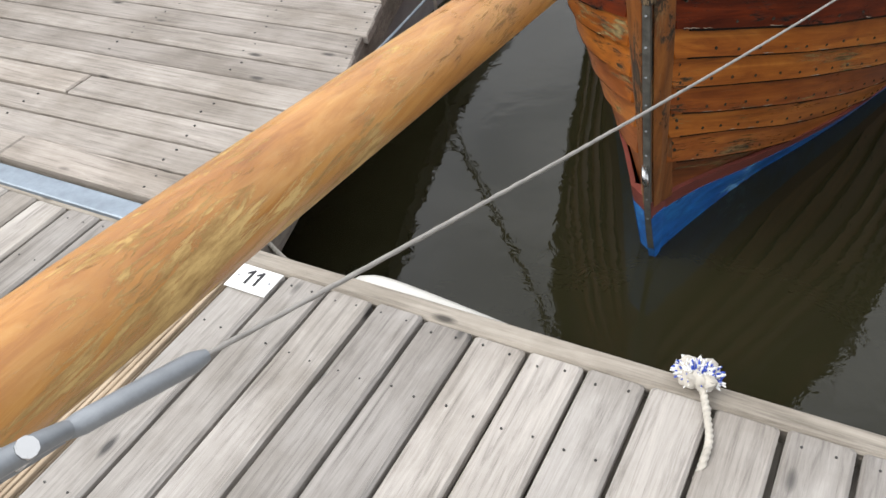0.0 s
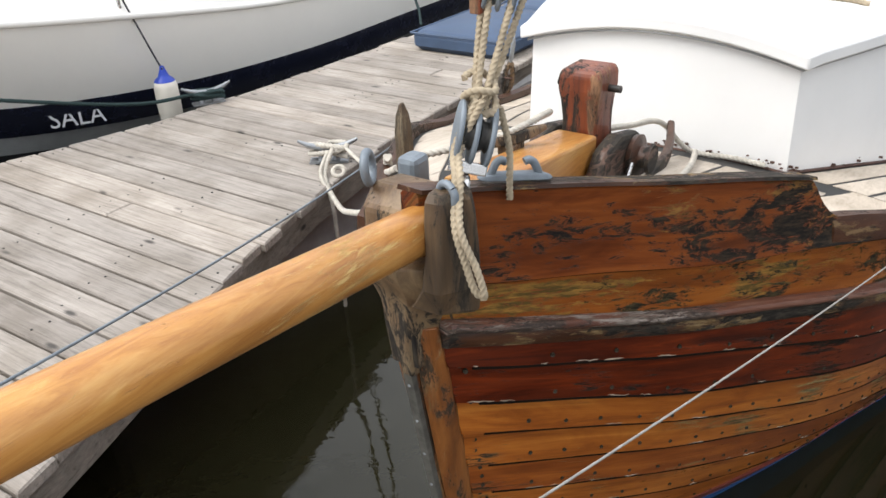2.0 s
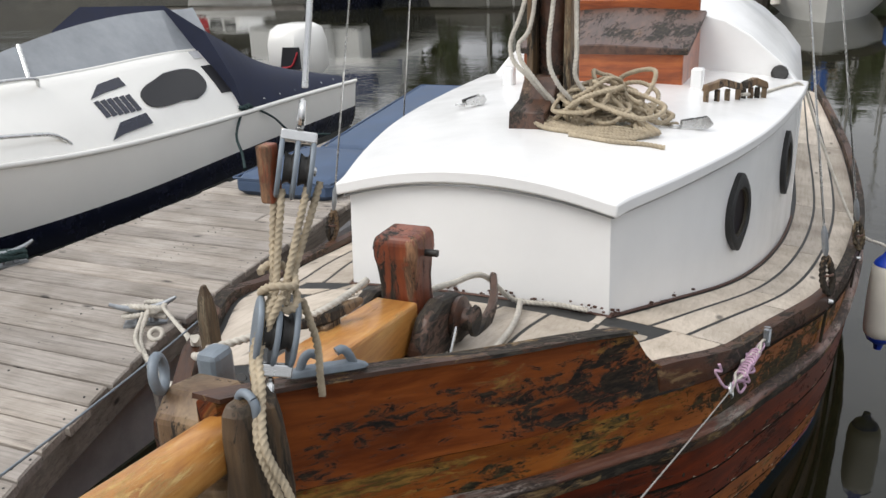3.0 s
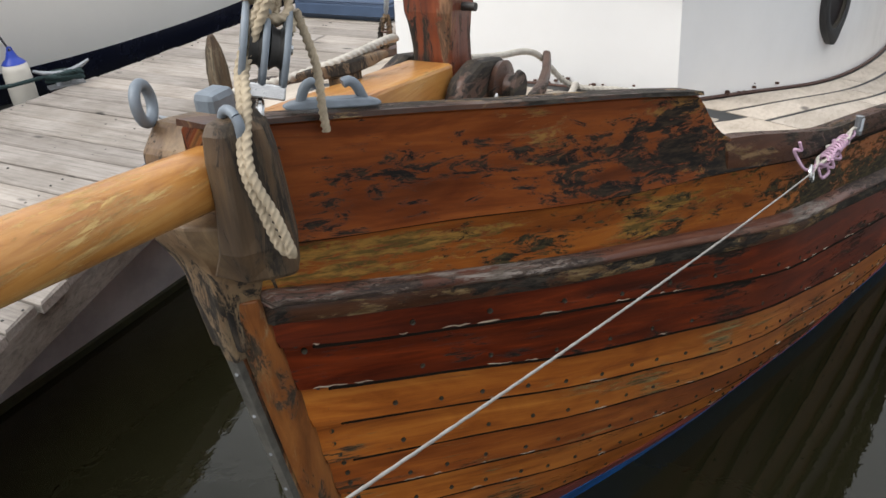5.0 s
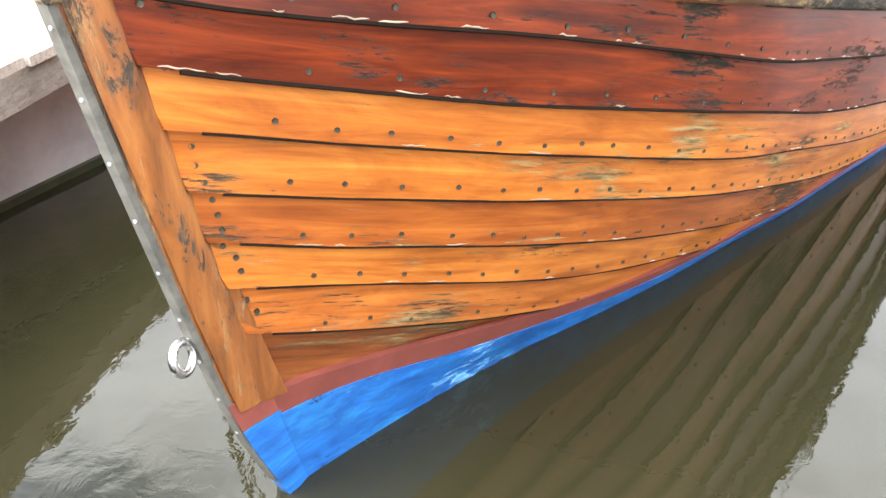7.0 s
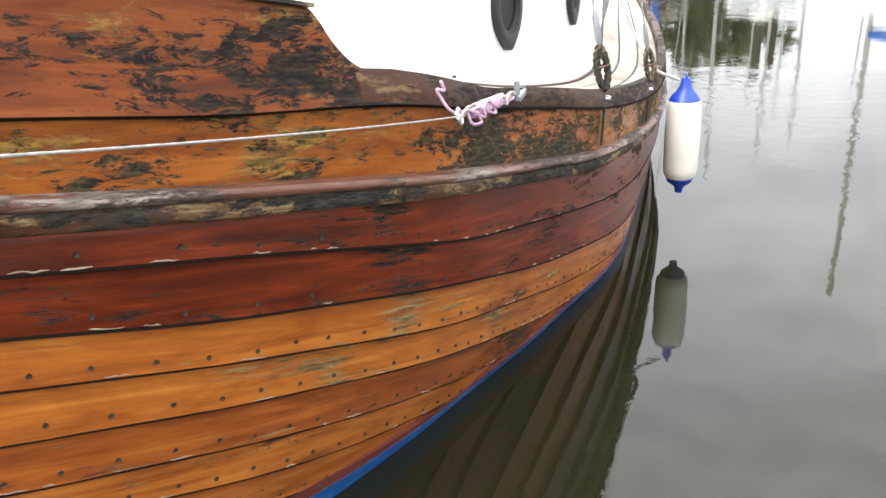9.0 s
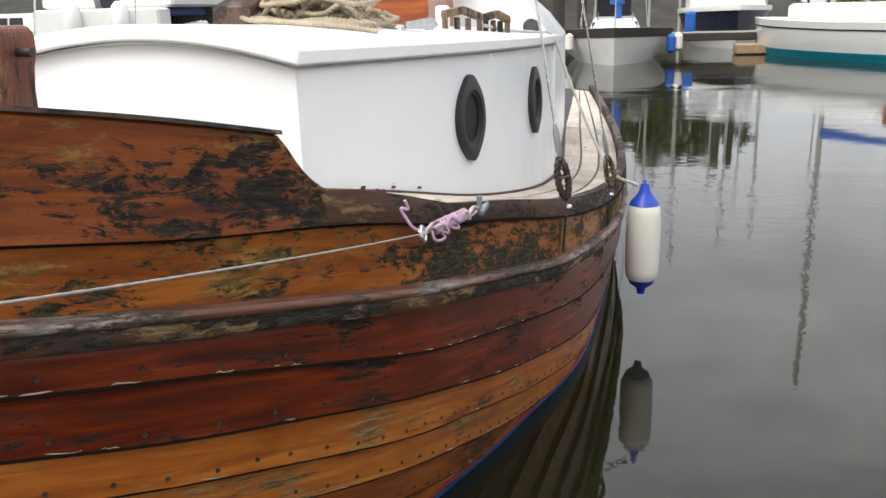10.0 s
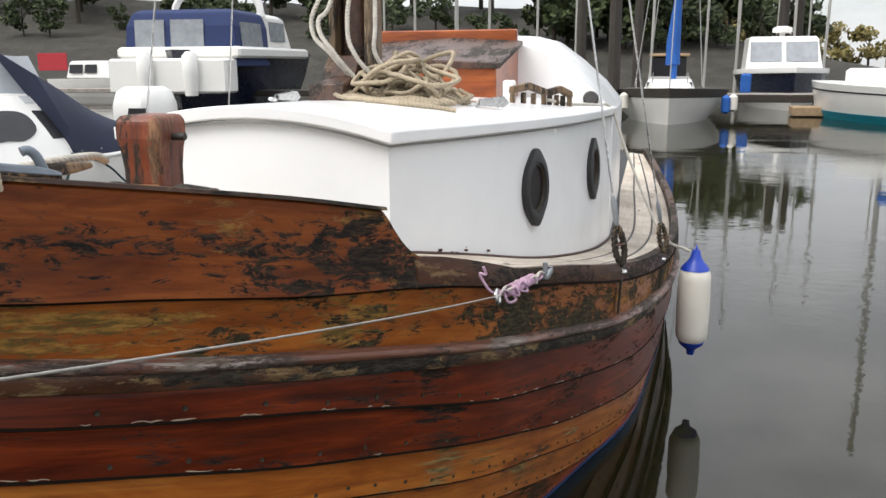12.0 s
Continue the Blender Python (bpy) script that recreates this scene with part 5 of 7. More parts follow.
for i, key in enumerate(keys):
    u = 0.018 if i > 1 else 0.026
    while u < 0.42:
        y, z, x = hull_point(1, key, u, 0.0105, 0.014)
        if z > 0.06:
            zz = z + rr.uniform(-0.004, 0.004)
            p = Vector((half(y, zz) + 0.0158, y, zz))
            t = Vector((half(y + 0.02, zz) - half(y - 0.02, zz), 0.04, 0))
            n = Vector((t.y, -t.x, 0)).normalized()
            riv.disc(p - n * 0.002, n, [(-0.002, 0.0043), (0.0015, 0.0040), (0.0005, 0.0028), (0.0005, 0.001)], 8)
        u += 0.0108 * (1 if i > 1 else 1.5) + rr.uniform(-0.0012, 0.0012)
for i, (ka, kb) in enumerate(zip(["rub"] + keys[:-1], keys)):
    for q in (0.22, 0.52, 0.82):
        z = line_z(ka, -0.11) * (1 - q) + line_z(kb, -0.11) * q
        y = rabbet(z) + 0.022 + rr.uniform(-0.004, 0.004)
        riv.disc((half(y, z) + 0.002 + 0.0145 * q, y, z), (0.80, -0.6, 0), [(-0.004, 0.0044), (0.0008, 0.0040), (0.0002, 0.0028), (0.0002, 0.001)], 8)
tagged(part("rivets", riv, M_BRONZE, boat, "dark copper rivet heads along the laps"), kind="stuff")

# chain plates, shroud lanyards and toe-rail fittings on the port side
for cy, lean in ((1.50, 0.0), (2.28, 0.02)):
    for side in (1, -1):
        zt = line_z("sheer", cy)
        x = half(cy, zt)
        zl = line_z("rub", cy)
        xl = half(cy, zl)
        plate_f = Form().rings([[(side * (half(cy, z) + 0.010), cy - 0.012, z), (side * (half(cy, z) + 0.0175), cy - 0.010, z), (side * (half(cy, z) + 0.0175), cy + 0.010, z), (side * (half(cy, z) + 0.010), cy + 0.012, z)] for z in np.linspace(zl + 0.06, zt - 0.0, 6)])
        part("chain_plate", plate_f, M_BRONZE, boat, "green tarnished chain plate", bevel=0.002)
        part("bolt", Form().disc((side * (x + 0.016), cy, zt + 0.022), (side, 0, 0), [(0, 0.008), (0.012, 0.007), (0.014, 0.004)], 10), M_STEEL, boat, "bright bolt head in the toe rail")
cl = thing("rail_cleat", (0.66, 0.93, 0.9), "grey metal fitting with a pin on the toe rail", "fitting")
part("body", Form().box(0.662, 0.682, 0.90, 0.985, 0.836, 0.852, 0.003), M_GALV, cl, bevel=0.002)
part("pin", Form().tube([(0.672, 0.905, 0.84), (0.672, 0.905, 0.878)], 0.006, 8), M_GALV, cl)

# ---- rigging and gear on the boat ----
stay_a, stay_b = Vector((0.263, -1.790, 1.443)), Vector((0.62, 0.592, 0.880))
stay = thing("bowsprit_stay", stay_b, "steel wire stay from the bowsprit end to the hull", "wire")
part("wire", Form().tube(sagging(stay_a, stay_b, 0.030, 240), 0.0014, 9, True, 900, 3), M_WIRE, stay, soft=True)
axis = (sagging(stay_a, stay_b, 0.030, 240)[2] - stay_a).normalized()
part("swage", Form().tube([stay_a - axis * 0.005, stay_a + axis * 0.002, stay_a + axis * 0.055, stay_a + axis * 0.062], [0.0034, 0.0048, 0.0048, 0.0030], 12), M_GALV, stay, "smooth steel swaged end", soft=True)
jaw_c = stay_a - axis * 0.022
for s in (1, -1):
    off = axis.orthogonal().normalized() * 0.0085 * s
    part("jaw", Form().tube([stay_a - axis * 0.004 + off * 0.5, jaw_c + axis * 0.006 + off, jaw_c - axis * 0.012 + off], [0.0036, 0.0042, 0.0050], 10), M_GALV, stay, soft=True)
part("clevis_pin", Form().tube([jaw_c + axis.orthogonal().normalized() * 0.014, jaw_c - axis.orthogonal().normalized() * 0.014], 0.0042, 10), M_STEEL, stay)
part("shackle", Form().tube(curve_points([jaw_c, jaw_c - axis * 0.02 + Vector((-0.012, 0, 0.002)), Vector(sprit(-1.84)) + Vector((0.036, 0, -0.005))], 0.006), 0.0045, 8), M_STEEL, stay, soft=True)
lash_b = Vector((0.668, 0.905, 0.852))
lr = random.Random(4)
for n in range(5):
    ln = []
    for k in range(9):
        q = k / 8
        w = 0.011 * math.sin(math.pi * q) + 0.003
        ln.append(stay_b.lerp(lash_b, q) + Vector((lr.uniform(-w, w), lr.uniform(-w, w), lr.uniform(-w, w))))
    part("lashing", rope_form(ln, 0.0026), M_PINKROPE if n % 2 else M_PALEROPE, stay, "faded pink cord lashing", soft=True)
wrap = [stay_b.lerp(lash_b, 0.22 + 0.50 * k / 70) + Vector((0.011 * math.cos(k * 0.9), 0.006 * math.sin(k * 0.9), 0.011 * math.sin(k * 0.9 + 0.4))) for k in range(71)]
part("lashing_wrap", rope_form(wrap, 0.0024), M_PINKROPE, stay, "faded pink cord turns", soft=True)
for o in ((-0.03, -0.045, 0.045), (0.02, 0.05, -0.02)):
    e = stay_b + axis * 0.03 + Vector(o)
    part("lashing_end", rope_form([stay_b.lerp(lash_b, 0.14), stay_b.lerp(e, 0.5) + Vector((0.004, 0, -0.008)), e, e + Vector((-0.004, -0.002, 0.012)), e + Vector((0.006, 0.004, 0.010)), e + Vector((0.002, 0.0, 0.026))], 0.0026), M_PINKROPE, stay, soft=True)
part("thimble", Form().torus(stay_b + axis * 0.004, (1, 0, 0.2), 0.013, 0.004, 16, 8), M_STEEL, stay, soft=True)
# opposite stay, dark against the finger
single("bowsprit_stay", Form().tube(sagging((0.105, -1.78, 1.345), (-0.645, 0.60, 0.873), 0.055, 30), 0.0024, 8), M_GREYMET, "dark wire stay from the bowsprit end to the hull", "wire")


def block(name, centre, up, w, size, sheaves, mat_cheek, label):
    """A tackle block with cheeks, sheaves and pins."""
    c, u, side = Vector(centre), Vector(up).normalized(), Vector(w)
    side = (side - u * side.dot(u)).normalized()
    f = u.cross(side)
    t = thing(name, centre, label, "block")
    def oval(d, k):
        return [c + side * d + u * (size * (1.0 * math.sin(a))) * k + f * (size * 0.62 * math.cos(a)) * k for a in [2 * math.pi * j / 20 for j in range(20)]]
    n = sheaves + 1
    th = size * 0.16
    gap = size * 0.34
    total = n * th + sheaves * gap
    d = -total / 2
    for i in range(n):
        m = mat_cheek if i in (0, n - 1) else M_GREYMET
        part("cheek", Form().rings([oval(d, 0.94), oval(d + th * 0.3, 1.0), oval(d + th * 0.7, 1.0), oval(d + th, 0.94)]), m, t, soft=True)
        d += th
        if i < sheaves:
            part("sheave", Form().disc(c + side * (d + 0.002), side, [(0, size * 0.55), (gap * 0.4, size * 0.45), (gap * 0.6, size * 0.45), (gap * 0.9, size * 0.55)], 18), M_IRON, t, soft=True)
            d += gap
    part("strap", Form().rings([[c + side * a + f * b + u * z for a, b in ((-total * 0.5, -0.010), (total * 0.5, -0.010), (total * 0.5, 0.010), (-total * 0.5, 0.010))] for z in (size * 0.86, size * 1.22)]), M_STEEL, t, "steel strap", bevel=0.002)
    part("shackle", Form().torus(c + u * (size * 1.22 + 0.02), side, 0.016, 0.0048, 18, 8), M_STEEL, t, soft=True)
    part("rivet", Form().disc(c + side * (total / 2), side, [(0, 0.007), (0.004, 0.005)], 10), M_STEEL, t)
    return t


low_b = Vector((0.130, -0.185, 1.292))
upp_b = Vector((0.131, -0.108, 1.476))
lean = (upp_b - low_b).normalized()
block("lower_block", low_b, -lean, (0.7, 0.7, 0), 0.044, 2, M_GREYMET, "grey metal tackle block shackled to the stem")
block("upper_block", upp_b, lean, (0.8, 0.6, 0), 0.038, 2, M_GREYMET, "grey tackle block with wooden cheek hanging on the stay")
part_wood = single("cheek_board", Form().rings([[upp_b + Vector((-0.022, -0.022, 0)) + Vector((a, b, z)) for a, b in ((-0.012, -0.008), (0.006, -0.008), (0.006, 0.016), (-0.012, 0.016))] for z in (-0.038, 0.034)]), M_POST, "worn reddish wooden cheek plate on the tackle block", "block", bevel=0.003)
forestay = single("forestay", Form().tube([upp_b + lean * 0.10, Vector((0.03, 1.45, 6.1))], 0.004, 8), M_STEEL, "thin steel wire forestay running up to the mast", "wire")
tackle = thing("tackle_rope", low_b, "tan laid rope falls wound between two tackle blocks", "rope")
fall_off = [(-0.022, -0.016), (-0.008, -0.02), (0.008, 0.014), (0.022, 0.02), (0.02, -0.008)]
for i, (dx, dy) in enumerate(fall_off):
    a, b = upp_b + Vector((dx, dy, -0.02)), low_b + Vector((dx * 0.5, dy * 0.6, 0.03))
    mid = a.lerp(b, 0.72)
    knotp = upp_b.lerp(low_b, 0.77) + Vector((dx * 0.35, dy * 0.35, 0))
    part("fall", rope_form([a, a.lerp(knotp, 0.5), knotp, b], 0.0043), M_ROPE, tackle, soft=True)
kc = upp_b.lerp(low_b, 0.78)
part("hitch", rope_form([kc + Vector((0.022 * math.cos(k * 0.55), 0.020 * math.sin(k * 0.55), -0.03 + 0.0022 * k + 0.006 * math.sin(k))) for k in range(30)], 0.0046), M_ROPE, tackle, soft=True)
for o in (0.0, 0.008):
    part("hanging_loop", rope_form([kc + Vector((0.01 + o, -0.02, 0.01)), kc + Vector((-0.012 + o, -0.045, -0.05)), Vector((0.138 + o, -0.245, 1.25)), Vector((0.160 + o, -0.282, 1.20)), Vector((0.176 + o * 2.0, -0.284, 1.15)), Vector((0.187 + o * 1.8, -0.282, 1.115)), Vector((0.197, -0.276, 1.103))], 0.0047), M_ROPE, tackle, soft=True)
part("tail", rope_form([low_b + Vector((0.02, 0.035, 0.03)), low_b + Vector((0.028, 0.045, -0.03)), low_b + Vector((0.028, 0.045, -0.08)), low_b + Vector((0.025, 0.05, -0.11))], 0.0046), M_ROPE, tackle, soft=True)

# lines on the foredeck
fore = thing("foredeck_line", (0.0, 0.3, 1.0), "pale braided line lying over the foredeck and round the windlass", "rope")
dz = lambda x, y: deck_z(x, y) + 0.010
part("line", rope_form([(-0.10, -0.05, 1.165), (-0.03, 0.02, 1.175), (0.02, 0.09, 1.185), (0.03, 0.20, 1.185), (0.01, 0.26, 1.17)], 0.0058), M_PALEROPE, fore, soft=True)
part("line", rope_form([(0.205, 0.20, dz(0.205, 0.20)), (0.215, 0.32, dz(0.215, 0.32)), (0.21, 0.44, dz(0.21, 0.44)), (0.19, 0.56, dz(0.19, 0.56)), (0.165, 0.66, dz(0.165, 0.66) + 0.01), (0.14, 0.74, dz(0.14, 0.74))], 0.0058), M_PALEROPE, fore, soft=True)
part("line", rope_form([(0.06, 0.42, pz + 0.085), (0.065, 0.52, pz + 0.06), (0.08, 0.66, pz + 0.025), (0.12, 0.75, dz(0.12, 0.75)), (0.22, 0.772, dz(0.22, 0.772)), (0.29, 0.776, dz(0.29, 0.776))], 0.0058), M_PALEROPE, fore, soft=True)
black = single("black_hose", rope_form([(-0.10, 0.02, 1.08), (-0.14, 0.10, 1.0), (-0.20, 0.16, 0.985), (-0.26, 0.14, 1.0)], 0.009, laid=False), M_RUBBER, "short dark rubber hose over the foredeck", "hose", soft=True)

# coil of rope heaped beside the mast
coil = thing("rope_coil", (0.16, 1.42, roof_z(0.16, 1.42)), "heaped tan rope coil lying on the white cabin roof", "rope")
rc = random.Random(11)
for n in range(40):
    low = n < 16
    cx = 0.17 + rc.uniform(-0.10, 0.13) * (1 if low else 0.75)
    cy = 1.45 + rc.uniform(-0.13, 0.16) * (1 if low else 0.7)
    R, e, ph = rc.uniform(0.035, 0.105), rc.uniform(0.5, 1.0), rc.uniform(0, 6.28)
    tilt = 0.30 if low else 0.75
    tx, ty = rc.uniform(-tilt, tilt), rc.uniform(-tilt, tilt)
    h = 0.007 + 0.0022 * n
    turn_of = rc.uniform(0.7, 1.15)
    pts = []
    for k in range(14):
        a = ph + k * 0.5 * turn_of
        dx, dy = R * math.cos(a), R * e * math.sin(a)
        z = roof_z(cx + dx, cy + dy) + max(0.006, h + dx * tx + dy * ty + 0.005 * math.sin(k * 1.7 + n))
        pts.append((cx + dx, cy + dy, z))
    part("turn", rope_form(pts, 0.0062), M_ROPE, coil, soft=True)
for n in range(5):
    y = 1.27 + 0.018 * n
    pts = [(-0.06 + 0.015 * n, y + 0.10, roof_z(0, y) + 0.05), (0.02, y + 0.03, roof_z(0.02, y) + 0.012 + 0.004 * n), (0.12, y, roof_z(0.12, y) + 0.007), (0.22, y - 0.01, roof_z(0.22, y) + 0.007 + 0.003 * n), (0.29 + 0.012 * n, y + 0.03, roof_z(0.3, y) + 0.008), (0.27, y + 0.12, roof_z(0.27, y) + 0.02)]
    part("turn", rope_form(pts, 0.0062), M_ROPE, coil, soft=True)
part("end", rope_form([(0.12, 1.24, roof_z(0.12, 1.24) + 0.007), (0.24, 1.22, roof_z(0.24, 1.22) + 0.007), (0.32, 1.25, roof_z(0.32, 1.25) + 0.007), (0.375, 1.255, roof_z(0.37, 1.25) + 0.007)], 0.0062), M_ROPE, coil, soft=True)
for k, (x, y, top) in enumerate(((-0.05, 1.44, 0.75), (0.03, 1.42, 0.8), (0.075, 1.47, 0.7), (-0.03, 1.42, 0.6))):
    part("hanging_part", rope_form([(x * 0.6, y + 0.05, tz + top + 0.5), (x, y, tz + top * 0.6), (x * 1.5 - 0.02, y - 0.05, tz + 0.22), (x + 0.02, y - 0.06, tz + 0.13), (x + 0.08, y - 0.03, tz + 0.05)], 0.0062), M_PALEROPE, coil, soft=True)


def small_block(x, y, ang, label):
    z = roof_z(x, y)
    c, s = math.cos(ang), math.sin(ang)
    t = thing("deck_block", (x, y, z), label, "block")
    def P(a, b, h):
        return (x + a * c - b * s, y + a * s + b * c, z + h)
    for b in (-0.012, 0.012):
        part("cheek", Form().rings([[P(a, b + d, h) for a, h in ((-0.045, 0.012), (0.03, 0.006), (0.045, 0.02), (0.03, 0.040), (-0.045, 0.030))] for d in (-0.002, 0.002)]), M_STEEL, t)
    part("sheave", Form().disc(P(0.012, -0.009, 0.022), (-s, c, 0), [(0, 0.016), (0.009, 0.012), (0.018, 0.016)], 14), M_IRON, t)
    part("shackle", Form().torus(P(-0.062, 0, 0.014), (0, 0.3, 1), 0.014, 0.004, 16, 8), M_STEEL, t, soft=True)


small_block(0.42, 1.55, radians(20), "small steel rigging block lying on the cabin roof")
small_block(-0.35, 1.75, radians(60), "small steel rigging block standing on the cabin roof")

# wooden rope rack on the roof
rack = thing("pin_rack", (0.46, 2.15, roof_z(0.46, 2.15)), "brown wooden grab rail with slots on the cabin roof", "rack")
for k, (a, b) in enumerate((((0.39, 2.02), (0.49, 2.16)), ((0.50, 2.20), (0.57, 2.28)))):
    z = roof_z(*a)
    part("bar", Form().rings([[(x - 0.014, y + 0.006, h), (x + 0.014, y - 0.006, h), (x + 0.010, y - 0.006, h + 0.024), (x - 0.010, y + 0.006, h + 0.024)] for x, y, h in ((a[0], a[1], z + 0.035), ((a[0] + b[0]) / 2, (a[1] + b[1]) / 2, z + 0.046), (b[0], b[1], roof_z(*b) + 0.035))]), M_STEM, rack, bevel=0.003)
    for q in (0.03, 0.35, 0.65, 0.97):
        x, y = a[0] + (b[0] - a[0]) * q, a[1] + (b[1] - a[1]) * q
        part("foot", Form().box(x - 0.009, x + 0.009, y - 0.010, y + 0.010, roof_z(x, y) - 0.003, roof_z(x, y) + 0.040, 0.002), M_STEM, rack)
single("roof_line", rope_form([(0.50, 2.16, roof_z(0.5, 2.16) + 0.02), (0.56, 2.34, roof_z(0.56, 2.34) + 0.008), (0.64, 2.62, roof_z(0.64, 2.62) + 0.006), (0.70, 2.72, 1.13), (0.78, 2.60, 0.95), (0.93, 2.42, 0.66), (1.045, 2.43, 0.585)], 0.0055), M_PALEROPE, "thin pale line over the roof edge to a fender", "rope", soft=True)

# shrouds with lanyards
for cy, x, top in ((1.50, 0.80, (0.06, 1.62, 5.4)), (2.28, 0.925, (0.05, 1.66, 5.6))):
    z0 = line_z("sheer", cy) + 0.05
    for side in (1, -1):
        sh = thing("shroud", (side * x, cy, z0), "thin wire shroud set up on a turnbuckle at the toe rail", "wire", "shrouds")
        a = Vector((side * (x - 0.01), cy, z0 + 0.18))
        d = (Vector((side * top[0], top[1], top[2])) - a).normalized()
        part("wire", Form().tube([a + d * 0.02, a + d * 4.4], 0.0032, 7), M_STEEL, sh)
        part("turnbuckle", Form().tube([a - d * 0.075, a - d * 0.05, a, a + d * 0.02], [0.004, 0.009, 0.009, 0.004], 10), M_GALV, sh, soft=True)
        part("strop", rope_form([a - d * 0.07, a - d * 0.10 + Vector((0.010, 0.006, 0)), a - d * 0.15 + Vector((0.012, 0.008, 0)), a - d * 0.185, a - d * 0.15 - Vector((0.012, 0.008, 0)), a - d * 0.10 - Vector((0.010, 0.006, 0)), a - d * 0.07], 0.009), M_STEM, sh, "brown weathered rope strop", soft=True)
        part("seizing", Form().torus(a - d * 0.125, d, 0.015, 0.0035, 16, 8), M_RUST, sh, soft=True)


def hung_fender(x, y, z_top, z_bot, r, cord_to, label, group):
    t = thing("fender", (x, y, z_bot), label, "fender", group)
    h = z_top - z_bot
    part("body", Form().disc((x, y, z_bot), (0, 0, 1), [(0.13 * h, r * 0.72), (0.16 * h, r * 0.93), (0.22 * h, r), (0.5 * h, r * 1.03), (0.72 * h, r), (0.80 * h, r * 0.93), (0.825 * h, r * 0.80)], 28), M_FENDER, t, "scuffed white vinyl body", soft=True)
    part("end_cap", Form().disc((x, y, z_bot), (0, 0, 1), [(0.0, 0.014), (0.05 * h, 0.018), (0.075 * h, r * 0.5), (0.10 * h, r * 0.72), (0.132 * h, r * 0.80), (0.14 * h, r * 0.5)], 24), M_FBLUE, t, "blue end", soft=True)
    part("end_cap", Form().disc((x, y, z_bot), (0, 0, 1), [(0.80 * h, r * 0.6), (0.815 * h, r * 0.90), (0.85 * h, r * 0.76), (0.89 * h, r * 0.5), (0.93 * h, 0.022), (1.0 * h, 0.014)], 24), M_FBLUE, t, "blue end", soft=True)
    part("eye", Form().torus((x, y, z_top + 0.004), (1, 0, 0), 0.011, 0.004, 14, 8), M_FBLUE, t, soft=True)
    if cord_to is not None:
        part("cord", rope_form([(x, y, z_top), *cord_to], 0.0042), M_BLACKROPE, t, soft=True)


hung_fender(1.072, 2.45, 0.590, 0.147, 0.064, None, "white fender with blue ends hanging beside the hull", "fenders")

# ---- white motor cruiser on the other side of the finger ----
GX = -3.62  # its centreline


def g_half(y, k):
    """Half beam at station y for sheer (k 1) or chine (k 0)."""
    if k:
        return smooth(y, [-0.75, -0.45, 0.0, 0.6, 1.3, 2.4, 4.0, 5.2], [0.02, 0.30, 0.56, 0.78, 0.90, 0.93, 0.92, 0.88])
    return smooth(y, [-0.75, -0.45, 0.0, 0.6, 1.3, 2.4, 4.0, 5.2], [0.01, 0.06, 0.22, 0.48, 0.70, 0.82, 0.83, 0.80])


def g_sheer(y):
    return smooth(y, [-0.75, 0.37, 1.33, 2.2, 3.2, 4.2, 5.2], [1.20, 1.02, 0.895, 0.79, 0.745, 0.73, 0.70])


def g_band_top(y):
    return smooth(y, [-0.75, 0.37, 0.88, 1.42, 2.33, 3.5, 5.2], [0.80, 0.640, 0.565, 0.515, 0.475, 0.49, 0.49])


def g_side(y, z):
    lo, hi = g_band_top(y) - 0.13, g_sheer(y)
    q = (z - lo) / (hi - lo)
    w = g_half(y, 0) * 1.04 + (g_half(y, 1) - g_half(y, 0) * 1.04) * min(max(q, 0), 1) ** 0.7
    return w if q > 0 else g_half(y, 0) * 1.04 * (1 + 0.55 * q * (hi - lo) / max(lo + 0.2, 0.1))


cruiser = thing("motor_cruiser", (GX, 2.2, 0), "white motor cruiser with navy hull stripe moored at the finger", "boat")
GY = [-0.75 + 5.95 * k / 44 for k in range(45)]
for side in (1, -1):
    def strip(z0, z1, out, n=6):
        rings = []
        for y in GY:
            a, b = z0(y), z1(y)
            row = [(GX + side * (g_side(y, a + (b - a) * q) + out), y, a + (b - a) * q) for q in np.linspace(0, 1, n)]
            rings.append(row + [(GX + side * max(g_side(y, b) + out - 0.03, 0), y, b), (GX + side * max(g_side(y, a) + out - 0.03, 0), y, a)])
        return Form().rings(rings)
    part("topside", strip(g_band_top, g_sheer, 0.0), M_GEL, cruiser, "glossy white topside", soft=True)
    part("stripe", strip(lambda y: g_band_top(y) - 0.16, g_band_top, 0.004, 3), M_NAVY, cruiser, "navy hull stripe", soft=True)
    part("bottom", strip(lambda y: -0.2, lambda y: g_band_top(y) - 0.16, -0.004), M_GREYPAINT, cruiser, "grey bottom with dark lines", soft=True)
    part("spray_line", strip(lambda y: g_band_top(y) - 0.29, lambda y: g_band_top(y) - 0.255, 0.002, 2), M_INK, cruiser, "thin black line", soft=True)
    part("spray_line", strip(lambda y: g_band_top(y) - 0.30, lambda y: g_band_top(y) - 0.293, 0.002, 2), M_INK, cruiser, soft=True)
    part("gunwale", Form().tube([(GX + side * g_half(y, 1), y, g_sheer(y)) for y in GY], 0.016, 10), M_GEL, cruiser, "rounded white gunwale", soft=True)


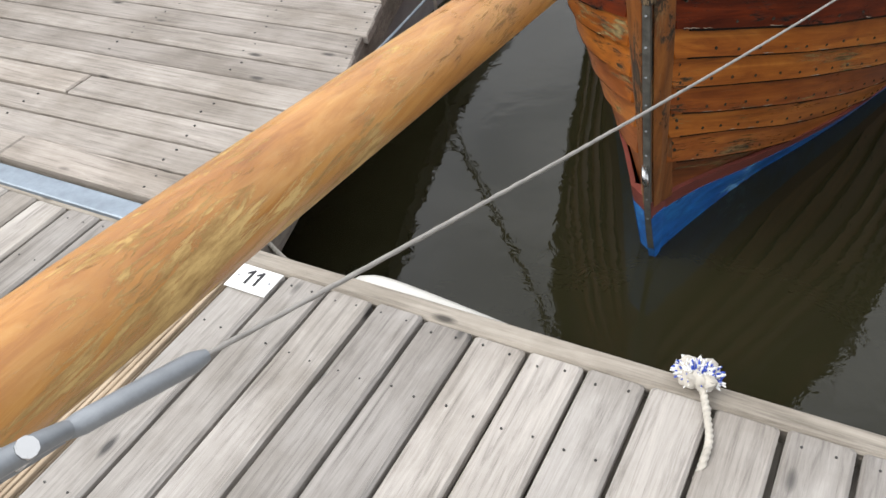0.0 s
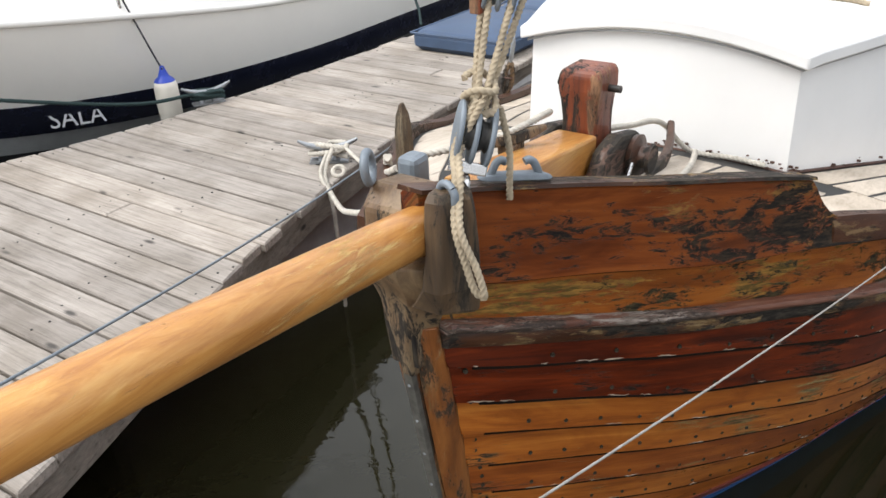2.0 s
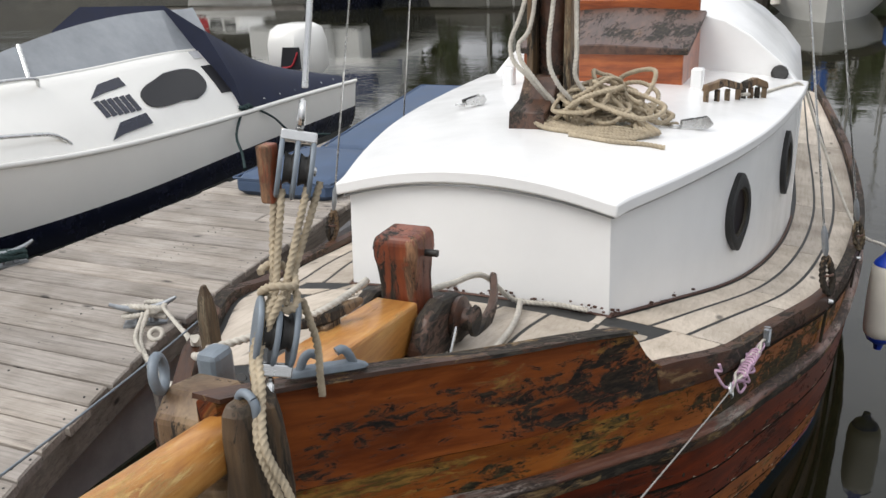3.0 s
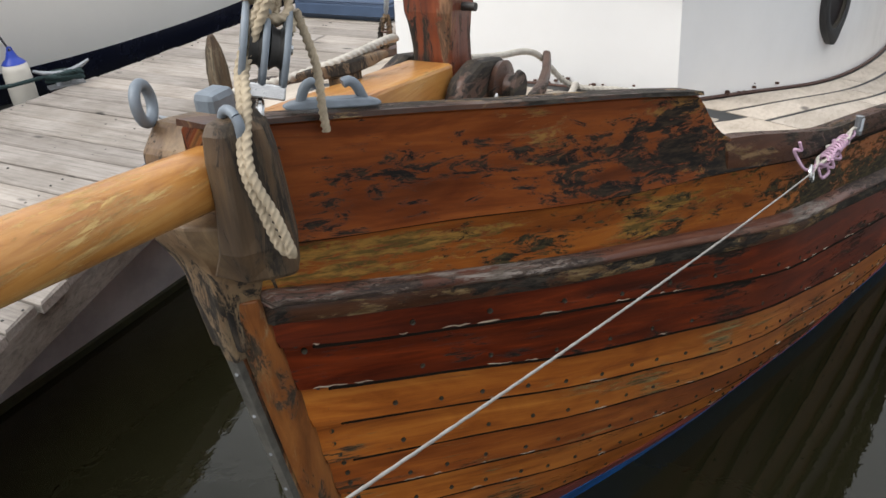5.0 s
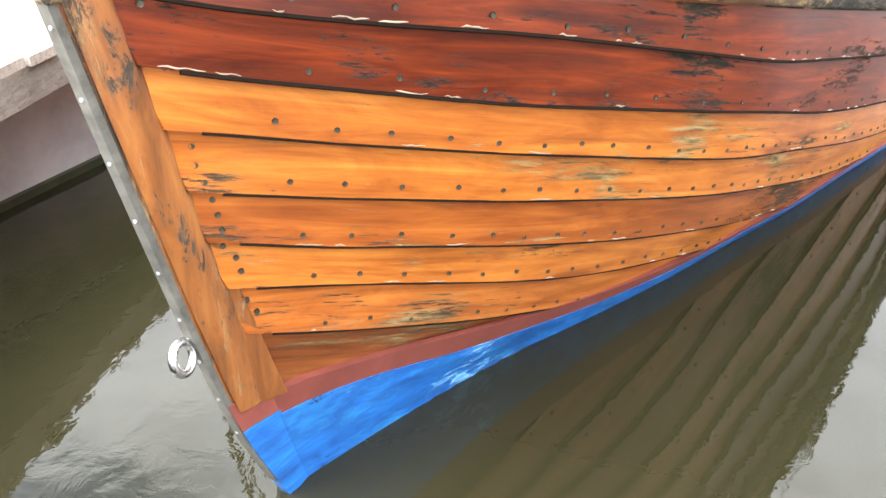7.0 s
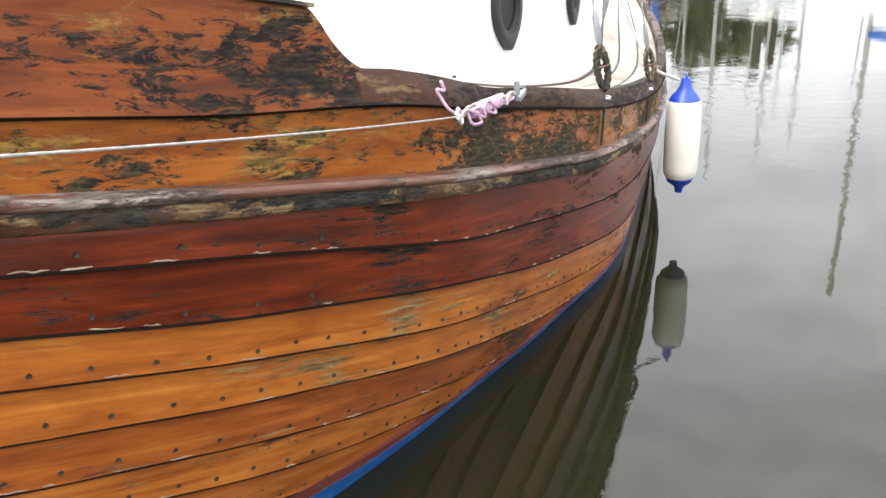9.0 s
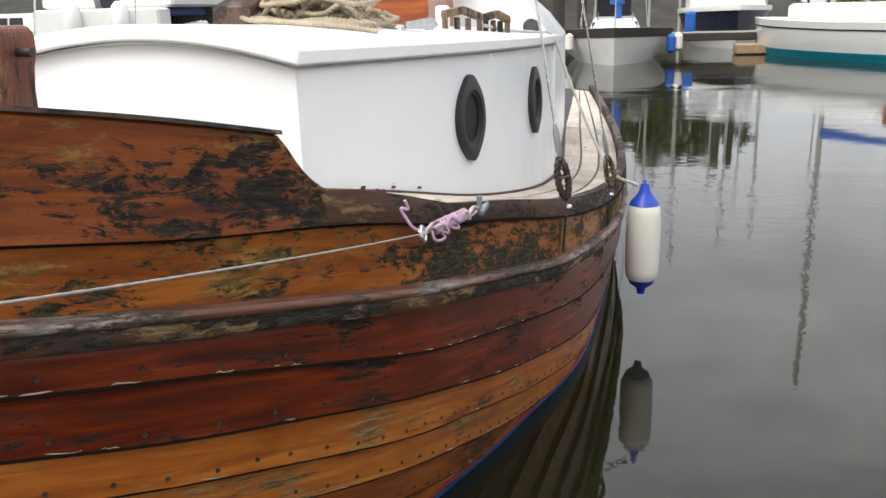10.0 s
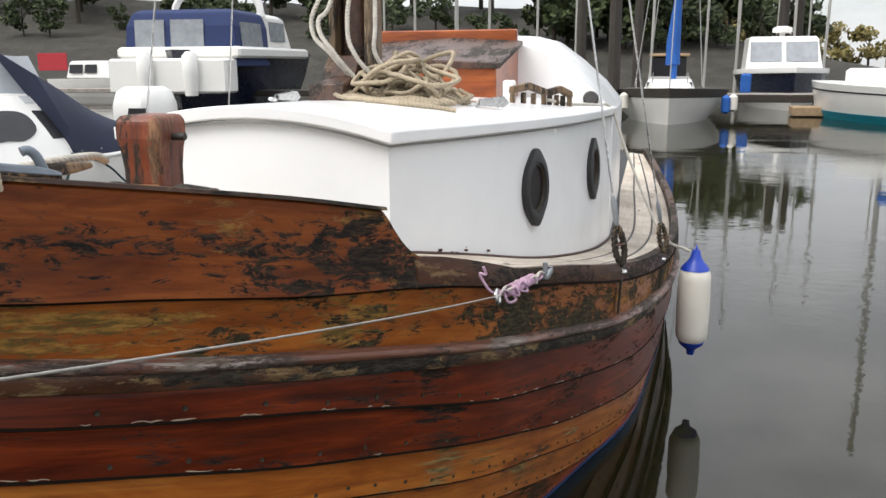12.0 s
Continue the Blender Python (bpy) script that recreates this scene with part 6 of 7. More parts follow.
def g_cabin(y, q):
    """Coachroof section: q 0 at the side deck, 1 on the crown."""
    w = g_half(y, 1) - 0.02
    h = smooth(y, [-0.75, 0.2, 1.1, 1.9, 2.7, 3.6, 5.2], [0.02, 0.10, 0.22, 0.33, 0.38, 0.40, 0.05])
    a = q * math.pi / 2
    top = smooth(y, [-0.75, 1.0, 2.0, 3.6], [0.45, 0.55, 0.62, 0.66])
    x = w * (1 - (1 - top) * min(q * 2.2, 1) ** 1.15) if q < 0.455 else w * top * (1 - (q - 0.455) / 0.545)
    z = g_sheer(y) + h * (min(q / 0.455, 1) ** 0.9 if q < 0.455 else 1 + 0.10 * ((q - 0.455) / 0.545))
    return x, z


cb = []
for y in [v for v in GY if v < 3.66] + [3.66]:
    qs = [0, 0.1, 0.2, 0.3, 0.4, 0.455, 0.52, 0.65, 0.8, 1.0]
    r = [g_cabin(y, q) for q in qs]
    cb.append([(GX + x, y, z) for x, z in r] + [(GX - x, y, z) for x, z in reversed(r[:-1])])
part("coachroof", Form().rings(cb), M_GEL, cruiser, "white moulded coachroof", soft=True)


def on_cabin(y, q, out=0.006):
    x, z = g_cabin(y, q)
    return (GX + x + out, y, z + out * 0.6)


def cabin_patch(name, pts, mat, label, out=0.005):
    """A thin panel lying on the cabin side; pts of (y, q)."""
    f = Form()
    f.rings([[on_cabin(y, q, out - 0.012) for y, q in pts], [on_cabin(y, q, out) for y, q in pts]])
    return part(name, f, mat, cruiser, label)


win = []
for k in range(24):
    a = 2 * math.pi * k / 24
    y = 3.13 + 0.30 * math.copysign(abs(math.cos(a)) ** 0.7, math.cos(a))
    q = 0.235 + (0.105 if math.cos(a) > 0 else 0.085) * math.copysign(abs(math.sin(a)) ** 0.8, math.sin(a)) + 0.03 * math.cos(a)
    win.append((y, q))
cabin_patch("side_window", win, M_DARKGLASS, "dark tinted oval side window", 0.008)
cabin_patch("sticker", [(3.50, 0.14), (3.60, 0.14), (3.60, 0.34), (3.50, 0.34)], M_INK, "small black label plate")
cabin_patch("reflector", [(3.615, 0.25), (3.65, 0.25), (3.65, 0.36), (3.615, 0.36)], M_RAIN, "small red marker lamp")
cabin_patch("sticker", [(3.50, 0.40), (3.58, 0.40), (3.58, 0.452), (3.50, 0.452)], M_LETTER, "faded paper label")
# plain wing-shaped emblem beside the window
for q0, q1, y0, y1 in ((0.30, 0.36, 2.50, 2.80), (0.05, 0.115, 2.44, 2.78)):
    cabin_patch("emblem", [(y0, q0 - 0.02), (y0 + 0.10, q0), (y1, q0 + 0.02), (y1, q1 + 0.02), (y0 + 0.12, q1)], M_NAVY, "navy wing-shaped emblem")
for k in range(6):
    y = 2.50 + 0.047 * k
    cabin_patch("emblem_bar", [(y, 0.155), (y + 0.036, 0.16), (y + 0.036, 0.265), (y, 0.26)], M_NAVY, "", 0.005)

# windscreen
ws = Form()
wf = []
for k in range(21):
    y = 1.45 + 2.35 * k / 20
    x, z = g_cabin(min(y, 3.66), 0.47)
    s = smooth(y, [1.45, 1.9, 2.6, 3.8], [0.0, 0.10, 0.22, 0.26])
    wf.append([(GX + x * 0.98, y, z), (GX + x * 0.98 + 0.01, y, z + 0.004), (GX + x * 0.98 - s * 0.8, y + 0.10, z + s), (GX + x * 0.98 - s * 0.8 - 0.01, y + 0.10, z + s - 0.004)])
part("windscreen", Form().rings(wf), M_PALEGLASS, cruiser, "raked grey windscreen glass")
part("windscreen_frame", Form().tube([r[0] for r in wf], 0.014, 8), M_GEL, cruiser, "white windscreen frame", soft=True)
part("windscreen_bar", Form().tube([wf[7][1], wf[7][2]], 0.012, 8), M_STEEL, cruiser)
# canvas cover over the cockpit
tent = []
for k in range(14):
    y = 3.60 + 1.45 * k / 13
    h = smooth(y, [3.6, 3.75, 4.1, 4.6, 5.05], [0.64, 0.55, 0.32, 0.14, 0.03])
    w = g_half(y, 1)
    tent.append([(GX + w - 0.01, y, g_sheer(y) + 0.012), (GX + w * 0.93, y, g_sheer(y) + 0.05 + h * 0.25), (GX + w * 0.72, y, g_sheer(y) + 0.05 + h * 0.75), (GX + w * 0.4, y, g_sheer(y) + 0.05 + h), (GX - w * 0.4, y, g_sheer(y) + 0.05 + h), (GX - w * 0.72, y, g_sheer(y) + 0.05 + h * 0.75), (GX - w + 0.01, y, g_sheer(y) + 0.012)])
part("cockpit_cover", Form().rings(tent), M_TENT, cruiser, "navy canvas cockpit cover", soft=True)
stud = Form()
for k in range(7):
    y = 3.66 + 0.2 * k
    stud.disc((GX + g_half(y, 1) * 0.975, y, g_sheer(y) + 0.05), (1, 0, 0.4), [(0, 0.006), (0.004, 0.004)], 8)
part("studs", stud, M_STEEL, cruiser, "bright canvas studs")
# outboard
ob_c = (GX + 0.25, 5.35, 0.78)
eng = part("outboard", Form().rings([[(ob_c[0] + sx * 0.19 * k, ob_c[1] + sy * 0.26 * k, ob_c[2] + h) for sx, sy in ((-1, -.7), (-.7, -1), (.7, -1), (1, -.7), (1, .7), (.7, 1), (-.7, 1), (-1, .7))] for h, k in ((-0.55, 0.35), (-0.12, 0.6), (0.0, 1.0), (0.22, 1.0), (0.33, 0.86), (0.37, 0.6))]), M_GEL, cruiser, "white outboard motor", soft=True)
part("cowl_panel", Form().rings([[(ob_c[0] + x, ob_c[1] - 0.24, ob_c[2] + h) for x, h in ((-0.02, 0.02), (0.17, 0.02), (0.17, 0.20), (0.02, 0.20))], [(ob_c[0] + x, ob_c[1] - 0.268, ob_c[2] + h) for x, h in ((-0.02, 0.02), (0.17, 0.02), (0.17, 0.20), (0.02, 0.20))]]), M_INK, eng, "dark cowl panel")
part("cowl_stripe", Form().tube(curve_points([(ob_c[0] + 0.0, ob_c[1] - 0.272, ob_c[2] + 0.03), (ob_c[0] + 0.10, ob_c[1] - 0.272, ob_c[2] + 0.05), (ob_c[0] + 0.165, ob_c[1] - 0.272, ob_c[2] + 0.16)], 0.02), 0.008, 6), M_REDFLAG, eng, "red curved stripe")
# rails and hatch
part("bow_rail", Form().tube(curve_points([(GX + g_half(2.22, 1) - 0.06, 2.22, g_sheer(2.2) + 0.01), (GX + g_half(2.1, 1) - 0.06, 2.10, g_sheer(2.1) + 0.10), (GX + g_half(1.95, 1) - 0.06, 1.92, g_sheer(1.9) + 0.12), (GX + g_half(1.3, 1) - 0.06, 1.3, g_sheer(1.3) + 0.13), (GX + g_half(0.5, 1) - 0.06, 0.5, g_sheer(0.5) + 0.16), (GX + 0.1, -0.6, 1.36)], 0.04), 0.011, 10), M_STEEL, cruiser, "steel bow rail", soft=True)
for y in (0.5, 1.3):
    part("stanchion", Form().tube([(GX + g_half(y, 1) - 0.06, y, g_sheer(y)), (GX + g_half(y, 1) - 0.06, y, g_sheer(y) + 0.145)], 0.009, 8), M_STEEL, cruiser)
hp = [on_cabin(1.86, 0.42, 0.0), on_cabin(1.90, 0.44, 0.045), on_cabin(2.05, 0.45, 0.05), on_cabin(2.24, 0.44, 0.045), on_cabin(2.28, 0.42, 0.0)]
part("grab_rail", Form().tube(curve_points(hp, 0.02), 0.010, 10), M_STEEL, cruiser, "steel grab rail", soft=True)
hx, hz2 = g_cabin(1.5, 0.75)
part("deck_hatch", Form().disc((GX + hx - 0.02, 1.62, g_cabin(1.6, 0.75)[1] + 0.008), (0.15, -0.1, 1), [(0, 0.24), (0.022, 0.235), (0.034, 0.20), (0.036, 0.05)], 26), M_DARKGLASS, cruiser, "dark round deck hatch", soft=True)
# stern cleat with green line, and side fender
part("stern_line_turns", rope_form([(GX + g_half(3.8, 1) - 0.03 + 0.03 * math.cos(k), 3.62 + 0.05 * math.sin(k * 1.3), g_sheer(3.7) + 0.03 + 0.01 * math.sin(k * 2)) for k in range(16)], 0.011), M_DARKROPE, cruiser, "dark green rope turns", soft=True)
single("stern_line", rope_form([(GX + g_half(3.7, 1) - 0.02, 3.6, g_sheer(3.6) + 0.03), (-2.64, 3.4, 0.63), (-2.50, 3.25, 0.55), (-2.38, 3.1, 0.50)], 0.008), M_DARKROPE, "dark green mooring line slack to the finger", "rope", soft=True)
single("stern_line", rope_form([(GX + g_half(3.7, 1) - 0.02, 3.68, g_sheer(3.6) + 0.03), (-2.66, 3.85, 0.66), (-2.6, 4.0, 0.52), (-2.36, 4.1, 0.50)], 0.007), M_DARKROPE, "dark green mooring line slack to the finger", "rope", soft=True)
hung_fender(-2.60, 1.33, 0.655, 0.36, 0.055, [(-2.66, 1.33, 0.75), (GX + g_half(1.3, 1) - 0.06, 1.3, g_sheer(1.3) + 0.13)], "white fender with blue top hung on the cruiser", "fenders")
single("bow_line", rope_form([P2(-0.05, 0, 0.055), (-2.55, 1.1, 0.56), (-2.72, 0.6, 0.70), (-2.85, 0.0, 0.9), (GX + 0.35, -0.45, 1.12)], 0.008), M_DARKROPE, "dark green mooring line to the cruiser bow", "rope", soft=True)
single("cleat_lashing", rope_form([P2(0.07 * math.sin(k * 0.8), 0.03 * math.cos(k * 0.9), 0.045 + 0.015 * math.sin(k * 0.5)) for k in range(34)], 0.009), M_DARKROPE, "dark green rope turns on a cleat", "rope", soft=True)
def on_stripe(y):
    z = g_band_top(y) - 0.085
    return Vector((GX + g_side(y, z), y, z))


lt = (on_stripe(1.03) + Vector((0.022, 0, 0))) * SCALE
t1 = on_stripe(1.2) - on_stripe(0.86)
xa = t1.normalized()
nz = Vector((1, -xa.x / max(xa.y, 0.01), 0.35)).normalized()
nz = (nz - xa * nz.dot(xa)).normalized()
rot = Matrix((xa, nz.cross(xa), nz)).transposed().to_4x4()
lettering("boat_letters", "SALA", 0.115 * SCALE, M_LETTER, Matrix.Translation(lt) @ rot, cruiser, 0.001)

# blue cushions stacked on the finger
cush = Form()
def pad(x0, x1, y0, y1, z0, z1, name, lift=0.0):
    f = Form().box(x0, x1, y0, y1, z0, z1, 0.03)
    f.v = [(x, y, z + lift * (y - y0)) for x, y, z in f.v]
    t = thing(name, ((x0 + x1) / 2, (y0 + y1) / 2, z0), "blue vinyl boat cushion lying on the finger decking", "cushion", "cushions")
    part("pad", f, M_CUSHION, t, soft=True)
    part("piping", Form().tube([(x0, y0, z1 - 0.01 + lift * 0), (x1, y0, z1 - 0.01), (x1, y1, z1 - 0.01 + lift * (y1 - y0)), (x0, y1, z1 - 0.01 + lift * (y1 - y0)), (x0, y0, z1 - 0.01)], 0.007, 6), M_CUSHION, t)


pad(-2.10, -1.50, 2.62, 3.35, 0.492, 0.60, "boat_cushion")
pad(-2.0, -1.42, 3.38, 4.9, 0.492, 0.60, "boat_cushion", 0.09)

# ---- distance: banks, trees, moored boats ----
def bank_height(x, y):
    """Rising mud bank behind the berths, higher towards the west."""
    d = y - (34 + 0.22 * (x + 20) + 3 * noise.noise((x * 0.05, y * 0.05, 0.3)))
    west = smooth(x, [-160, -30, -4, 12, 200], [1, 1, 0.75, 0.16, 0.10])
    h = -0.8 + min(max(d, 0) * 0.20, 6.5 * west + 0.8)
    return h + 0.25 * noise.noise((x * 0.35, y * 0.35, 1)) + 0.10 * noise.noise((x * 1.1, y * 1.1, 4))


rows = []
for j in range(46):
    y = 24 + 240 * (j / 45) ** 2
    rows.append([(x, y, bank_height(x, y)) for x in np.concatenate([np.linspace(-260, -70, 16), np.linspace(-62, 40, 70), np.linspace(50, 260, 16)])])
single("ground", Form().rings(rows, cap=False, closed=False), M_MUD, "dark mud and stone bank with sparse growth", "ground", kind="structure", soft=True)


def leaf_cloud(form, cx, cy, cz, rx, ry, rz, n, size, r):
    for _ in range(n):
        while True:
            p = Vector((r.uniform(-1, 1), r.uniform(-1, 1), r.uniform(-1, 1)))
            if 0.25 < p.length < 1:
                break
        c = Vector((cx + p.x * rx, cy + p.y * ry, cz + p.z * rz))
        a = Vector((r.uniform(-1, 1), r.uniform(-1, 1), r.uniform(-1, 1))).normalized()
        b = a.orthogonal().normalized()
        s = size * r.uniform(0.6, 1.3)
        form.add([c - a * s - b * s * 0.6, c + a * s - b * s * 0.5, c + a * s * 0.9 + b * s * 0.6, c - a * s * 0.8 + b * s * 0.7], [(0, 1, 2, 3)])


def tree(x, y, h, r, mat, label, group, spread=0.32):
    z = bank_height(x, y) - 0.2
    t = thing("tree", (x, y, z), label, "tree", group)
    trunk = Form().tube([(x, y, z), (x + r.uniform(-0.1, 0.1) * h * 0.2, y, z + h * 0.35), (x + r.uniform(-0.1, 0.1) * h * 0.3, y, z + h * 0.8)], [h * 0.028, h * 0.02, h * 0.006], 7)
    for k in range(5):
        a = r.uniform(0, 6.28)
        zz = z + h * r.uniform(0.25, 0.6)
        trunk.tube([(x, y, zz), (x + math.cos(a) * h * 0.13, y + math.sin(a) * h * 0.13, zz + h * 0.12), (x + math.cos(a) * h * 0.24, y + math.sin(a) * h * 0.24, zz + h * 0.2)], [h * 0.012, h * 0.007, h * 0.002], 5)
    part("trunk", trunk, M_BARK, t)
    crown_f = Form()
    for k in range(9):
        a, q = r.uniform(0, 6.28), r.uniform(0, 1)
        cr_ = h * spread * r.uniform(0.3, 1)
        leaf_cloud(crown_f, x + math.cos(a) * cr_, y + math.sin(a) * cr_, z + h * (0.25 + 0.65 * q), h * r.uniform(0.12, 0.22), h * r.uniform(0.12, 0.22), h * r.uniform(0.09, 0.16), 100, h * 0.035, r)
    part("crown", crown_f, mat, t)


tr = random.Random(21)
for k in range(34):
    x = -75 + 2.55 * k + tr.uniform(-1, 1)
    y = tr.uniform(58, 72) + 0.1 * x
    tree(x, y, tr.uniform(6, 10), tr, M_LEAF, "dark green broadleaf tree on the bank", "bank trees")
for k in range(20):
    x = -42 + 2.6 * k + tr.uniform(-1, 1)
    tree(x, tr.uniform(52, 58) + 0.1 * x, tr.uniform(2.0, 3.4), tr, M_LEAF, "low green shrub on the bank", "bank shrubs", 0.4)
for k in range(12):
    x = -7 + 0.86 * k + tr.uniform(-0.4, 0.4)
    tree(x, tr.uniform(52, 58), tr.uniform(4.0, 6.5), tr, M_LEAF, "dense dark green shrub on the bank", "bank shrubs", 0.36)
for k, (x, h) in enumerate(((4.0, 5.5), (5.8, 7.6), (7.6, 8.2), (9.4, 7.0), (11.5, 5.0), (14, 4.6), (17, 5.2), (20, 5.6), (23.5, 5.0), (27, 5.6), (31, 5), (36, 5), (1.5, 6.5), (-1, 8), (-4, 8))):
    tree(x, 92 + tr.uniform(-3, 3), h, tr, M_BUSH, "olive and tan spring scrub on the far bank", "far scrub", 0.42)


def mast_pole(x, y, h, r, mat, label, name="mast", lean=0.0):
    single(name, Form().tube([(x, y, -0.5), (x + lean * 0.5, y, h * 0.5), (x + lean, y, 0.3 + h)], [r, r * 0.9, r * 0.7], 8), mat, label, "mast", "far masts")


mr = random.Random(8)
for k in range(15):
    x = -9 + 1.0 * k + mr.uniform(-0.3, 0.3)
    mast_pole(x * 1.25, 30 + mr.uniform(-3, 6), mr.uniform(7, 10), 0.055, M_MAST, "slim grey yacht mast in the distance", lean=mr.uniform(-0.12, 0.12))
for k in range(9):
    x = 4 + 1.7 * k + mr.uniform(-0.5, 0.5)
    mast_pole(x, 36 + mr.uniform(-4, 8), mr.uniform(6, 9), 0.05, M_MAST, "slim grey yacht mast in the distance", lean=mr.uniform(-0.1, 0.1))
for x, y, h, r in ((-0.25, 18.9, 5.2, 0.15), (0.1, 24, 5.2, 0.14), (5.15, 34.0, 5.0, 0.22), (5.75, 34.5, 5.0, 0.2), (10.4, 40, 3.0, 0.16), (14.2, 40, 4.2, 0.18), (-1.6, 25, 5, 0.16)):
    mast_pole(x, y, h, r, M_PILE, "dark timber mooring post", "mooring_post")


def hull_form(cx, y0, length, beam, sheer0, sheer1, z_lo, z_hi, out=0.0, transom=0.75, n=22):
    """Both sides of a simple hull with its bow at y0, between two height shares."""
    rings = []
    for k in range(n + 1):
        u = k / n
        y = y0 + length * u
        w = beam / 2 * (1 - (1 - min(u / 0.45, 1)) ** 2.2) * (1 - (1 - transom) * max(u - 0.55, 0) / 0.45)
        sh = sheer0 + (sheer1 - sheer0) * min(u * 1.8, 1)
        row = []
        for q in np.linspace(0, 1, 5):
            z = sh * (z_lo + (z_hi - z_lo) * q)
            row.append(((w * (0.62 + 0.38 * min(max(z / sh, 0), 1) ** 0.6) + out, z)))
        yb = [y - (0.28 * sh * min(max(z / sh, 0), 1) * (1 - u) ** 3) for _, z in row]
        rings.append([(cx + x, yy, z) for (x, z), yy in zip(row, yb)] + [(cx - x, yy, z) for (x, z), yy in zip(reversed(row), reversed(yb))])
    return Form().rings(rings)


def turned(form, cx, cy, angle):
    c, s = math.cos(angle), math.sin(angle)
    form.v = [(cx + (x - cx) * c - (y - cy) * s, cy + (x - cx) * s + (y - cy) * c, z) for x, y, z in form.v]
    return form


# grey-hulled sailing boat, bow towards the camera
yacht = thing("sailing_yacht", (1.0, 20.5, 0), "pale grey sailing yacht with dark sheer band and blue fenders", "boat")
YC = (1.0, 17.6)
T = lambda f, a=radians(0): turned(f, *YC, a)
part("hull", T(hull_form(1.0, 17.5, 6.2, 2.75, 0.78, 0.62, -0.2, 0.74)), M_GREYHULL, yacht, soft=True)
part("sheer_band", T(hull_form(1.0, 17.49, 6.2, 2.75, 0.78, 0.62, 0.74, 1.0, 0.006)), M_PILE, yacht, "dark brown sheer band", soft=True)
part("cabin", T(Form().rings([[(1.0 - w, y, z), (1.0 + w, y, z), (1.0 + w * 0.8, y + 0.1, z + h), (1.0 - w * 0.8, y + 0.1, z + h)] for y, w, z, h in ((18.5, 0.45, 0.66, 0.12), (19.2, 0.6, 0.64, 0.28), (21.6, 0.62, 0.62, 0.34))])), M_GEL, yacht, "white cabin trunk", bevel=0.03)
part("cabin_window", Form().box(0.5, 1.5, 19.0, 19.06, 0.72, 0.86, 0.01), M_NAVY, yacht, "dark blue windows")
part("wheelhouse", Form().box(0.55, 1.4, 21.3, 22.3, 0.9, 1.45, 0.04), M_DARKGLASS, yacht, "dark wheelhouse glass")
part("wheelhouse_roof", Form().box(0.48, 1.47, 21.2, 22.4, 1.45, 1.52, 0.02), M_TAN, yacht, "tan wheelhouse roof")
part("mast", Form().tube([(1.08, 19.8, 0.8), (1.13, 19.8, 8.5)], 0.075, 8), M_BLUEPAINT, yacht, "mast with blue cover")
part("sail_cover", Form().tube([(1.05, 19.85, 1.25), (1.05, 19.9, 1.8), (1.12, 19.9, 2.9)], [0.17, 0.16, 0.08], 10), M_BLUEPAINT, yacht, "bright blue sail cover", soft=True)
for x in (-0.22, 2.24):
    part("fender", Form().disc((x, 18.9, 0.16), (0, 0, 1), [(0, 0.03), (0.06, 0.1), (0.36, 0.1), (0.42, 0.03)], 12), M_BLUEPAINT if x > 1 else M_FBLUE, yacht, "blue fender", soft=True)
part("fender", Form().disc((2.40, 19.0, 0.2), (0, 0, 1), [(0, 0.03), (0.06, 0.1), (0.34, 0.1), (0.4, 0.03)], 12), M_FENDER, yacht, "white fender", soft=True)
part("fender", Form().disc((0.02, 18.45, 0.25), (0, 0, 1), [(0, 0.03), (0.06, 0.1), (0.34, 0.1), (0.4, 0.03)], 12), M_FENDER, yacht, "white fender", soft=True)
for x0, x1 in ((0.5, 1.13), (1.75, 1.13), (1.0, 1.13), (0.2, 1.13)):
    part("stay", Form().tube([(x0, 18.1 if x0 == 1.0 else 19.9, 0.75), (x1, 19.8, 8.3)], 0.012, 5), M_MAST, yacht)
for k in range(5):
    x = 0.25 + 0.38 * k
    part("stanchion", Form().tube([(x, 19.4 - 1.0 * (1 - abs(k - 2) / 2), 0.72), (x, 19.4 - 1.0 * (1 - abs(k - 2) / 2), 1.08)], 0.012, 5), M_STEEL, yacht)

# far pontoon
fp = thing("far_pontoon", (3, 22, 0), "dark distant walkway pontoon with pale steps", "pontoon", kind="structure")
part("deck", Form().box(1.6, 22, 21.5, 22.6, 0.30, 0.48, 0.02), M_PILE, fp)
part("deck_top", Form().box(1.6, 22, 21.5, 22.6, 0.485, 0.50), M_DECK_X, fp, "grey deck boards")
part("step", Form().box(3.9, 4.7, 20.6, 21.4, 0.02, 0.24, 0.02), M_TAN, fp, "tan float")
part("deck", Form().box(-14, -0.6, 25.5, 26.6, 0.25, 0.45, 0.02), M_PILE, fp)

# white motor boat with dark blue bow
mb = thing("motor_boat", (5.0, 27, 0), "white motor boat with navy bow and wheelhouse windows", "boat")
part("hull", hull_form(4.2, 23.3, 6.5, 2.5, 1.05, 0.95, -0.1, 0.45), M_GREYHULL, mb, soft=True)
part("topside", hull_form(4.2, 23.28, 6.5, 2.5, 1.05, 0.95, 0.45, 0.96, 0.01), M_NAVY, mb, "navy topside", soft=True)
part("foredeck", hull_form(4.2, 23.2, 6.5, 2.55, 1.05, 0.95, 0.96, 1.1, 0.02), M_GEL, mb, soft=True)
wh = part("wheelhouse", Form().rings([[(4.2 - w, y, z), (4.2 + w, y, z), (4.2 + w, y + 1.6, z), (4.2 - w, y + 1.6, z)] for w, y, z in ((1.05, 25.2, 1.05), (1.03, 25.4, 1.25), (0.95, 25.8, 1.95), (0.9, 25.9, 2.02))]), M_GEL, mb, "white wheelhouse", bevel=0.04)
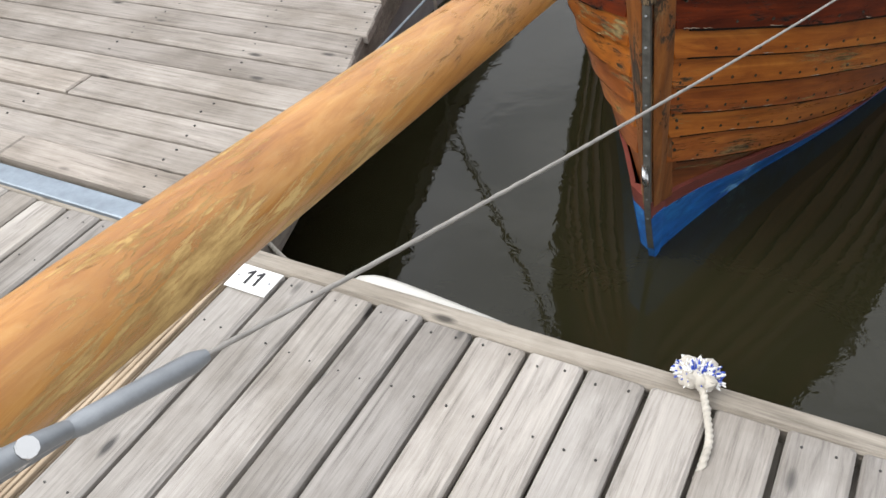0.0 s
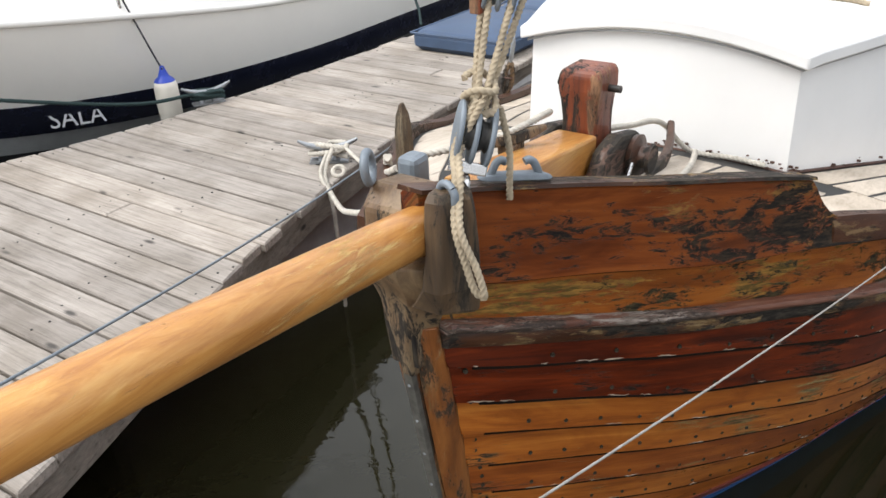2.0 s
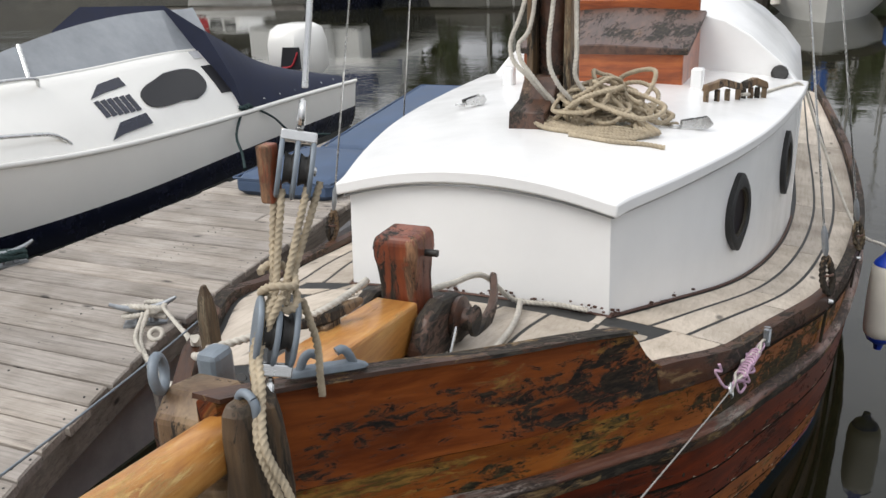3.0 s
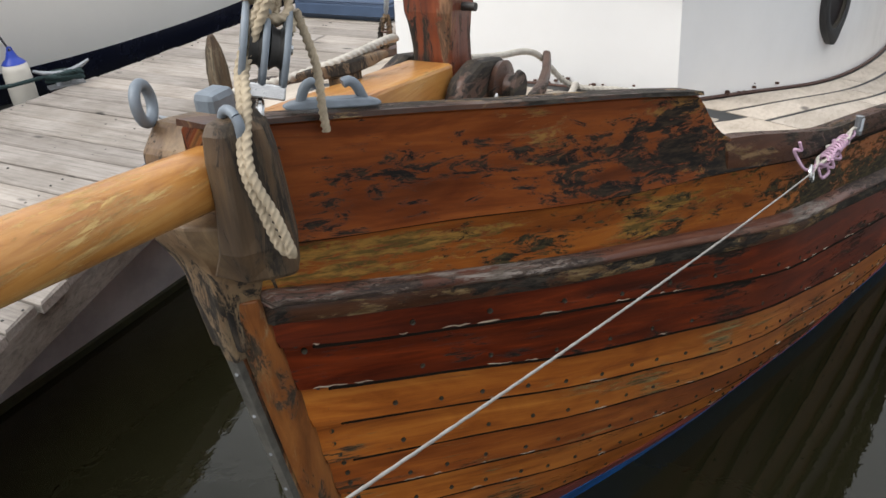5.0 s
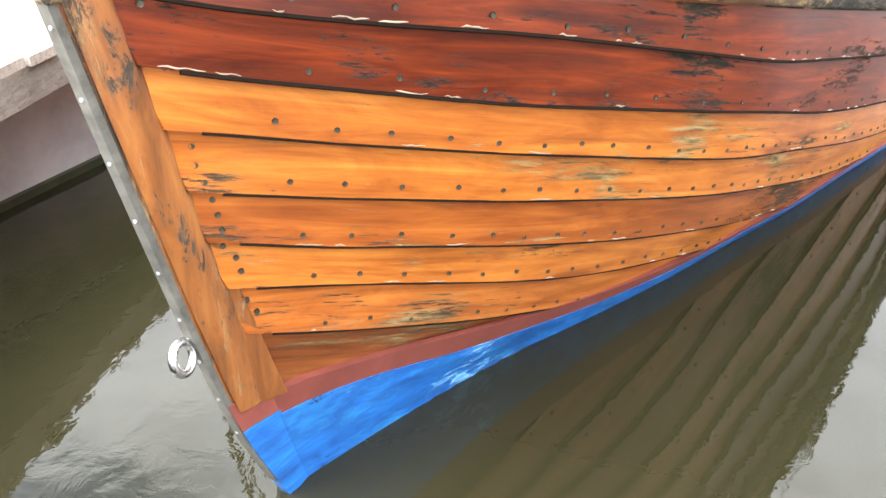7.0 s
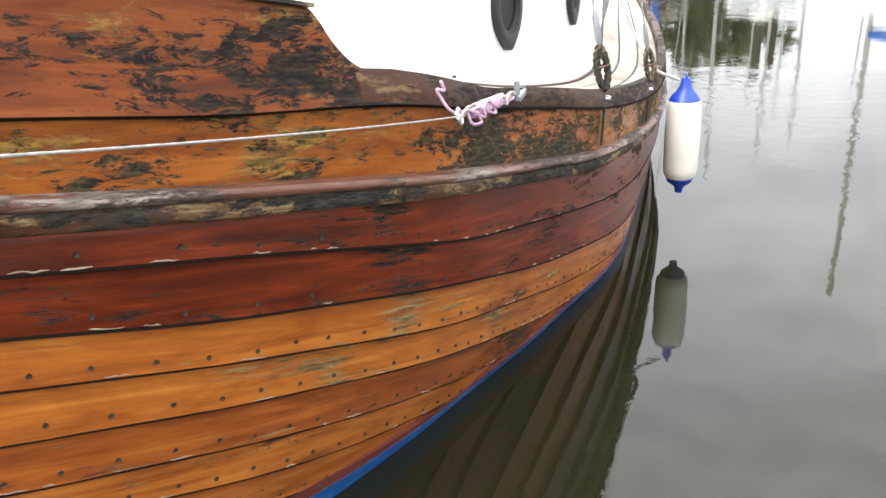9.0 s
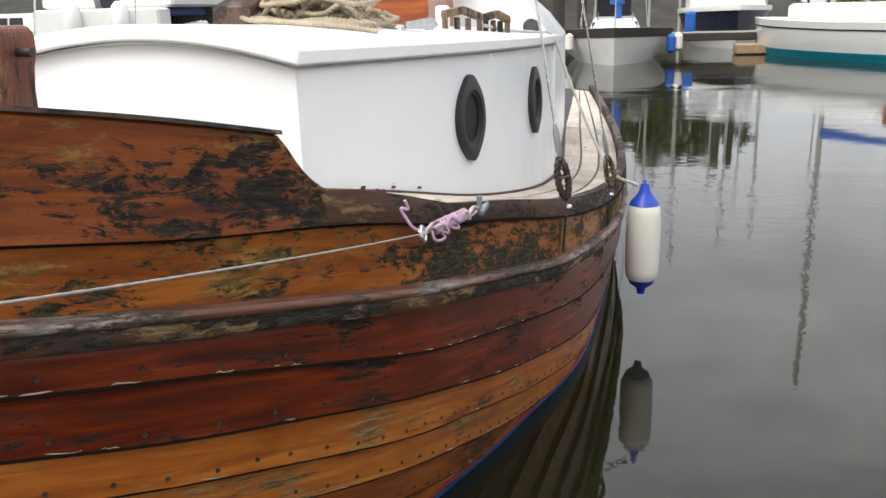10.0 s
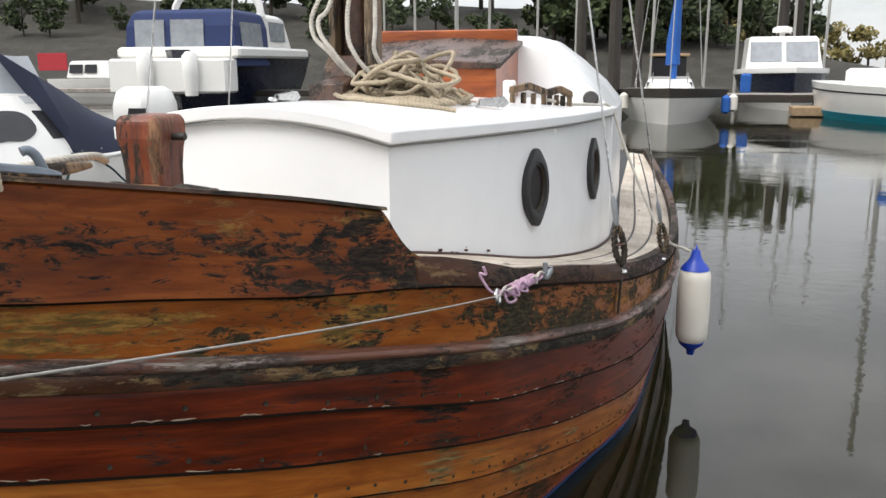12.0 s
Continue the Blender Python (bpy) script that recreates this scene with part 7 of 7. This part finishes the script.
for s in (-1, 1):
    part("windscreen", Form().rings([[(4.2 + s * 0.06, y, z), (4.2 + s * 0.92, y, z), (4.2 + s * 0.92, y + 0.02, z), (4.2 + s * 0.06, y + 0.02, z)] for y, z in ((25.40, 1.30), (25.74, 1.86))]), M_PALEGLASS, wh, "pale windscreen pane")
part("radar", Form().disc((4.2, 26.3, 2.02), (0, 0, 1), [(0, 0.08), (0.1, 0.08), (0.12, 0.28), (0.25, 0.28), (0.3, 0.15)], 14), M_GEL, mb, soft=True)
part("fender", Form().box(2.85, 3.12, 22.9, 23.1, 0.45, 1.0, 0.05), M_BLUEPAINT, mb, "bright blue fender board")

# white yacht with teal bottom
ty = thing("sailing_yacht", (5.2, 17.5, 0), "white sailing yacht with teal bottom paint and brown hatch", "boat")
TA = radians(-152)
tf = lambda f: turned(f, 5.6, 18.0, TA)
part("hull", tf(hull_form(4.9, 14.4, 6.6, 2.2, 0.85, 0.78, 0.2, 1.0)), M_GEL, ty, soft=True)
part("bottom", tf(hull_form(4.9, 14.42, 6.55, 2.2, 0.85, 0.78, -0.2, 0.22, 0.012)), M_TEAL, ty, "teal bottom paint", soft=True)
part("stripe", tf(hull_form(4.9, 14.38, 6.62, 2.2, 0.85, 0.78, 0.78, 0.82, 0.012)), M_INK, ty, "thin dark stripe", soft=True)
part("cabin", tf(Form().box(4.35, 5.45, 16.0, 18.8, 0.75, 1.15, 0.06)), M_GEL, ty, "white cabin")
part("hatch_boards", tf(Form().box(4.6, 5.2, 18.82, 18.90, 0.7, 1.3, 0.02)), M_MAHOGANY, ty, "brown hatch boards")
part("rudder", tf(Form().box(4.82, 4.98, 21.0, 21.12, 0.25, 0.62, 0.02)), M_TAN, ty, "tan stern fitting")
part("mast", tf(Form().tube([(4.9, 16.8, 1.0), (4.9, 16.8, 8.0)], 0.06, 8)), M_MAST, ty)
part("boom_cover", tf(Form().tube([(4.9, 16.9, 1.7), (4.9, 19.6, 1.6)], [0.12, 0.06], 8)), M_BLUEPAINT, ty, "blue sail cover", soft=True)
part("dinghy_cover", tf(Form().disc((4.9, 20.3, 0.86), (0, 0, 1), [(0, 0.3), (0.2, 0.32), (0.36, 0.2), (0.4, 0.05)], 12)), M_TAN, ty, "tan rolled cover", soft=True)
for k in range(4):
    part("stanchion", tf(Form().tube([(4.0 + 0.6 * k, 20.6, 0.75), (4.0 + 0.6 * k, 20.6, 1.35)], 0.014, 5)), M_STEEL, ty)
part("pushpit", tf(Form().tube([(4.0, 20.6, 1.35), (5.8, 20.6, 1.35)], 0.014, 5)), M_STEEL, ty)

# motor boat with blue canopy, stern towards the camera
nb = thing("canopy_boat", (-14.8, 24.5, 0), "white cabin cruiser with blue canvas canopy and clear windows", "boat")
nx, ny = -13.9, 23.0
NA = radians(7)


def grown(f, k, cx, cy):
    f.v = [(cx + (x - cx) * k, cy + (y - cy) * k, z * k) for x, y, z in f.v]
    return f


nf = lambda f: turned(grown(f, 1.32, nx, ny), nx, ny, NA)
part("hull", nf(hull_form(nx, 22.8, 6.0, 3.0, 1.35, 1.3, -0.1, 1.0, 0, 0.95).add([], [])), M_NAVY, nb, "navy hull", soft=True)
part("transom", nf(Form().box(nx - 1.5, nx + 1.4, 22.2, 22.9, 0.35, 1.15, 0.05)), M_GEL, nb, "white stern platform")
part("gunwale", nf(Form().box(nx - 1.55, nx + 1.55, 22.75, 28.2, 1.15, 1.42, 0.06)), M_GEL, nb, "white gunwale")
part("canopy", nf(Form().rings([[(nx - w, y, z), (nx + w, y, z), (nx + w, y2, z), (nx - w, y2, z)] for w, y, y2, z in ((1.42, 22.85, 25.2, 0.95), (1.36, 22.95, 25.2, 1.9), (1.25, 23.1, 25.2, 2.22), (1.1, 23.3, 25.1, 2.3))])), M_CANVAS, nb, "blue canvas canopy", bevel=0.06)
for x0, x1 in ((-1.12, -0.38), (-0.22, 0.6)):
    part("canopy_window", nf(Form().rings([[(nx + x0, y, z), (nx + x1, y, z), (nx + x1, y + 0.02, z), (nx + x0, y + 0.02, z)] for y, z in ((22.885, 1.35), (22.925, 2.05))])), M_PALEGLASS, nb, "clear plastic window")
part("canopy_window", nf(Form().rings([[(nx + 1.40, y, z0), (nx + 1.42, y, z0), (nx + 1.37, y, z1), (nx + 1.35, y, z1)] for y, z0, z1 in ((23.3, 1.4, 2.0), (24.7, 1.4, 2.0))])), M_PALEGLASS, nb)
part("wheelhouse", nf(Form().rings([[(nx - w, y, z), (nx + w, y, z), (nx + w * .95, y2, z), (nx - w * .95, y2, z)] for w, y, y2, z in ((1.35, 25.2, 27.6, 1.2), (1.25, 25.2, 27.1, 2.2), (1.15, 25.2, 26.8, 2.3))])), M_GEL, nb, "white wheelhouse", bevel=0.05)
part("side_window", nf(Form().rings([[(nx + 1.30, y, 1.6), (nx + 1.325, y, 1.6), (nx + 1.285, y, 2.1), (nx + 1.26, y, 2.1)] for y in (25.6, 26.8)])), M_PALEGLASS, nb, "side window")
part("radar_arch", nf(Form().tube(curve_points([(nx - 1.2, 25.3, 2.2), (nx - 1.0, 25.3, 2.75), (nx, 25.3, 2.9), (nx + 1.0, 25.3, 2.75), (nx + 1.2, 25.3, 2.2)], 0.2), 0.10, 8)), M_GEL, nb, "white radar arch", soft=True)
for s in (-1, 1):
    part("drive", nf(Form().disc((nx + s * 0.55, 22.15, 0.3), (0, 0, 1), [(0, 0.15), (0.5, 0.2), (0.9, 0.18), (1.0, 0.08)], 10)), M_GEL, nb, "white stern drive", soft=True)

# small white cabin boat further off
sb2 = thing("cabin_boat", (-23, 31, 0), "small white cabin boat on a far berth", "boat")
sf = lambda f: turned(f, -23.0, 31.0, radians(80))
part("hull", sf(hull_form(-23.0, 28.8, 4.6, 1.9, 0.85, 0.75, -0.1, 1.0)), M_GEL, sb2, soft=True)
part("cabin", sf(Form().rings([[(-23 - w, y, z), (-23 + w, y, z), (-23 + w * .9, y2, z), (-23 - w * .9, y2, z)] for w, y, y2, z in ((0.8, 29.8, 32.2, 0.8), (0.72, 30.3, 32.0, 1.45), (0.66, 30.4, 31.9, 1.52))])), M_GEL, sb2, "white cabin", bevel=0.04)
part("window", sf(Form().rings([[(-23.81, y, 1.0), (-23.78, y, 1.0), (-23.71, y, 1.36), (-23.74, y, 1.36)] for y in (30.3, 31.0)])), M_DARKGLASS, sb2, "dark side window")
part("window", sf(Form().rings([[(-23.81, y, 1.0), (-23.78, y, 1.0), (-23.71, y, 1.36), (-23.74, y, 1.36)] for y in (31.15, 31.9)])), M_DARKGLASS, sb2)
single("far_jetty", Form().box(-26, -17.5, 28.0, 29.0, 0.25, 0.42, 0.02), M_DECK_X, "grey distant jetty in front of the bank", "jetty", kind="structure")
single("red_sign", Form().box(-27.8, -26.2, 33.0, 33.05, 1.1, 1.9, 0.01), M_REDFLAG, "red cloth on a far rail", "cloth")
